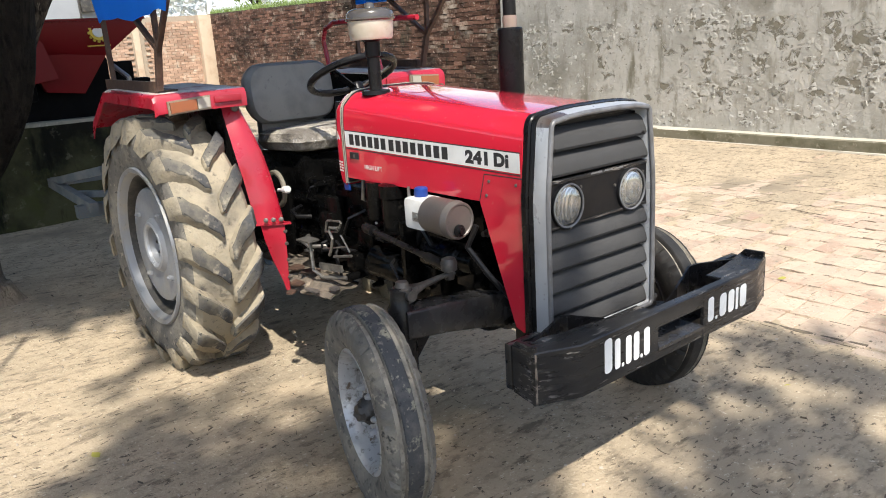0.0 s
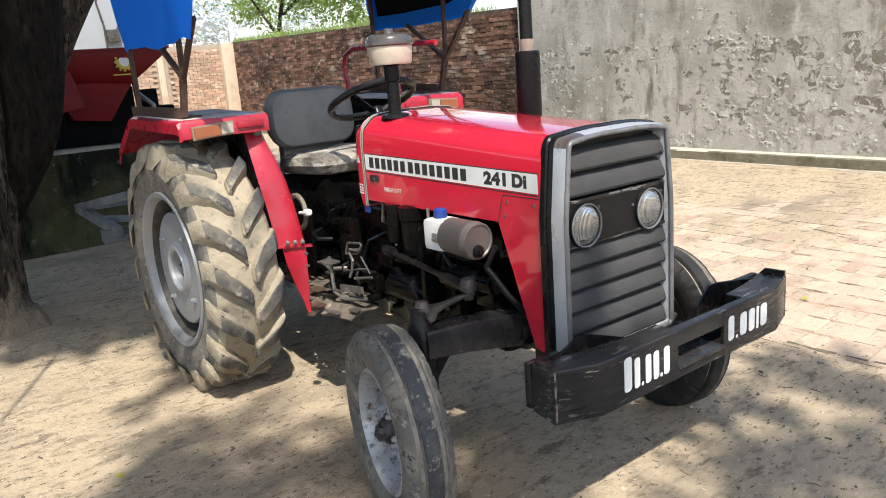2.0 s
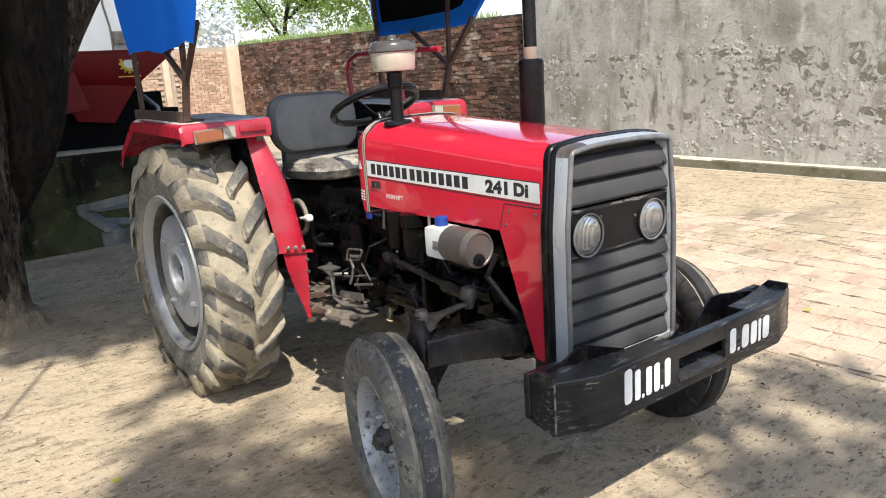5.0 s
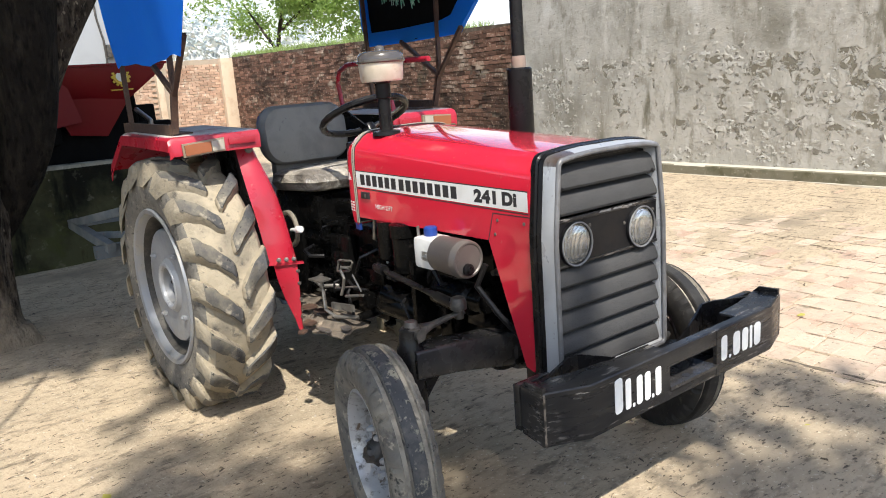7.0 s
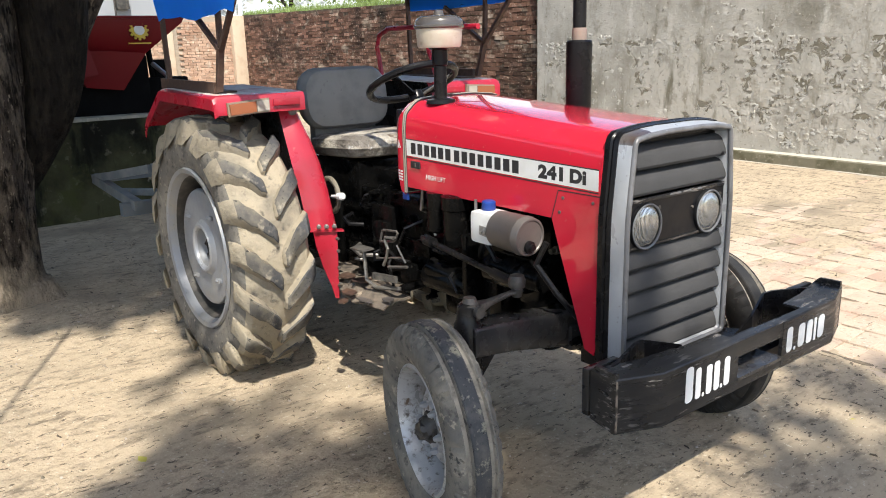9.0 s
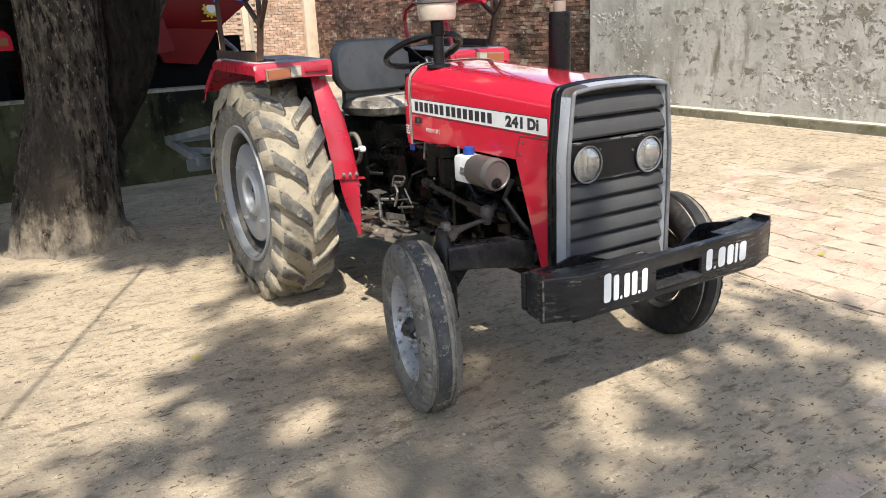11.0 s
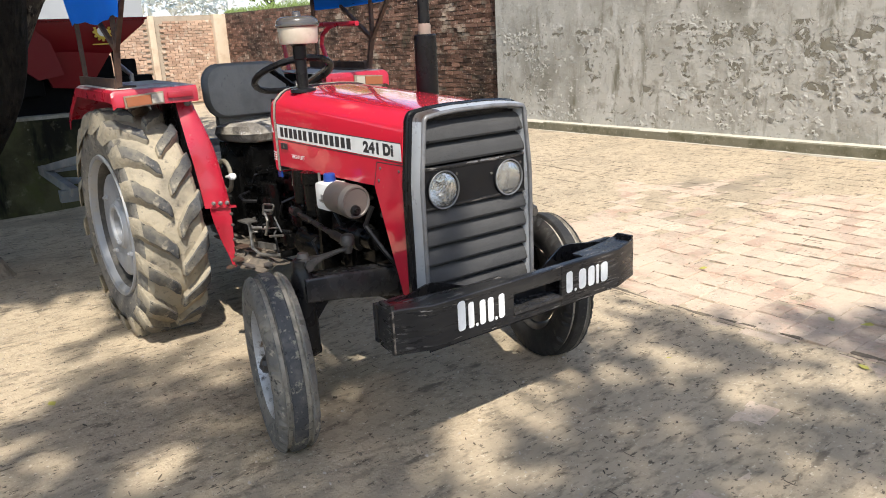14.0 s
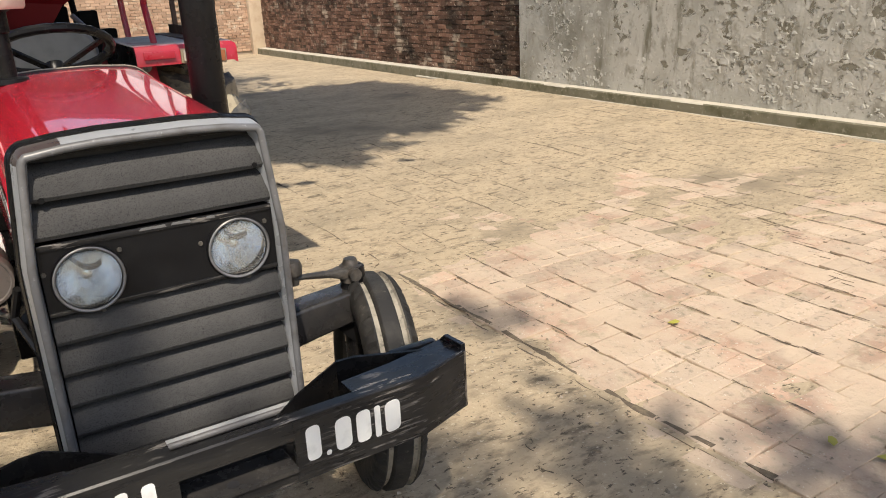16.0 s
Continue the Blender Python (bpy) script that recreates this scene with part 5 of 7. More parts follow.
part("clamp", bm, mat("rust", (0.24, 0.18, 0.145), 0.8, second=(0.42, 0.38, 0.34), scale=20, mix=0.4), exhaust, "rusty pipe clamp")
bm = B()
lathe(bm, EX, (0, 0, 1), [(1.6, 0.028), (2.05, 0.027), (2.05, 0.022), (1.6, 0.022)], 20, close=True)
part("exhaust_pipe", bm, BLACK, exhaust)

# engine, transmission and axles
PEDAL = mat("worn_pedal_steel", (0.17, 0.16, 0.145), 0.32, metal=0.55, second=(0.3, 0.28, 0.24), scale=18, mix=0.4, third=(0.03, 0.03, 0.03), scale3=40, mix3=0.35)
bm = B()
box(bm, (0.98, -0.17, 0.52), (1.72, 0.17, 0.96), 0.02)
for i in range(4):
    box(bm, (1.06 + i * 0.15, -0.2, 0.80), (1.16 + i * 0.15, 0.2, 0.95), 0.01)
box(bm, (1.02, -0.13, 0.40), (1.68, 0.13, 0.53), 0.03)
part("engine_block", bm, GREASE, tractor)
bm = B()
box(bm, (0.25, -0.19, 0.48), (1.0, 0.19, 0.92), 0.03)
box(bm, (-0.32, -0.21, 0.42), (0.27, 0.21, 0.88), 0.03)
box(bm, (0.3, -0.1, 0.9), (0.9, 0.1, 0.99), 0.02)
for z in (0.55, 0.63, 0.71, 0.79):
    box(bm, (0.3, -0.205, z), (0.95, -0.19, z + 0.012))
for k in range(8):
    lathe(bm, (0.33 + 0.085 * k, -0.19, 0.9), (0, -1, 0), [(0, 0.012), (0.014, 0.012)], 6)
part("gearbox", bm, GREASE, tractor)
bm = B()
lathe(bm, (0, 0, 0.632), (0, 1, 0), [(-0.62, 0.11), (-0.58, 0.11), (-0.56, 0.085), (-0.26, 0.1), (-0.23, 0.14), (0.23, 0.14), (0.26, 0.1), (0.56, 0.085), (0.58, 0.11), (0.62, 0.11)], 24)
part("rear_axle", bm, GREASE, tractor)
bm = B()
box(bm, (1.70, -0.14, 0.46), (2.06, 0.14, 0.62), 0.02)
box(bm, (1.98, -0.25, 0.60), (2.04, 0.25, 1.2), 0.008)
box(bm, (1.90, -0.2, 0.68), (1.98, 0.2, 1.18), 0.01)
part("radiator", bm, GREASE, tractor)
bm = B()
skin(bm, [[Vector((x, y, z)) for x, z in rounded((1.735, z0), (1.842, z1), 0.011, 3)] for y, z0, z1 in ((-0.63, 0.572, 0.672), (-0.45, 0.548, 0.66), (-0.18, 0.495, 0.625), (0.18, 0.495, 0.625), (0.45, 0.548, 0.66), (0.60, 0.572, 0.672))])
box(bm, (1.72, -0.2, 0.48), (1.86, 0.2, 0.58), 0.02)
part("front_axle", bm, AXLE_BLACK, tractor, "black box-section front axle beam")
for s in (-1, 1):
    bm = B()
    lathe(bm, (1.785, 0.615 * s, 0), (0, 0, 1), [(0.34, 0.03), (0.36, 0.045), (0.53, 0.047), (0.67, 0.047), (0.69, 0.037), (0.735, 0.034), (0.745, 0.02)], 20)
    rod(bm, (1.785, 0.58 * s, 0.37), (1.79, 0.68 * s, 0.362), 0.035)
    slab(bm, [(1.75, 0.52 * s, 0.565), (1.75, 0.62 * s, 0.58), (1.75, 0.62 * s, 0.44), (1.75, 0.585 * s, 0.49)], (0.07, 0, 0))
    part("kingpin", bm, BLACK, tractor)
    bm = B()
    skin(bm, [[Vector((x, y * s, z)) for x, z in rounded((xc - w, zc - h), (xc + w, zc + h), 0.009, 2)] for y, xc, zc, w, h in ((0.62, 1.785, 0.722, 0.03, 0.02), (0.57, 1.787, 0.722, 0.026, 0.018), (0.53, 1.79, 0.728, 0.016, 0.011), (0.44, 1.797, 0.742, 0.013, 0.008), (0.395, 1.80, 0.745, 0.017, 0.008))])
    lathe(bm, (1.785, 0.605 * s, 0.69), (0, 0, 1), [(0, 0.036), (0.05, 0.036), (0.054, 0.026), (0.072, 0.02)], 16)
    rod(bm, (1.785, 0.60 * s, 0.72), (1.835, 0.60 * s, 0.72), 0.02)
    part("steering_arm", bm, ARM_DUST, tractor, "dusty cast steel steering arm")
    bm = B()
    lathe(bm, (1.80, 0.41 * s, 0.725), (0, 0, 1), [(0, 0.016), (0.012, 0.018), (0.03, 0.018), (0.034, 0.028), (0.06, 0.03), (0.075, 0.024), (0.08, 0.012)], 14)
    part("ball_joint", bm, ARM_DUST, tractor, "dusty ball joint")
    bm = B()
    rod(bm, (1.80, 0.415 * s, 0.772), (1.15, 0.33 * s, 0.80), 0.012)
    rod(bm, (1.80, 0.415 * s, 0.772), (1.66, 0.397 * s, 0.778), 0.018)
    rod(bm, (1.24, 0.342 * s, 0.796), (1.18, 0.334 * s, 0.799), 0.022)
    part("drag_link", bm, BLACK, tractor)

# fittings on the right side of the engine
bm = B()
box(bm, (1.54, -0.40, 0.868), (1.655, -0.30, 0.985), 0.018)
tank = part("expansion_bottle", bm, PLASTIC, tractor, "white plastic bottle")
bm = B()
lathe(bm, (1.59, -0.35, 0.985), (0, 0, 1), [(0, 0.024), (0.004, 0.026), (0.03, 0.025), (0.034, 0.02)], 18)
part("cap", bm, CAPBLUE, tank, "blue screw cap")
bm = B()
rod(bm, (1.548, -0.375, 0.98), (1.548, -0.375, 1.02), 0.006)
part("spout", bm, STEEL, tank)
bm = B()
slab(bm, [(1.60, -0.4005, 0.905), (1.67, -0.4005, 0.9), (1.67, -0.4005, 0.935), (1.60, -0.4005, 0.938)], (0, -0.004, 0))
lathe(bm, (1.628, -0.404, 0.92), (0, -1, 0), [(0, 0.013), (0.008, 0.012), (0.01, 0.006), (0.02, 0.006)], 8)
part("strap", bm, STEEL, tank, "dusty steel strap with a bolt")
bm = B()
lathe(bm, (1.655, -0.365, 0.932), (1, 0, -0.03), [(0, 0.05), (0.01, 0.064), (0.06, 0.066), (0.13, 0.067), (0.133, 0.069), (0.141, 0.069), (0.144, 0.067), (0.16, 0.0665), (0.164, 0.064), (0.1645, 0.058), (0.161, 0.055), (0.161, 0.02)], 40)
can = part("air_cleaner_can", bm, DULL, tractor, "dull grey sheet metal canister")
bm = B()
lathe(bm, (1.822, -0.375, 0.896), (1, 0, 0), [(0, 0.022), (0.01, 0.021), (0.012, 0.012), (0.024, 0.011)], 16)
part("end_nut", bm, BLACK, can)
bm = B()
lathe(bm, (1.3, -0.27, 0), (0, 0, 1), [(0.78, 0.03), (0.79, 0.052), (0.93, 0.054), (0.935, 0.06), (0.985, 0.06), (0.99, 0.03)], 24)
lathe(bm, (1.18, -0.27, 0), (0, 0, 1), [(0.82, 0.03), (0.83, 0.045), (0.985, 0.045)], 24)
part("fuel_filter", bm, GREASE, tractor)
bm = B()
lathe(bm, (1.5, -0.26, 0.74), (1, 0, 0), [(0, 0.03), (0.01, 0.062), (0.2, 0.062), (0.21, 0.045), (0.28, 0.04)], 24)
box(bm, (1.40, -0.33, 0.55), (1.43, -0.24, 0.86), 0.01)
lathe(bm, (1.1, -0.25, 0.62), (1, 0, 0), [(0, 0.06), (0.22, 0.06), (0.25, 0.04), (0.34, 0.035)], 20)
part("starter_motor", bm, GREASE, tractor)
bm = B()
rows = []
for k in range(27):
    x = 0.47 + 0.02 * k
    outer = -0.36 - 0.11 * min(1, (x - 0.47) / 0.27) + 0.03 * max(0, (x - 0.86) / 0.13) + 0.02 * noise.noise(Vector((x * 23, 2, 1)))
    rows.append([Vector((x, -0.29 + (outer + 0.29) * u / 7, 0.5 + 0.014 * noise.noise(Vector((x * 8, u * 0.5, 2))) - (0.014 if u > 4 else 0) - (0.012 if u == 7 else 0))) for u in range(8)])
skin(bm, rows, cap=False, closed=False)
holes = [q for q in bm.faces if any((q.calc_center_median().x - hx) ** 2 / hw ** 2 + (q.calc_center_median().y - hy) ** 2 / hh ** 2 < 1 for hx, hy, hw, hh in ((0.64, -0.37, 0.05, 0.014), (0.86, -0.35, 0.07, 0.02)))]
bmesh.ops.delete(bm, geom=holes, context="FACES")
thicken(bm, 0.008)
# Extra slab, mostly hidden, added to keep sun off the ground below.
box(bm, (0.08, -0.33, 0.478), (0.78, -0.18, 0.488))
part("footplate", bm, mat("dusty_footplate", (0.15, 0.122, 0.092), 0.9, second=(0.045, 0.038, 0.031), scale=14, mix=0.52, third=(0.4, 0.33, 0.245), scale3=18, mix3=0.25, bump=0.004, bscale=30), tractor, "bent dusty steel footplate")
rp = random.Random(12)
for x, y, z, w, d, tip in ((0.89, -0.345, 0.53, 0.05, 0.012, 0.1), (0.68, -0.35, 0.515, 0.06, 0.045, -0.06), (0.77, -0.47, 0.503, 0.055, 0.03, 0.12), (0.9, -0.47, 0.498, 0.06, 0.022, -0.1), (0.56, -0.36, 0.512, 0.05, 0.04, 0.05), (0.98, -0.4, 0.505, 0.04, 0.02, 0.15), (0.82, -0.53, 0.488, 0.035, 0.02, 0.2)):
    bm = B()
    o = [(math.cos(q) * w * rp.uniform(0.8, 1.2), math.sin(q) * d * rp.uniform(0.8, 1.2)) for q in (0.5, 1.2, 2.5, 3.7, 4.6, 5.7)]
    slab(bm, [(x + p_, y + q_, z + tip * q_ + 0.05 * p_) for p_, q_ in o], (0, 0, 0.007))
    part("foot_scrap", bm, DULL if x > 0.85 else BROWN, tractor, "bent dusty scrap of plate")
bm = B()
tube(bm, [(0.80, -0.40, 0.69), (0.81, -0.40, 0.56), (0.86, -0.38, 0.53), (0.98, -0.33, 0.54)], 0.009)
slab(bm, [(0.74, -0.435, 0.694), (0.845, -0.435, 0.697), (0.845, -0.375, 0.70), (0.74, -0.375, 0.697)], (0, 0, 0.007))
part("brake_pedal", bm, PEDAL, tractor, "worn bare steel pedal")
bm = B()
tube(bm, [(0.846, -0.34, 0.732), (0.852, -0.34, 0.75), (0.866, -0.34, 0.783), (0.876, -0.34, 0.788), (0.975, -0.34, 0.798), (0.986, -0.34, 0.792), (0.962, -0.34, 0.757), (0.945, -0.34, 0.748), (0.846, -0.34, 0.732)], 0.0052, 8)
tube(bm, [(0.905, -0.35, 0.762), (0.975, -0.345, 0.772)], 0.005, 8)
tube(bm, [(0.965, -0.35, 0.766), (0.91, -0.355, 0.764), (0.905, -0.355, 0.75), (0.925, -0.355, 0.715), (0.91, -0.355, 0.67), (0.885, -0.355, 0.632)], 0.007, 8)
tube(bm, [(0.965, -0.335, 0.735), (1.02, -0.33, 0.665)], 0.004, 6)
tube(bm, [(0.80, -0.335, 0.645), (1.0, -0.33, 0.685)], 0.0045, 6)
tube(bm, [(0.90, -0.34, 0.625), (1.03, -0.33, 0.65)], 0.007, 6)
bar(bm, (0.82, -0.37, 0.575), (0.99, -0.36, 0.59), 0.012, 0.03)
part("pedal_linkage", bm, PEDAL, tractor, "worn black pedal rods")
bm = B()
lathe(bm, (0.44, -0.345, 0.885), (0, -1, 0), [(0, 0.092), (0.014, 0.092), (0.018, 0.086), (0.016, 0.072), (0, 0.07)], 32, close=True)
quad = part("quadrant", bm, mat("worn_quadrant_paint", (0.2, 0.175, 0.13), 0.5, second=(0.06, 0.05, 0.042), scale=14, mix=0.52, third=(0.03, 0.028, 0.025), scale3=50, mix3=0.3), tractor, "pale hydraulic lever quadrant")
bm = B()
rod(bm, (0.475, -0.36, 0.885), (0.535, -0.36, 0.893), 0.008)
lathe(bm, (0.53, -0.36, 0.893), (1, 0, 0.1), [(0, 0.01), (0.006, 0.017), (0.04, 0.018), (0.048, 0.011)], 16)
part("knob", bm, PLASTIC, quad, "white lever knob")
# hand rail over the left mudguard
bm = B()
tube(bm, [(-0.29, 0.455, 1.36), (-0.31, 0.45, 1.48), (-0.33, 0.45, 1.56), (-0.30, 0.45, 1.625), (-0.20, 0.45, 1.66), (0.1, 0.45, 1.66), (0.4, 0.45, 1.65), (0.6, 0.45, 1.645)], 0.014)
tube(bm, [(0.25, 0.455, 1.36), (0.22, 0.45, 1.46), (0.18, 0.45, 1.54), (0.20, 0.45, 1.60), (0.29, 0.45, 1.64), (0.38, 0.45, 1.65)], 0.014)
part("grab_rail", bm, RED_OLD, tractor, "dark red tubular grab rail")

# small fittings on the cowl and hood side
y = -0.2852
bm = B()
box(bm, (1.03, y - 0.006, 1.07), (1.093, y + 0.002, 1.099), 0.003)
sw = part("switch", bm, LETTER, tractor, "black switch on the hood side")
bm = B()
box(bm, (1.062, y - 0.008, 1.077), (1.069, y - 0.005, 1.092))
part("switch_lever", bm, DULL, sw)
cu = bpy.data.curves.new("small_lettering", "FONT")
cu.body, cu.size, cu.extrude, cu.space_character = "HIGH LIFT", 0.027, 0.0003, 1.05
ob = new("small_lettering", cu)
dg = bpy.context.evaluated_depsgraph_get()
me = bpy.data.meshes.new_from_object(ob.evaluated_get(dg))
bpy.data.objects.remove(ob)
me.materials.append(WHITE)
me.transform(pose(1.13, y - 0.0014, 1.034, 90, 0, 0))
ob = new("small_lettering", me)
ob.parent = hood
tagged(ob, "small pale lettering on the hood side")
bm = B()
slab(bm, [(0.925, -0.2795, 1.145), (0.955, -0.2845, 1.145), (0.94, -0.283, 1.18)], (0, -0.0008, 0))
part("badge", bm, PLASTIC, tractor, "small pale triangular badge")
for k in range(4):
    bm = B()
    slab(bm, [(0.925, -0.2795, 1.01 + 0.012 * k), (0.962, -0.2846, 1.008 + 0.012 * k), (0.962, -0.2846, 1.015 + 0.012 * k), (0.925, -0.2795, 1.017 + 0.012 * k)], (0, -0.0015, 0))
    part("sticker_bar", bm, PLASTIC, tractor)
bm = B()
box(bm, (0.945, -0.28, 0.925), (0.985, -0.27, 0.955), 0.004)
part("blue_tag", bm, CAPBLUE, tractor, "small blue and red tag")
bm = B()
tube(bm, [(1.15, -0.28, 0.985), (1.16, -0.285, 0.93), (1.14, -0.28, 0.87), (1.16, -0.27, 0.80)], 0.005, 6)
part("wire", bm, PLASTIC, tractor, "thin pale wire")
bm = B()
tube(bm, [(1.83, -0.3, 0.9), (1.80, -0.32, 0.82), (1.86, -0.28, 0.72), (1.92, -0.24, 0.64)], 0.011, 8)
part("hose", bm, BLACK, tractor)
bm = B()
tube(bm, [(1.45, -0.24, 0.84), (1.40, -0.27, 0.72), (1.38, -0.27, 0.62)], 0.016, 8)
part("hose", bm, BLACK, tractor)
# cross shaft and clutter under the footplate
bm = B()
rod(bm, (0.98, -0.33, 0.54), (0.98, 0.33, 0.54), 0.018)
part("pedal_shaft", bm, GREASE, tractor)
bm = B()
lathe(bm, (1.12, -0.27, 0.66), (1, 0.1, -0.12), [(0, 0.03), (0.01, 0.045), (0.2, 0.045), (0.22, 0.03)], 20)
part("steering_box", bm, GREASE, tractor)
bm = B()
box(bm, (0.62, -0.24, 0.62), (0.8, -0.2, 0.86), 0.01)
lathe(bm, (0.7, -0.24, 0.74), (0, -1, 0), [(0, 0.05), (0.02, 0.05), (0.03, 0.03)], 20)
part("side_cover", bm, GREASE, tractor)

# bolts, pipes and brackets crowding the engine's flank
rk = random.Random(17)
for side in (-1, 1):
    for k in range(34):
        x, z = rk.uniform(0.5, 1.88), rk.uniform(0.46, 0.93)
        bm = B()
        lathe(bm, (x, (0.17 if x > 1.0 else 0.19) * side, z), (0, side, 0), [(0, 0.016), (0.03, 0.016), (0.032, 0.011), (0.05, 0.011)], 6)
        part("bolt", bm, GREY_IRON if rk.random() < 0.2 else GREASE, tractor)
    for k in range(16):
        x, z, y = rk.uniform(0.5, 1.75), rk.uniform(0.55, 0.9), -rk.uniform(0.22, 0.31)
        dx, dz = rk.uniform(-0.22, 0.22), rk.uniform(-0.2, 0.16)
        bm = B()
        tube(bm, [(x, side * -y * 0.8, z), (x + dx * 0.3, side * -y, z + dz * 0.2), (x + dx * 0.7, side * -y, z + dz * 0.8), (x + dx, side * -y * 0.75, z + dz)], rk.uniform(0.005, 0.011), 7)
        part("pipe", bm, PEDAL if k % 4 == 0 else BLACK, tractor)
    for k in range(12):
        x, z = rk.uniform(0.55, 1.75), rk.uniform(0.52, 0.88)
        w, h, d = rk.uniform(0.02, 0.07), rk.uniform(0.02, 0.09), rk.uniform(0.03, 0.09)
        bm = B()
        y0, y1 = sorted((0.17 * side, (0.18 + d) * side))
        box(bm, (x - w, y0, z - h), (x + w, y1, z + h), 0.006)
        part("bracket", bm, GREASE, tractor)


# ---- the shade tree over the yard ----
tree = thing("shade_tree", (-1.95, -1.62, 0), "large shade tree with rough dark bark and a forked trunk", "tree")


def limb(bm, pts, rs, n=22, rough=0.1, seed=0, flare=False):
    """A knotty limb along points, smoothed, with uneven rings."""
    P, Rr = [Vector(p) for p in pts], list(rs)
    fine, fr = [], []
    for i in range(len(P) - 1):
        a, b, c, d = P[max(i - 1, 0)], P[i], P[i + 1], P[min(i + 2, len(P) - 1)]
        for k in range(9):
            t = k / 9
            fine.append(0.5 * ((2 * b) + (c - a) * t + (2 * a - 5 * b + 4 * c - d) * t * t + (3 * b - a - 3 * c + d) * t ** 3))
            fr.append(Rr[i] + (Rr[i + 1] - Rr[i]) * t)
    fine.append(P[-1])
    fr.append(Rr[-1])
    rows, u = [], None
    for i, p in enumerate(fine):
        d = (fine[min(i + 1, len(fine) - 1)] - fine[max(i - 1, 0)]).normalized()
        u = Vector((1, 0, 0)) if u is None else u
        u = (u - d * u.dot(d)).normalized()
        w = d.cross(u)
        row = []
        for k in range(n):
            a = 2 * math.pi * k / n
            v = math.cos(a) * u + math.sin(a) * w
            r = fr[i] * (1 + rough * noise.noise(Vector((v.x * 1.6, v.y * 1.6, p.z * 0.9 + seed))) + 0.5 * rough * noise.noise(Vector((v.x * 5, v.y * 5, p.z * 1.2 + seed))))
            r += 0.014 * rough / 0.14 * noise.noise(Vector((v.x * 9, v.y * 9, p.z * 1.6 + seed))) + 0.008 * noise.noise(Vector((v.x * 19, v.y * 19, p.z * 3 + seed)))
            if flare:
                r *= 1 + 0.24 * math.exp(-max(p.z, 0) / 0.22) + 0.3 * math.exp(-max(p.z, 0) / 0.1) * max(0, 0.35 + 0.65 * math.cos(5 * a + 0.8) + 0.5 * noise.noise(Vector((v.x * 2.2, v.y * 2.2, 4))))
            row.append(p + r * v)
        rows.append(row)
    skin(bm, rows)


bm = B()
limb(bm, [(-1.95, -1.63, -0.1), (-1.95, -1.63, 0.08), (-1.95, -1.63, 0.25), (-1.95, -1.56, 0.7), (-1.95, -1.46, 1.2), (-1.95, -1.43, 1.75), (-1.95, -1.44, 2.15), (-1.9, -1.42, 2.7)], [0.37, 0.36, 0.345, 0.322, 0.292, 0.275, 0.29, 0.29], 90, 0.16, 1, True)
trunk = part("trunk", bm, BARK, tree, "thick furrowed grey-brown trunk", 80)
# Second limb: a darker copy of the bark carries its deep shade.
bm = B()
limb(bm, [(-2.02, -1.42, 0.6), (-1.97, -1.2, 1.0), (-1.9, -1.02, 1.4), (-1.86, -0.93, 2.1), (-1.88, -0.8, 2.9), (-1.95, -0.3, 4.2)], [0.1, 0.15, 0.18, 0.23, 0.25, 0.12], 26, 0.14, 9)
part("limb", bm, mat("shaded_bark", (0.012, 0.01, 0.008), 0.9, second=(0.03, 0.025, 0.019), scale=16, mix=0.44, third=(0.004, 0.0035, 0.003), scale3=30, mix3=0.5, bump=0.02, bscale=34, bump2=0.03, bscale2=13, stretch=(1, 1, 0.3), spec=0.12), tree, "second limb, its bark colour darkened for deep shade", 80)
bm = B()
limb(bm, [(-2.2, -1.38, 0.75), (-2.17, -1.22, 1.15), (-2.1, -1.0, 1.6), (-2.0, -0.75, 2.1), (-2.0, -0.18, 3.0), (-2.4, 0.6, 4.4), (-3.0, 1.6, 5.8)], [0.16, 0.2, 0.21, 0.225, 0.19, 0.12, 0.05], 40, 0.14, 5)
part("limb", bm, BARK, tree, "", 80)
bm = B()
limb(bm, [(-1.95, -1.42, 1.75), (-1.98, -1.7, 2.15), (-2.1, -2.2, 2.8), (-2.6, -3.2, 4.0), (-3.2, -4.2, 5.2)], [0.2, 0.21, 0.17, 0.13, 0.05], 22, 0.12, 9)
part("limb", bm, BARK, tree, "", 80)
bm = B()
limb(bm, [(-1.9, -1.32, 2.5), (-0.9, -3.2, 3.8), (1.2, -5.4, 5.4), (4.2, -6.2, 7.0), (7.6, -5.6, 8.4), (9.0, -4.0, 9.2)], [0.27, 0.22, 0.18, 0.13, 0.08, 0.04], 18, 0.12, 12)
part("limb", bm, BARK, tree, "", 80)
bm = B()
limb(bm, [(-1.9, -1.3, 2.6), (-2.4, -1.0, 3.6), (-3.0, 0.6, 5.0), (-2.4, 3.0, 6.2)], [0.24, 0.2, 0.13, 0.05], 18, 0.12, 15)
part("limb", bm, BARK, tree, "", 80)
for ends in (((9.0, -4.0, 9.2), (9.8, -3.4, 9.5), (10.2, -2.6, 9.6)), ((4.2, -6.2, 7.0), (6.0, -6.6, 7.6), (7.4, -6.6, 8.2)), ((-3.0, 0.6, 5.0), (-4.4, 1.2, 5.8), (-5.4, 0.2, 6.2))):
    bm = B()
    limb(bm, ends, [0.06, 0.04, 0.02], 12, 0.1, 3)
    part("branch", bm, BARK, tree, "", 80)

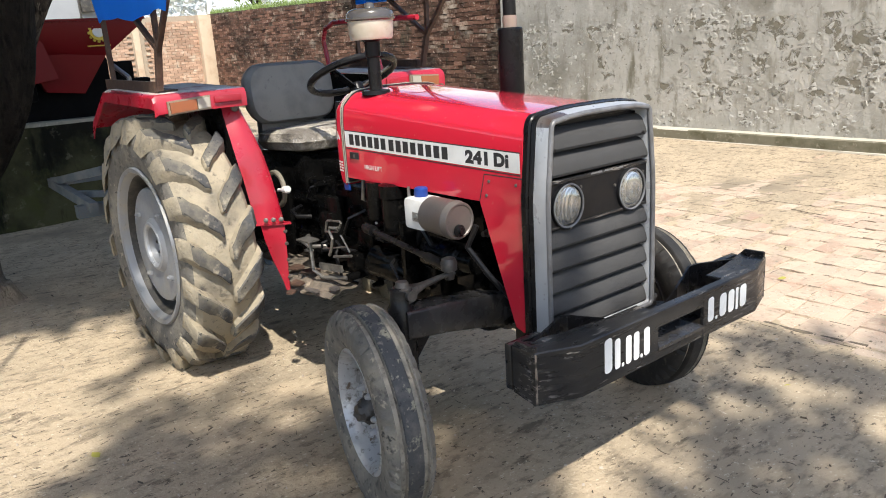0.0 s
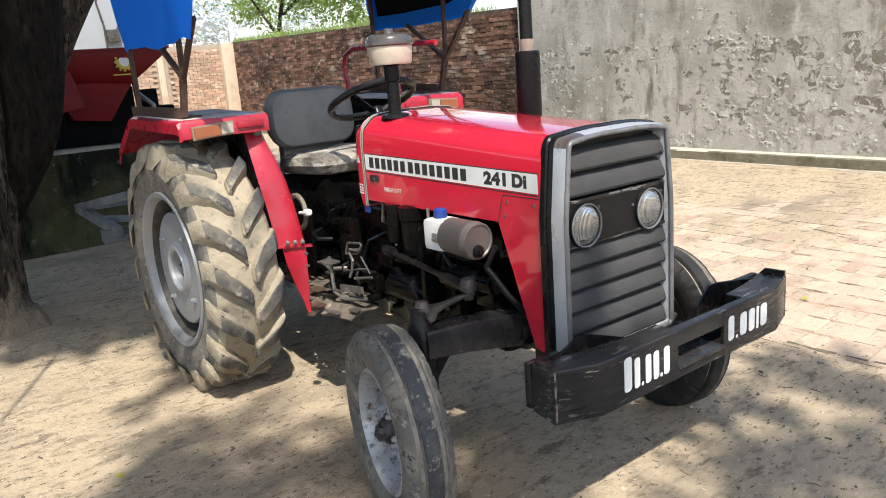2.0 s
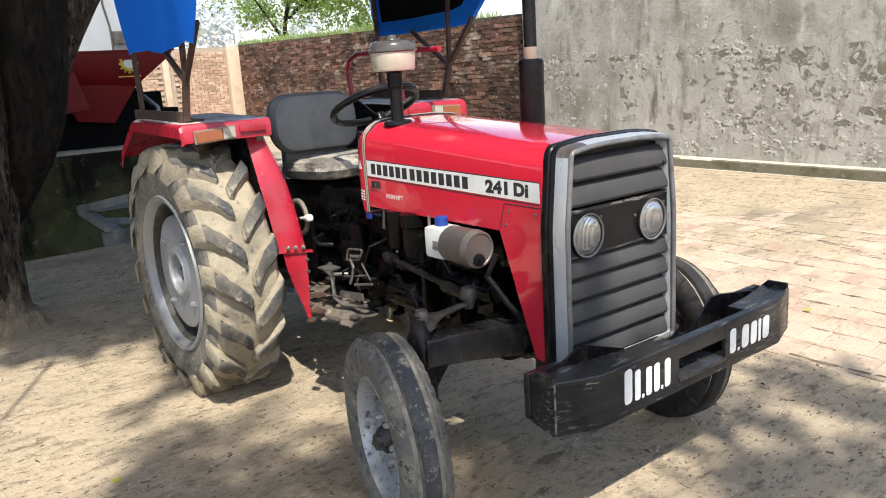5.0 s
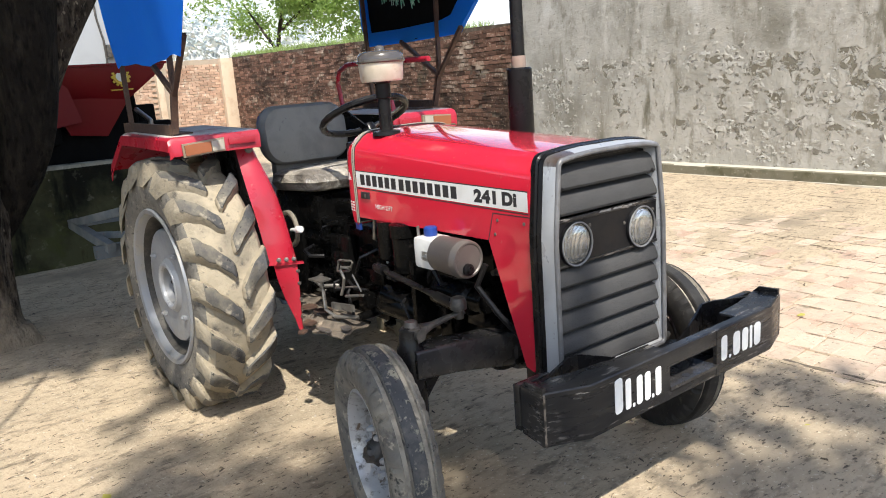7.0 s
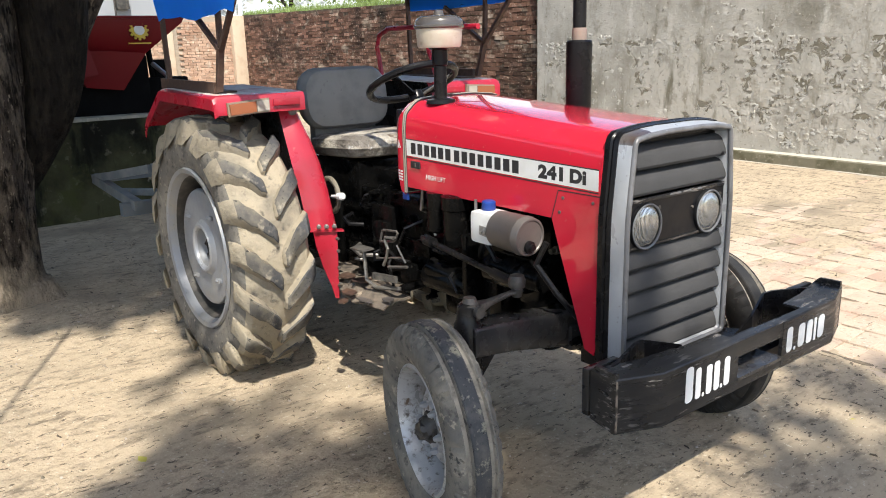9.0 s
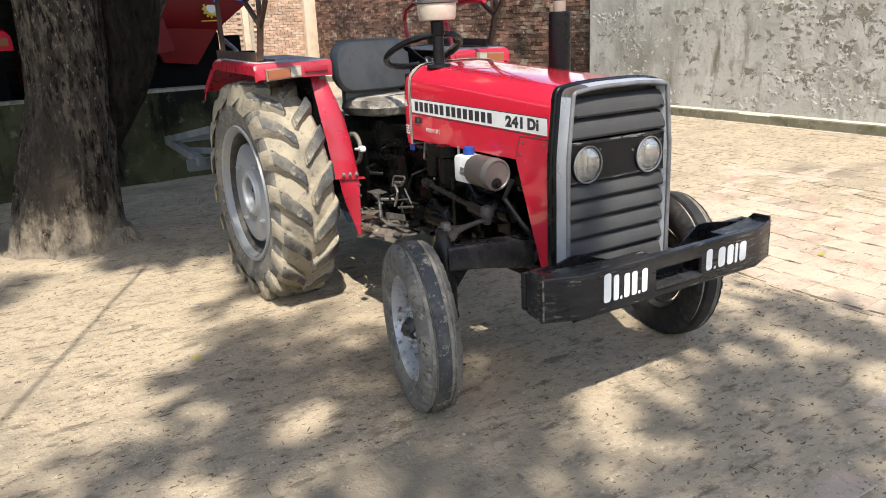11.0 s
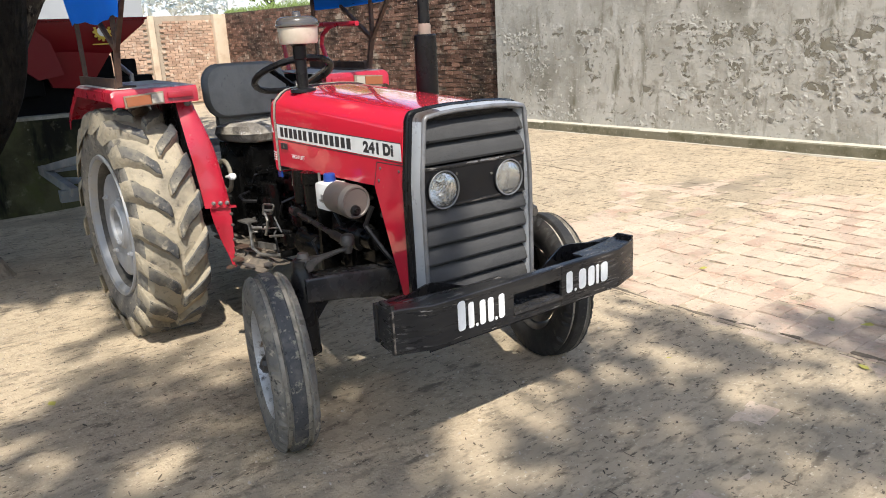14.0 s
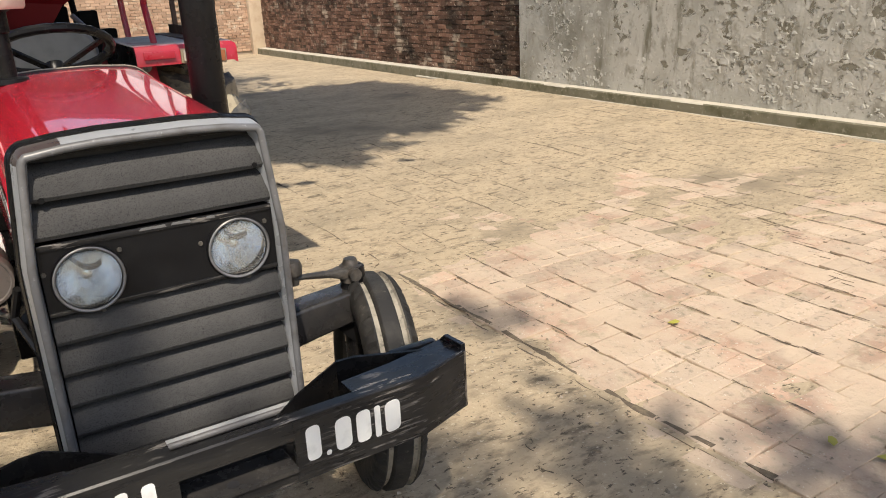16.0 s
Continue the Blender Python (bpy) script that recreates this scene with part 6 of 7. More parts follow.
# crown: leaf clumps over the shaded parts of the yard, open above the sunlit ones
OPEN = [(0.5, -0.82, 0.26), (0.92, -0.55, 0.22), (0.4, -1.05, 0.14), (2.58, 0.96, 0.13), (2.6, 0.25, 0.12), (2.21, 1.23, 0.13), (1.37, 0.15, 0.3), (2.0, 0.04, 0.2), (2.25, -0.06, 0.2), (-1.7, -1.92, 0.5), (-1.82, -1.55, 0.3), (1.35, -2.75, 0.25), (-0.5, -2.0, 0.9), (-0.75, -2.5, 0.4), (-0.6, -1.6, 0.3), (-0.35, -1.3, 0.42), (-0.6, -1.02, 0.2), (0.1, -1.7, 0.5), (0.15, -1.3, 0.28), (0.5, -2.3, 0.5), (0.6, -1.65, 0.25), (1.1, -2.2, 0.34), (1.0, -1.85, 0.22), (-0.2, -2.9, 0.5),
        (0.3, -0.68, 0.26), (0.24, -0.42, 0.3), (0.73, -0.55, 0.26), (0.78, -0.32, 0.28), (0.15, 0.0, 0.6), (0.75, 0.1, 0.45), (0.6, 1.0, 0.6), (-0.4, 0.8, 0.7), (1.4, 0.9, 0.4), (1.3, 1.3, 0.3), (1.5, 0.3, 0.36), (1.3, 0.25, 0.36), (1.72, 0.2, 0.26),
        (2.03, 0.33, 0.22), (2.2, 0.05, 0.19), (2.22, -0.3, 0.18), (2.4, -0.1, 0.18), (2.45, 0.12, 0.13), (2.46, -0.37, 0.15), (2.18, 0.98, 0.17), (2.38, 1.02, 0.17), (2.56, 1.04, 0.16), (2.35, 0.72, 0.14), (2.9, 0.8, 0.19), (1.81, 1.32, 0.26), (2.72, 1.51, 0.22), (3.25, 1.4, 0.22),
        (1.08, -1.25, 0.16), (1.84, -1.1, 0.22), (2.25, -1.08, 0.16), (1.97, -0.92, 0.14), (1.9, -1.72, 0.16), (3.3, 0.3, 0.2), (3.3, -0.9, 0.25), (1.6, -2.75, 0.3), (2.6, -1.7, 0.25)]
PERM = [(2.56, 0.02, 0.13), (2.66, 0.14, 0.15), (2.82, 0.08, 0.2), (2.92, 0.3, 0.2), (3.08, 0.38, 0.2), (2.78, -0.14, 0.16), (2.0, -0.62, 0.28), (2.32, -0.62, 0.2), (1.75, -0.36, 0.24), (1.68, -0.72, 0.3), (1.42, -1.55, 0.26), (1.25, -0.9, 0.3), (0.82, -1.05, 0.24), (2.66, 0.34, 0.18), (-1.03, -2.27, 0.16), (-1.1, -1.12, 0.2), (-0.31, -0.89, 0.1), (-1.3, -2.65, 0.2), (-0.8, -2.05, 0.12), (1.75, -2.1, 0.24), (1.6, -2.35, 0.2), (0.55, -1.3, 0.16), (1.0, -1.2, 0.22), (2.36, 0.5, 0.15), (2.12, 0.68, 0.12), (2.73, 0.41, 0.12), (2.13, 1.36, 0.16), (2.32, 1.36, 0.14), (2.85, 2.0, 0.32), (3.6, 1.95, 0.4)]


def shade(x, y):
    """How thick the leaves stand over a point of the yard, by the sun's way."""
    if any((x - a) ** 2 + (y - b) ** 2 < r * r for a, b, r in PERM):
        return 0.85
    if any((x - a) ** 2 + (y - b) ** 2 < r * r for a, b, r in OPEN):
        return 0.0
    n = noise.noise(Vector((x * 1.7, y * 1.7, 3)))
    if (x < -2.0 + 0.3 * n and y < 1.5) or (x < -0.92 + 0.2 * n and -1.8 + 0.2 * n < y < 0.2):
        return 0.97
    if x < -3.3 + 1.1 * n - 0.6 * max(0, y - 3) and 1.5 <= y < 6.2:
        return 0.95
    if -1.0 < x < 1.4 and y < -1.12 - 0.42 * x + 0.1 * n:
        return 0.03
    if y > 1.55 + 0.25 * n:
        return 0.0
    if x > 2.35 + 0.2 * n:
        return 0.9 if noise.noise(Vector((x * 2.6, y * 2.6, 31))) + 0.5 * n > -0.04 else 0.06
    if x > 0.36 + 0.1 * n:
        return 0.57 + 0.45 * n
    return 0.05 + 0.2 * n


rg = random.Random(21)
lv, lf = [], []
lift = SUN / SUN.z


def leaf(p, size, r):
    d = Vector((r.gauss(0, 1), r.gauss(0, 1), r.gauss(-0.3, 0.6))).normalized()
    w = d.cross(Vector((r.gauss(0, 0.5), r.gauss(0, 0.5), 1))).normalized() * size * 0.24
    k = len(lv)
    lv.extend([p, p + d * size * 0.45 + w, p + d * size, p + d * size * 0.45 - w])
    lf.append((k, k + 1, k + 2, k + 3))


step = 0.2
gx = -9.0
while gx < 6.5:
    gy = -6.0
    while gy < 6.4:
        x, y = gx + rg.uniform(-0.1, 0.1), gy + rg.uniform(-0.1, 0.1)
        if rg.random() < shade(x, y):
            h = rg.uniform(8.0, 11.5)
            c = Vector((x, y, 0)) + lift * h
            for _ in range(20 if x > -1.6 else 32):
                leaf(c + Vector((rg.gauss(0, 0.1), rg.gauss(0, 0.1), rg.gauss(0, 0.16))), rg.uniform(0.16, 0.26), rg)
        gy += step
    gx += step
# the thick part of the crown straight above the trunk
gx = -9.5
while gx < 1.6:
    gy = -8.0
    while gy < 3.0:
        c = Vector((gx + rg.uniform(-0.3, 0.3), gy + rg.uniform(-0.3, 0.3), rg.uniform(4.9, 7.6)))
        g = c - lift * c.z
        if rg.random() < 0.85 and (g.y < -3.4 or shade(g.x, g.y) > 0.8) and shade(g.x + 0.5, g.y) > 0.5:
            for _ in range(46):
                leaf(c + Vector((rg.gauss(0, 0.26), rg.gauss(0, 0.26), rg.gauss(0, 0.22))), rg.uniform(0.2, 0.32), rg)
        gy += 0.5
    gx += 0.5
crown = mesh_stuff("crown", [tuple(v) for v in lv], lf, LEAF, "", "", "stuff", None, tree)

# unseen cable inferred from its thin shadow, strung from the tree's fork to an added pole, high over the yard
pole = thing("cable_pole", (8.05, -5.74, 0), "plain weathered wooden pole carrying a cable", "pole")
bm = B()
limb(bm, [(8.05, -5.74, -0.3), (8.05, -5.74, 1.5), (8.06, -5.74, 3.2), (8.05, -5.74, 4.7)], [0.09, 0.085, 0.075, 0.07], 14, 0.05, 2)
part("post", bm, BROWN, pole)
bm = B()
tube(bm, [Vector((-2.0, -0.68, 2.32)).lerp(Vector((8.05, -5.74, 4.5)), k / 24) - Vector((0, 0, 0.1 * (k / 24) * (1 - k / 24))) for k in range(25)], 0.0095, 8)
tagged(part("overhead_cable", bm, LETTER), "thin black cable strung from the tree to a pole", "cable")

# ---- behind the low wall: shed, machines ----
bm = B()
slab(bm, [(-4.75, -11, 2.95), (-4.75, 1.75, 2.95), (-10.2, 1.75, 3.25), (-10.2, -11, 3.25)], (0, 0, 0.06))
structure("roof_shed", bm, SHEET, "dark tin roof of an open shed", "roof")
bm = B()
rows = []
for i in range(111):
    z, dx = -0.1 + i * 0.031, 0.016 * math.sin(i * math.pi / 2)
    rows.append([Vector((-9.8 + dx, -11, z)), Vector((-9.8 + dx, -0.4, z)), Vector((-9.84 + dx, -0.4, z)), Vector((-9.84 + dx, -11, z))])
skin(bm, rows)
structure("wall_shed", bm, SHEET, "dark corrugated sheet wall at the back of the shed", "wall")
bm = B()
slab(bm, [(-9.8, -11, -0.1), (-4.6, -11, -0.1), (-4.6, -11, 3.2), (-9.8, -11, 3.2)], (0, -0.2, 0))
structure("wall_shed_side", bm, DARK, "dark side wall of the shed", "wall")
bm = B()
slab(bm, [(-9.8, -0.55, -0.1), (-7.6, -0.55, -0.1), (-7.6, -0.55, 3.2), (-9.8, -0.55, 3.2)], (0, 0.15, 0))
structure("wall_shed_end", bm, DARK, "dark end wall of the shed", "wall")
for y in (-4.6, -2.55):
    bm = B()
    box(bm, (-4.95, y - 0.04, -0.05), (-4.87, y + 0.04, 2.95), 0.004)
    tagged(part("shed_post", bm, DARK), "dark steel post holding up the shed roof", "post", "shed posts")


def small_wheel(parent, c, r, w, hub=0.5):
    c = Vector(c)
    bm = B()
    lathe(bm, c, (0, 1, 0), [(-w * 0.4, r * hub), (-w * 0.5, r * 0.7), (-w * 0.5, r * 0.92), (-w * 0.35, r), (w * 0.35, r), (w * 0.5, r * 0.92), (w * 0.5, r * 0.7), (w * 0.4, r * hub)], 40, close=True)
    t = part("tyre", bm, RIBM, parent)
    bm = B()
    lathe(bm, c, (0, 1, 0), [(-w * 0.3, 0.05), (-w * 0.3, r * hub), (-w * 0.4, r * hub * 1.02), (w * 0.4, r * hub * 1.02), (w * 0.3, r * hub), (w * 0.3, 0.05)], 32)
    part("rim", bm, DARK, t)


other = thing("parked_tractor", (-6.4, -2.0, 0), "second red tractor parked in the dark shed", "tractor")
bm = B()
skin(bm, [[Vector((x, -1.84 + p.y, p.z)) for p in hood_ring(0, 1.79 - 0.04 * i, 1.45, 0.32)] for i, x in enumerate((-7.2, -6.6, -6.15, -6.05))], closed=True)
h2 = part("hood", bm, RED, other)
bm = B()
box(bm, (-6.06, -1.68, 1.5), (-6.02, -1.56, 1.6), 0.01)
part("side_lamp", bm, AMBER, h2, "amber side lamp")
bm = B()
box(bm, (-6.07, -2.13, 0.85), (-6.0, -1.64, 1.45), 0.02)
part("grille", bm, DARK, other)
bm = B()
box(bm, (-7.3, -2.08, 0.6), (-6.1, -1.7, 1.42), 0.03)
part("engine", bm, GREASE, other)
bm = B()
lathe(bm, (-6.3, -2.12, 0), (0, 0, 1), [(1.6, 0.03), (1.62, 0.055), (2.0, 0.055), (2.02, 0.03), (3.0, 0.028)], 18)
part("exhaust_pipe", bm, DARK, other)
bm = B()
lathe(bm, (-6.5, -1.83, 0), (0, 0, 1), [(1.68, 0.04), (1.95, 0.04), (1.96, 0.1), (2.04, 0.1), (2.07, 0.05)], 20)
part("air_pre_cleaner", bm, DULL, other, "metal-topped air pre-cleaner")
bm = B()
rr = []
for i in range(28):
    a = 2 * math.pi * i / 28
    d = Vector((-0.35 * math.sin(a), math.cos(a), 0.93 * math.sin(a) * 0.6))
    c = Vector((-7.55, -1.75, 1.72)) + 0.21 * d
    rr.append([c + 0.013 * (math.cos(b) * d + math.sin(b) * Vector((0.8, 0, 0.6))) for b in [2 * math.pi * j / 6 for j in range(6)]])
skin(bm, rr, loop=True, cap=False)
part("steering_wheel", bm, BLACK, other)
for y in (-2.6, -1.15):
    bm = B()
    skin(bm, [[Vector((-8.0 + 0.75 * math.cos(a), y + dy, 0.65 + 0.78 * math.sin(a))) for dy in (-0.2, 0.2)] for a in [radians(d) for d in range(20, 161, 14)]], cap=False, closed=False)
    thicken(bm, 0.01)
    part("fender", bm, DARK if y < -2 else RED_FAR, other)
    small_wheel(other, (-8.0, y, 0.65), 0.65, 0.36)
small_wheel(other, (-6.35, -2.75, 0.55), 0.62, 0.3)
small_wheel(other, (-6.35, -1.25, 0.38), 0.38, 0.18)

drill = thing("seed_drill", (-6.4, 0.5, 0), "red farm machine with a tapered hopper and a yellow gear badge", "farm machine")
bm = B()
skin(bm, [[Vector((x, y, z)) for x, y in o] for z, o in ((2.0, ((-6.2, -0.55), (-6.2, 1.42), (-6.95, 1.42), (-6.95, -0.55))), (1.93, ((-6.2, -0.55), (-6.2, 1.38), (-6.95, 1.38), (-6.95, -0.55))), (1.58, ((-6.35, -0.3), (-6.35, 0.95), (-6.8, 0.95), (-6.8, -0.3))))])
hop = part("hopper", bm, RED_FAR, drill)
bm = B()
box(bm, (-6.22, -0.56, 1.985), (-6.17, 1.43, 2.015), 0.004)
part("hopper_rim", bm, RED_FAR, hop)
bm = B()
lathe(bm, (-6.22, 0.86, 1.845), (1, 0, 0.35), [(-0.005, 0.095), (0.012, 0.095)], 24)
for k in range(12):
    a = 2 * math.pi * k / 12
    lathe(bm, Vector((-6.22, 0.86 + 0.1 * math.cos(a), 1.845 + 0.1 * math.sin(a))), (1, 0, 0.35), [(-0.005, 0.018), (0.012, 0.018)], 6)
part("gear_badge", bm, YELLOW, hop, "round yellow gear-shaped badge")
bm = B()
lathe(bm, (-6.205, 0.86, 1.85), (1, 0, 0.35), [(-0.005, 0.062), (0.006, 0.062)], 24)
part("badge_disc", bm, WHITE, hop)
bm = B()
box(bm, (-6.30, 0.74, 1.69), (-6.26, 1.0, 1.705))
part("badge_bar", bm, YELLOW, hop)
bm = B()
slab(bm, [(-6.25, 0.45, 1.62), (-6.25, 0.92, 1.58), (-6.3, 0.62, 1.15), (-6.3, 0.2, 1.2), (-6.25, 0.0, 1.62)], (-0.3, 0, 0))
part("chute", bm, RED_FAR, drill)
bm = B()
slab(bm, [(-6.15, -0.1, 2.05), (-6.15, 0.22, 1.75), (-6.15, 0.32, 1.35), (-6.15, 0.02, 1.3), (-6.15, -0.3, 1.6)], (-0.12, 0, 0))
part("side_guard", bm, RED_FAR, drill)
bm = B()
box(bm, (-6.9, -0.5, 0.55), (-6.3, 1.1, 0.7), 0.02)
box(bm, (-6.85, -0.95, 0.35), (-6.42, 0.98, 1.56), 0.03)
box(bm, (-6.9, -0.9, 1.1), (-6.3, 0.1, 1.5), 0.03)
for y in (-0.4, 0.2, 0.9):
    box(bm, (-6.75, y, 0.0), (-6.65, y + 0.08, 1.6), 0.01)
box(bm, (-6.75, 0.95, 0.8), (-6.5, 1.5, 1.28), 0.03)
box(bm, (-6.7, 1.1, 1.25), (-6.55, 1.32, 1.5), 0.03)
rod(bm, (-6.6, 1.12, 0.6), (-6.6, 1.05, 1.75), 0.035)
part("frame", bm, DARK, drill)
bm = B()
tube(bm, [(-6.3, 1.0, 1.45), (-6.1, 1.1, 1.3), (-6.1, 1.1, 1.0)], 0.03)
part("drive_pipe", bm, STEEL, drill)
small_wheel(drill, (-6.6, 1.25, 0.5), 0.5, 0.16)
small_wheel(drill, (-6.6, -0.75, 0.5), 0.5, 0.16)

# rear implement behind the tractor
frame_ = thing("implement_frame", (-1.6, -0.3, 0), "faded blue-grey steel implement frame behind the tractor", "farm implement")
for a, b, w, h in (((-2.02, -0.82, 0.74), (-1.05, -0.72, 0.90), 0.05, 0.05), ((-2.02, -0.82, 0.74), (-1.2, -0.78, 0.66), 0.05, 0.06), ((-2.02, -0.82, 0.74), (-1.95, 0.75, 0.74), 0.05, 0.06), ((-1.3, -0.86, 0.63), (-1.3, 0.8, 0.63), 0.07, 0.08),
                   ((-1.05, -0.72, 0.90), (-1.05, 0.72, 0.90), 0.05, 0.05), ((-1.6, -0.8, 0.70), (-1.0, -0.3, 0.70), 0.04, 0.04)):
    bm = B()
    bar(bm, a, b, w, h)
    part("frame_bar", bm, FRAME_BLUE, frame_)
for k in range(4):
    y = -0.45 + 0.4 * k
    bm = B()
    tube(bm, [(-1.3, y, 0.62), (-1.5, y, 0.5), (-1.52, y, 0.3), (-1.35, y, 0.1), (-1.22, y, 0.004)], 0.022, 8)
    part("tine", bm, FRAME_BLUE, frame_)


# ---- beyond the walls ----
bm = B()
box(bm, (-30, -2.0, -0.2), (-24, 6.9, 5.2), 0.02)
wb = tagged(part("white_house", bm, WHITEWASH), "tall pale house behind the yard wall, greyed as if shaded", "house")
bm = B()
tube(bm, [(-23.95, 5.38, 5.0), (-23.95, 5.4, 4.3), (-23.95, 5.52, 3.6), (-23.95, 5.53, 2.4)], 0.035, 8)
part("service_cable", bm, GREY_IRON, wb)
bm = B()
tube(bm, [(-23.95, 6.0, 5.0), (-23.95, 6.06, 4.2), (-23.95, 5.98, 3.6), (-23.95, 5.85, 3.3)], 0.025, 8)
part("service_cable", bm, GREY_IRON, wb)
bm = B()
box(bm, (-23.99, 5.55, 3.05), (-23.8, 5.95, 3.45), 0.02)
part("meter_box", bm, GREY_IRON, wb)

bm = B()
box(bm, (-18.95, wall_y(-19) - 0.28, -0.1), (-18.75, wall_y(-19) + 0.1, 2.6), 0.01)
structure("pier_corner", bm, OCHRE, "ochre plastered pier at the corner of the walls", "pier")
bm = B()
box(bm, (-18.99, 5.42, -0.1), (-18.9, 5.6, 2.6), 0.01)
structure("pier_west", bm, OCHRE, "narrow ochre pier on the far brick wall", "pier")


def leafy(name, base, height, blobs, label, material, leaf_size, count, seed, stems, bark=BARK):
    """A tree or bush: stems, and leaves in uneven clumps."""
    t = thing(name, base, label, "tree" if height > 2.4 else "bush")
    for i, (pts, rs) in enumerate(stems):
        bm = B()
        limb(bm, pts, rs, 10, 0.1, seed + i)
        part("trunk" if i == 0 else "branch", bm, bark, t, "", 80)
    r = random.Random(seed)
    v, f = [], []
    for c, rad in blobs:
        for _ in range(int(count * rad ** 2)):
            d = Vector((r.gauss(0, 1), r.gauss(0, 1), r.gauss(0, 1))).normalized()
            p = Vector(c) + d * rad * (r.random() ** 0.45)
            dd = Vector((r.gauss(0, 1), r.gauss(0, 1), r.gauss(-0.2, 0.8))).normalized()
            w = dd.cross(Vector((r.gauss(0, 0.6), r.gauss(0, 0.6), 1))).normalized() * leaf_size * 0.26
            k = len(v)
            L = leaf_size * r.uniform(0.7, 1.2)
            v += [tuple(p), tuple(p + dd * L * 0.45 + w), tuple(p + dd * L), tuple(p + dd * L * 0.45 - w)]
            f.append((k, k + 1, k + 2, k + 3))
    mesh_stuff("crown", v, f, material, "", "", "stuff", None, t)
    return t


rb = random.Random(5)
blobs = [((-18.0 + rb.gauss(0, 1.7), 9.6 + rb.gauss(0, 0.6), 4.3 + rb.gauss(0, 0.7)), rb.uniform(0.4, 0.85)) for _ in range(42)]
blobs += [((-13.6 + rb.gauss(0, 1.3), 9.6 + rb.gauss(0, 0.5), 3.9 + rb.gauss(0, 0.6)), rb.uniform(0.35, 0.65)) for _ in range(20)]
leafy("young_tree", (-19.0, 9.6, 0), 5, blobs, "young green tree standing behind the brick wall", LEAF_FAR, 0.15, 560, 3,
      [(((-19.0, 9.6, -0.1), (-19.0, 9.6, 1.6), (-19.2, 9.5, 2.9), (-18.4, 9.6, 4.6)), (0.11, 0.09, 0.07, 0.03)), (((-19.2, 9.5, 2.7), (-20.2, 9.4, 3.6), (-21.0, 9.3, 4.4)), (0.06, 0.045, 0.02)), (((-18.9, 9.55, 3.4), (-16.6, 9.5, 4.0), (-14.2, 9.5, 4.2)), (0.05, 0.04, 0.015))])
for cx, n, sd in ((-16.5, 7, 8), (-10.8, 6, 9)):
    bl = [((cx + rb.gauss(0, 0.8), 8.3 + rb.gauss(0, 0.3), 2.55 + rb.gauss(0, 0.22)), rb.uniform(0.25, 0.42)) for _ in range(n)]
    leafy("bush", (cx, 8.3, 0), 2, bl, "pale green bush leaning over the brick wall", LEAF_FAR, 0.11, 420, sd, [(((cx, 8.3, -0.1), (cx + 0.1, 8.3, 1.2), (cx, 8.3, 2.4)), (0.05, 0.04, 0.02))])
hz = [((-40 + rb.uniform(-4, 4), 3 + i * 2.3, 5.0 + rb.uniform(-0.8, 1.6)), rb.uniform(1.0, 1.9)) for i in range(11)]
# Distance haze painted as one pale colour for leaves and trunks.
HAZE = mat("haze_tint", (0.72, 0.78, 0.78), 0.9, random_by="island", amount=0.06, spec=0.1)
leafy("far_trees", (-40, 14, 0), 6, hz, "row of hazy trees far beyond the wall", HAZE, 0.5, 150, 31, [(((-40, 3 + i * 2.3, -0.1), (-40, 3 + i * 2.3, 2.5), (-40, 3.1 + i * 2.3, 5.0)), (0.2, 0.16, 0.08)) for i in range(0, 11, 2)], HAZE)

# added glowing sheet far behind everything, for the overexposed white sky
GLOW = bpy.data.materials.new("sky_glow")
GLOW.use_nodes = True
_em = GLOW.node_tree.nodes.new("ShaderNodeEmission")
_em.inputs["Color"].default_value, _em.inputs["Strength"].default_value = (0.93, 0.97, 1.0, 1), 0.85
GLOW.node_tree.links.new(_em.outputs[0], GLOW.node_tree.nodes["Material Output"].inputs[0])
bm = B()
rows = [[Vector((-90 + 0.006 * (y - 10) ** 2, y, z)) for z in (-2.0, 22.0)] for y in range(-60, 101, 10)]
skin(bm, rows, cap=False, closed=False)
structure("backdrop", bm, GLOW, "glowing sheet for the overexposed white sky low over the horizon", "sky")

# grass along the top of the brick wall
v, f = [], []
for _ in range(5200):
    x = rb.uniform(-18.9, -6.8)
    t = (x + 18.9) / 12.1
    dens = 0.5 + 0.5 * noise.noise(Vector((x * 0.6, 0, 2))) + (0.35 if x < -9.5 else -0.25)
    if rb.random() > dens:
        continue
    y = wall_y(x) + 0.11 + rb.uniform(0.0, 0.24)
    z = 2.62 - 0.26 * (x + 19) / 13.1 - 0.015
    h = rb.uniform(0.06, 0.22)
    d = Vector((rb.gauss(0, 0.35), rb.gauss(-0.1, 0.3), 1)).normalized() * h
    w = Vector((rb.gauss(0, 1), rb.gauss(0, 1), 0)).normalized() * 0.008
    k = len(v)
    v += [(x - w.x, y - w.y, z), (x + w.x, y + w.y, z), (x + d.x, y + d.y, z + d.z)]
    f.append((k, k + 1, k + 2))
mesh_stuff("grass", v, f, GRASS, "wild green grass growing on the wall top", "grass")


# ---- flaking plaster, litter ----
v, f, mi = [], [], []
rf = random.Random(11)


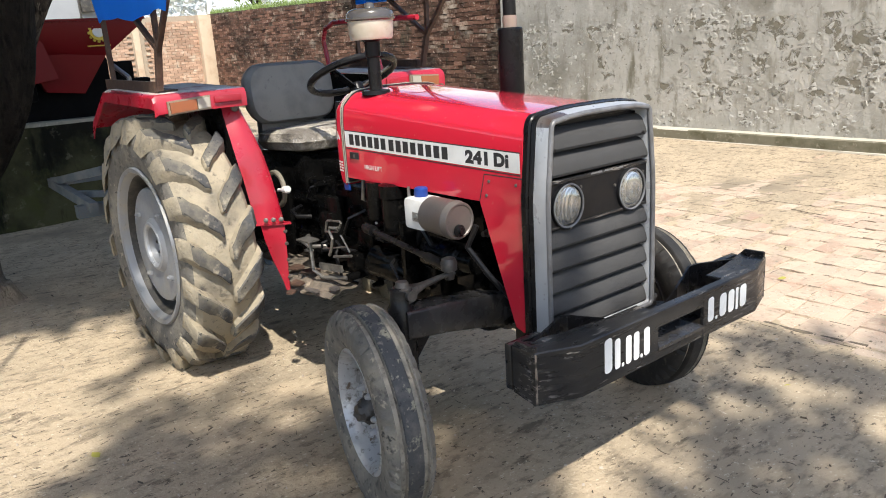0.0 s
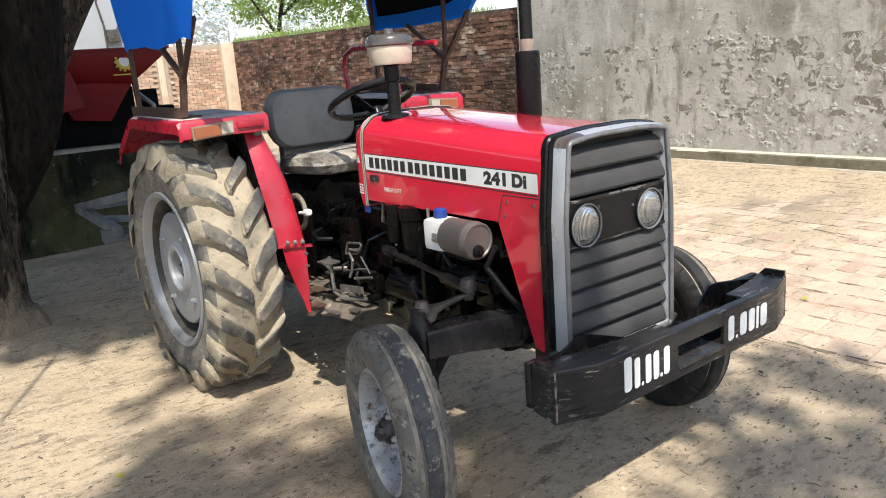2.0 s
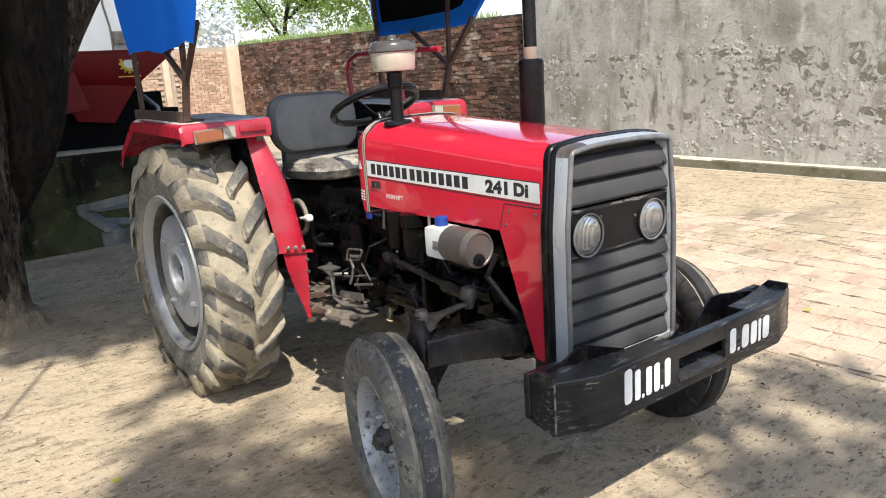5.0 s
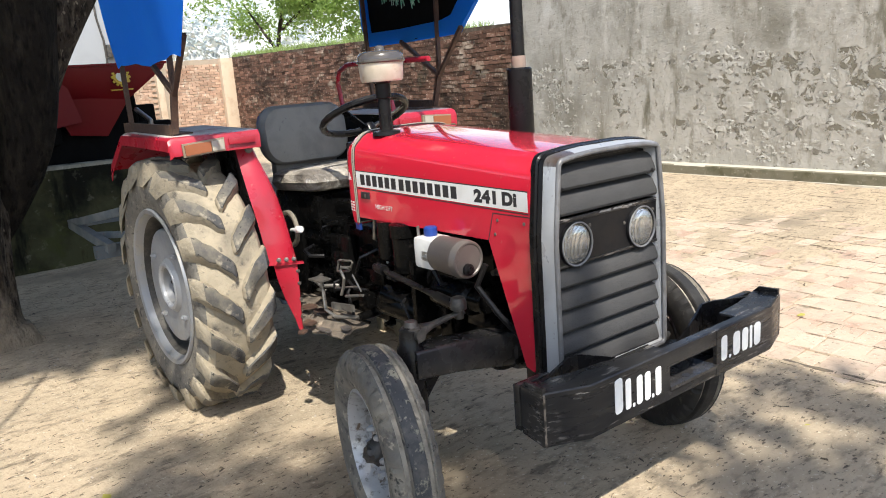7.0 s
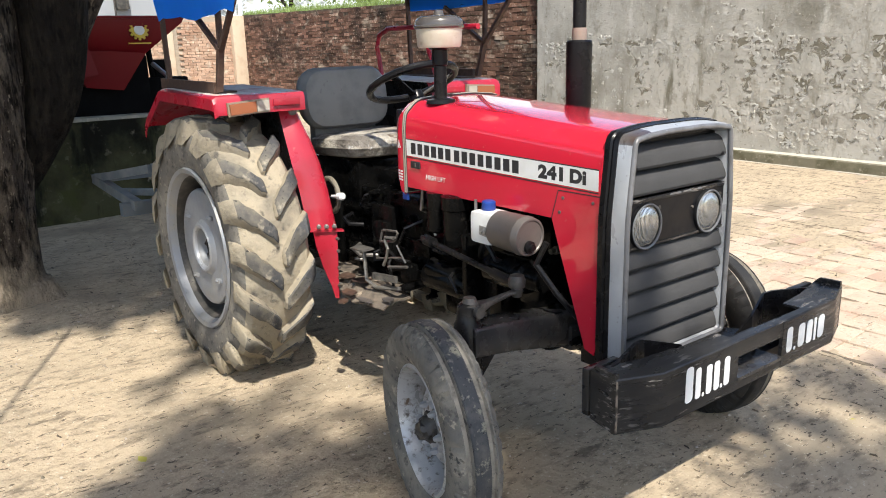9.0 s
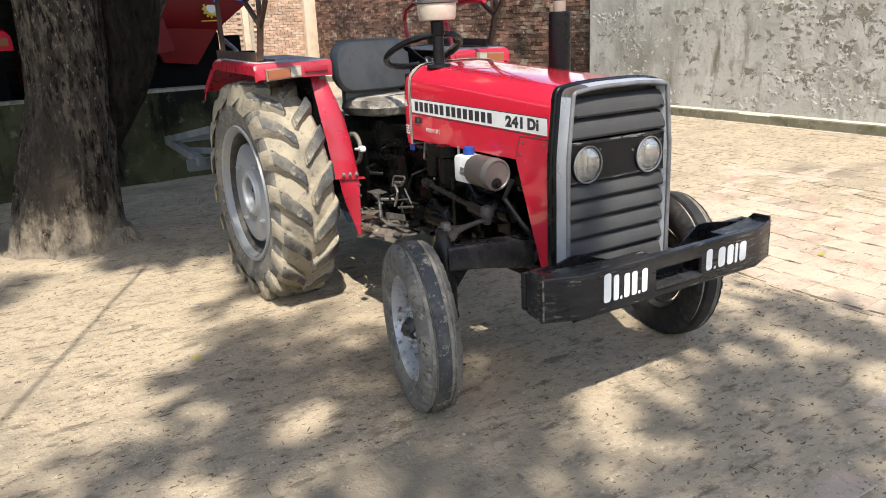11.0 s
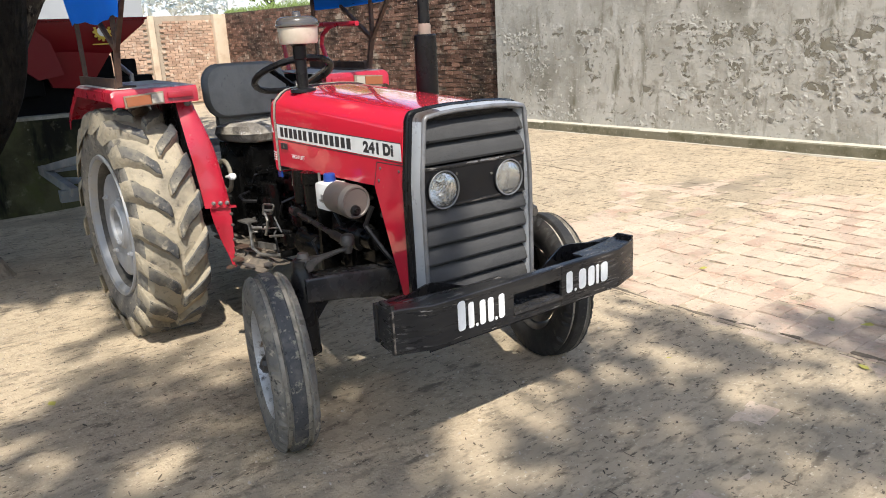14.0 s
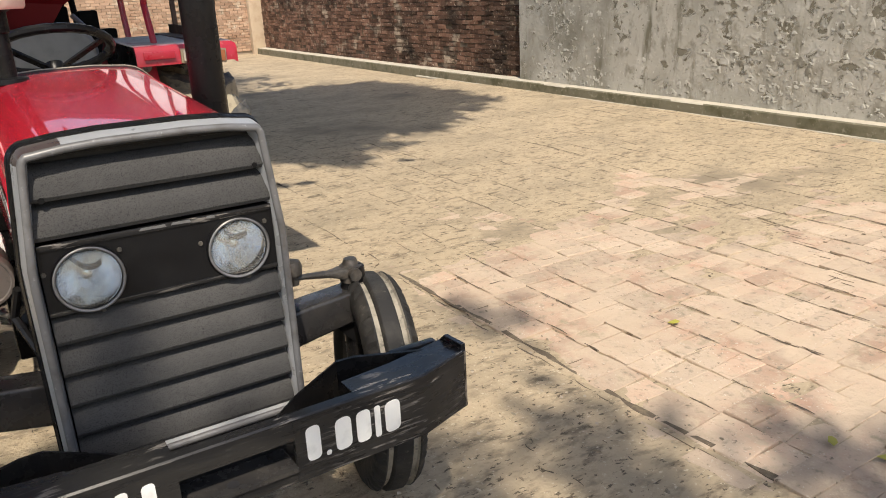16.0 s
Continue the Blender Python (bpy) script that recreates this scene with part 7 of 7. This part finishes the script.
def flake(x, z, r, proud, m):
    n = rf.randint(7, 12)
    y = wall_y(x) - 0.001
    k = len(v)
    ax, az = rf.uniform(0.7, 1.5), rf.uniform(0.6, 1.2)
    ang = [2 * math.pi * (i + rf.uniform(-0.3, 0.3)) / n for i in range(n)]
    rad = [r * rf.uniform(0.35, 1.35) for _ in range(n)]
    tilt = rf.uniform(-0.5, 0.9) * proud
    for i in range(n):
        v.append((x + ax * rad[i] * math.cos(ang[i]), y, z + az * rad[i] * math.sin(ang[i])))
    for i in range(n):
        v.append((x + 0.86 * ax * rad[i] * math.cos(ang[i]), y - max(0.002, proud + tilt * math.sin(ang[i])), z + 0.86 * az * rad[i] * math.sin(ang[i])))
    f.append(tuple(range(k + n, k + 2 * n)))
    mi.append(m)
    for i in range(n):
        j = (i + 1) % n
        f.append((k + i, k + j, k + n + j, k + n + i))
        mi.append(m)


made = 0
while made < 800:
    x, z = rf.uniform(-5.8, 5.0), rf.uniform(0.16, 2.1)
    band = math.exp(-((z - 1.52 - 0.05 * noise.noise(Vector((x * 0.8, 0, 0)))) / 0.09) ** 2)
    low = 0.4 if z < 1.45 else 0.03
    patch = noise.noise(Vector((x * 0.9, z * 0.9, 7))) + 0.5 * noise.noise(Vector((x * 2.6, z * 2.6, 1)))
    if rf.random() < low * (0.25 + 1.3 * patch) + band * (0.35 + 0.9 * patch):
        dark = rf.random() < 0.45
        # A shifted pale flake behind a dark one imitates a lit-edged recess.
        if dark:
            flake(x + 0.006, z + 0.006, rf.uniform(0.022, 0.045), 0.003, 0)
        flake(x, z, rf.uniform(0.008, 0.028) if rf.random() < 0.9 else rf.uniform(0.03, 0.06), 0.005 if dark else rf.uniform(0.002, 0.005), 1 if dark else 0)
        made += 1
for _ in range(340):
    x, z = rf.uniform(0.0, 4.6), rf.uniform(0.25, 1.5)
    if noise.noise(Vector((x * 1.1, z * 1.1, 4))) > 0.0:
        r = rf.uniform(0.014, 0.042)
        flake(x + 0.3 * r, z + 0.3 * r, r * 1.1, 0.003, 0)
        flake(x, z, r, 0.0055, 1)
mesh_stuff("flaking_plaster", v, f, [FLAKE, BARE], "peeling plaster flakes with lit rims and dark recesses as colour, on the cement wall", "plaster", "stuff", mi)

# clods and crumbs of earth lying on the trodden yard
v, f = [], []
for _ in range(11000):
    x, y = rf.uniform(-2.6, 4.2), rf.uniform(-3.0, 1.75)
    if noise.noise(Vector((x * 1.3, y * 2.2, 6))) + 0.6 * noise.noise(Vector((x * 4, y * 7, 2))) < rf.uniform(-0.35, 0.45):
        continue
    r = rf.uniform(0.0018, 0.0048) if rf.random() < 0.92 else rf.uniform(0.005, 0.011)
    st = rf.uniform(1.0, 3.0)
    k = len(v)
    zz = max(ground_z(x, y), dip(x, y)) + 0.001
    for i in range(5):
        a = 2 * math.pi * i / 5 + rf.uniform(-0.3, 0.3)
        v.append((x + r * st * math.cos(a), y + r * math.sin(a), zz - 0.004))
    v.append((x + rf.uniform(-r, r) * 0.4, y, zz + r * rf.uniform(0.3, 0.9)))
    f += [(k + i, k + (i + 1) % 5, k + 5) for i in range(5)]
CLOD = mat("earth_clod", (0.3, 0.25, 0.185), 0.95, random_by="island", amount=0.5)
mesh_stuff("earth_crumbs", v, f, CLOD, "loose crumbs of dry earth on the trodden yard", "soil")

# dry leaves, twigs and crumbs
v, f, mi = [], [], []
for _ in range(2600):
    x, y = rf.uniform(-3.5, 4.5), rf.uniform(-3.2, 6.2)
    if y > 1.6 and rf.random() < 0.8:
        continue
    z = max(ground_z(x, y), dip(x, y))
    a, kind = rf.gauss(0.1, 0.5), rf.random()
    L, W = (rf.uniform(0.006, 0.04) if rf.random() < 0.3 else rf.uniform(0.004, 0.014), rf.uniform(0.0015, 0.0045)) if kind < 0.7 else (rf.uniform(0.006, 0.016), rf.uniform(0.004, 0.01))
    c, s_ = math.cos(a), math.sin(a)
    k = len(v)
    for u, w in ((-1, -1), (1, -1), (1, 1), (-1, 1)):
        v.append((x + c * u * L / 2 - s_ * w * W / 2, y + s_ * u * L / 2 + c * w * W / 2, z))
    for u, w in ((-0.8, -0.5), (0.8, -0.5), (0.8, 0.5), (-0.8, 0.5)):
        v.append((x + c * u * L / 2 - s_ * w * W / 2, y + s_ * u * L / 2 + c * w * W / 2, z + rf.uniform(0.003, 0.009)))
    for q in ((4, 5, 6, 7), (0, 1, 5, 4), (1, 2, 6, 5), (2, 3, 7, 6), (3, 0, 4, 7)):
        f.append(tuple(k + i for i in q))
        mi.append(0 if kind < 0.7 else 1)
TWIG = mat("dry_twig", (0.16, 0.125, 0.09), 0.9, random_by="island", amount=0.6)
CRUMB = mat("brick_crumb", (0.42, 0.36, 0.29), 0.95)
mesh_stuff("ground_litter", v, f, [TWIG, CRUMB], "dry twigs and crumbs scattered over the yard", "litter", "stuff", mi)
LEAFY = mat("fallen_yellow_leaf", (0.36, 0.33, 0.06), 0.6)
for x, y, a in ((2.02, 1.02, 20), (1.62, 2.3, 70), (2.62, 1.97, 130), (2.78, 2.02, 40), (0.72, -1.42, 10), (2.35, 0.95, 80), (1.3, -0.05, 30), (3.0, 1.5, 160)):
    bm = B()
    d, w = Vector((math.cos(radians(a)), math.sin(radians(a)), 0)), Vector((-math.sin(radians(a)), math.cos(radians(a)), 0))
    p = Vector((x, y, 0.012))
    L = 0.032
    slab(bm, [p - d * L, p - d * L * 0.2 + w * 0.016, p + d * L * 0.5 + w * 0.013 + Vector((0, 0, 0.006)), p + d * L, p + d * L * 0.5 - w * 0.013, p - d * L * 0.2 - w * 0.016], (0, 0, 0.0015))
    tagged(part("fallen_leaf", bm, LEAFY), "small yellow fallen leaf lying on the ground", "leaf", "fallen leaves")

# rubble at the end of the kerb
STONE = mat("broken_cement", (0.48, 0.43, 0.34), 0.95, second=(0.34, 0.3, 0.23), scale=20, mix=0.5, bump=0.004, bscale=60)
for k in range(34):
    bm = B()
    r = rf.uniform(0.012, 0.045)
    bmesh.ops.create_icosphere(bm, subdivisions=1, radius=r)
    for q in bm.verts:
        q.co = Vector((q.co.x * rf.uniform(0.8, 1.5), q.co.y * rf.uniform(0.7, 1.2), q.co.z * rf.uniform(0.5, 0.9)))
    x = 0.9 + abs(rf.gauss(0, 0.28))
    bmesh.ops.translate(bm, verts=bm.verts[:], vec=(x, wall_y(x) - 0.09 + rf.gauss(0, 0.06) - 0.05, r * 0.4 + max(0, 0.05 - 0.12 * (x - 0.9))))
    tagged(part("rubble_stone", bm, STONE, None, "", 20), "small broken lump of cement by the kerb's end", "stone", "rubble stones")

# ---- pieces: wall bricks and paving bricks ----
def brick_mesh(name, L, W, H, material, j, seed):
    r = random.Random(seed)
    me = bpy.data.meshes.new(name)
    jj = lambda: r.uniform(-j, j)
    e = min(L, W, H) * 0.09
    lo = [(-L / 2 + jj(), -W / 2 + jj(), 0), (L / 2 + jj(), -W / 2 + jj(), 0), (L / 2 + jj(), W / 2 + jj(), 0), (-L / 2 + jj(), W / 2 + jj(), 0)]
    md = [(x, y, H - e + jj() * 0.3) for x, y, _ in lo]
    hi = [(x * (1 - 2 * e / L), y * (1 - 2 * e / W), H + jj() * 0.4) for x, y, _ in lo]
    fs = [(8, 9, 10, 11)]
    for a in (0, 4):
        fs += [(a + i, a + (i + 1) % 4, a + 4 + (i + 1) % 4, a + 4 + i) for i in range(4)]
    me.from_pydata(lo + md + hi, [], fs)
    me.materials.append(material)
    return me


def lay(shapes, shapes_one, places, singles, parent, stuff_name, material, label, category):
    """Places pieces: those in singles as objects of their own, the rest joined."""
    V, F = [], []
    for i, m in enumerate(places):
        if singles[i]:
            ob = new("brick", shapes_one[i % len(shapes_one)])
            ob.parent = parent
            ob.matrix_basis = m
        else:
            me = shapes[i % len(shapes)]
            k = len(V)
            V += [tuple(m @ q.co) for q in me.vertices]
            F += [tuple(k + n for n in p.vertices) for p in me.polygons]
    mesh_stuff(stuff_name, V, F, material, label, category, "stuff", None, parent)


shapes = [brick_mesh("brick", 0.226, 0.067, 0.03, BRICK, 0.008, k) for k in range(8)]
ones = [brick_mesh("brick", 0.226, 0.067, 0.03, BRICK_ONE, 0.008, k) for k in range(8)]
places, singles, count = [], [], 0
rw = random.Random(4)
for row in range(32):
    z = 0.14 + row * 0.0765
    x = -5.93 - (0.12 if row % 2 else 0.0)
    while x > -18.9:
        top = 2.62 - 0.26 * (x + 19) / 13.1
        if z < top - 0.03 and not rw.random() < 0.015:
            y = wall_y(x) + 0.11 - 0.0
            m = Matrix.Translation((x - 0.112, y + 0.021 + rw.gauss(0, 0.005), z + rw.gauss(0, 0.004))) @ Euler((radians(90), rw.gauss(0, 0.012), rw.gauss(0, 0.015))).to_matrix().to_4x4()
            places.append(m)
            singles.append(x > -8.15)
        x -= 0.237
lay(shapes, ones, places, singles, brick_wall, "brick_courses", BRICK, "", "")
places = []
for row in range(31):
    z, y = 0.12 + row * 0.0765, 7.4 - (0.12 if row % 2 else 0.0)
    while y > -1.0:
        if not 5.3 < y < 5.75:
            places.append(Matrix.Translation((-19.0 + 0.012 + rw.gauss(0, 0.002), y, z)) @ Euler((radians(90), 0, radians(90))).to_matrix().to_4x4())
        y -= 0.237
lay(shapes, ones, places, [False] * len(places), wall_west, "brick_courses", WESTBRICK, "", "")

def sway(x, y):
    """How far the rows of paving have shifted from a straight line."""
    return 0.075 * noise.noise(Vector((x * 0.38, y * 0.38, 12))) + 0.02 * noise.noise(Vector((x * 1.3, y * 1.3, 4)))


shapes = [brick_mesh("brick", 0.1195, 0.226, 0.03, PAVER, 0.008, k) for k in range(8)]
ones = [brick_mesh("brick", 0.1195, 0.226, 0.03, PAVER_ONE, 0.008, k) for k in range(8)]
places, singles, ROW_EDGES = [], [], []
y = -3.3
while y < 6.75:
    x = -7.5 + rw.uniform(0, 0.12)
    while x < 5.6:
        z = dip(x, y) - 0.031 + rw.gauss(0, 0.003) + 0.006 * noise.noise(Vector((x * 1.5, y * 1.5, 4)))
        if y + 0.12 < wall_y(x) - 0.18 and x > -4.2:
            places.append(Matrix.Translation((x, y + sway(x, y), z)) @ Euler((rw.gauss(0, 0.009), rw.gauss(0, 0.014), rw.gauss(0, 0.04) + (sway(x + 0.1, y) - sway(x - 0.1, y)) / 0.2)).to_matrix().to_4x4())
            singles.append(0.9 < x < 3.3 and 1.72 < y < 4.4)
        x += 0.121
    ROW_EDGES.append(y + 0.119)
    y += 0.262 if abs(y - 1.5) < 0.13 else 0.238
lay(shapes, ones, places, singles, ground, "paving_bricks", PAVER, "", "")

# dirt-filled joints between the strips of paving
GRIME = mat("dark_joint_dirt", (0.11, 0.085, 0.06), 0.95, second=(0.2, 0.16, 0.11), scale=30, mix=0.45, bump=0.006, bscale=60)
for pts, w0 in ((((0.2, 1.60), (1.2, 1.63), (2.2, 1.63), (3.2, 1.64), (4.6, 1.66), (6.0, 1.68)), 0.0125),):
    bm = B()
    rows = []
    for (xa, ya), (xb, yb) in zip(pts, pts[1:]):
        for k in range(20):
            u = k / 20
            x, y = xa + (xb - xa) * u, ya + (yb - ya) * u
            y += sway(x, y) + 0.008 * noise.noise(Vector((x * 5, 0, w0 * 900)))
            w = max(0.001, w0 * (0.9 + 1.6 * noise.noise(Vector((x * 7, 3, 1)))))
            z = max(ground_z(x, y), dip(x, y)) + 0.001
            rows.append([Vector((x, y - w, z)), Vector((x, y + w, z))])
    skin(bm, rows, cap=False, closed=False)
    thicken(bm, 0.004)
    part("paving_joint", bm, GRIME, ground, "dark dirt-filled joint in the paving")

# dark earth sunk in the open joints: short broken cracks along the courses
rc = random.Random(19)
FAR_LINE = ((-2.2, 4.5), (-1.2, 4.42), (-0.2, 4.3), (0.66, 4.1), (1.3, 3.8), (1.9, 3.3))
v, f = [], []


def crack(x, y, along, length, w):
    """A thin bent sliver of dirt lying in a joint."""
    k = len(v)
    bend = rc.uniform(-0.006, 0.006)
    for i, u in enumerate((-0.5, -0.2, 0.2, 0.5)):
        a, b = u * length, bend * (1 if i in (1, 2) else 0)
        px, py = (x + a, y + b) if along else (x + b, y + a)
        z = max(ground_z(px, py), dip(px, py)) + 0.0012
        d = w * (0.15 if i in (0, 3) else rc.uniform(0.7, 1.2))
        qx, qy = (0, d) if along else (d, 0)
        v.extend([(px - qx, py - qy, z), (px, py, z + 0.0025), (px + qx, py + qy, z)])
    for i in range(3):
        a = k + 3 * i
        f.extend([(a, a + 3, a + 4, a + 1), (a + 1, a + 4, a + 5, a + 2)])


for yy in ROW_EDGES:
    x = -4.0
    while x < 4.8:
        open_ = noise.noise(Vector((x * 0.9, yy * 0.9, 40))) + 0.5 * noise.noise(Vector((x * 3, yy * 3, 41)))
        paved = yy > 1.55
        if rc.random() < (0.45 if paved else 0.2) + 0.6 * open_:
            crack(x, yy + sway(x, yy) + rc.gauss(0, 0.006), True, rc.uniform(0.04, 0.2) if paved else rc.uniform(0.015, 0.06), rc.uniform(0.0018, 0.005) if paved else rc.uniform(0.001, 0.003))
        if rc.random() < (0.12 if paved else 0.1) + 0.3 * open_:
            crack(x + 0.06, yy + 0.12 + sway(x, yy), False, rc.uniform(0.03, 0.1) if paved else rc.uniform(0.015, 0.04), rc.uniform(0.0012, 0.003))
        x += 0.121
for (xa, ya), (xb, yb) in zip(FAR_LINE, FAR_LINE[1:]):
    for k in range(9):
        if rc.random() < 0.75:
            crack(xa + (xb - xa) * k / 9, ya + (yb - ya) * k / 9 + rc.gauss(0, 0.008), True, rc.uniform(0.06, 0.14), rc.uniform(0.0015, 0.004))
mesh_stuff("joint_cracks", v, f, GRIME, "dark dirt in the open joints between worn paving bricks", "dirt")
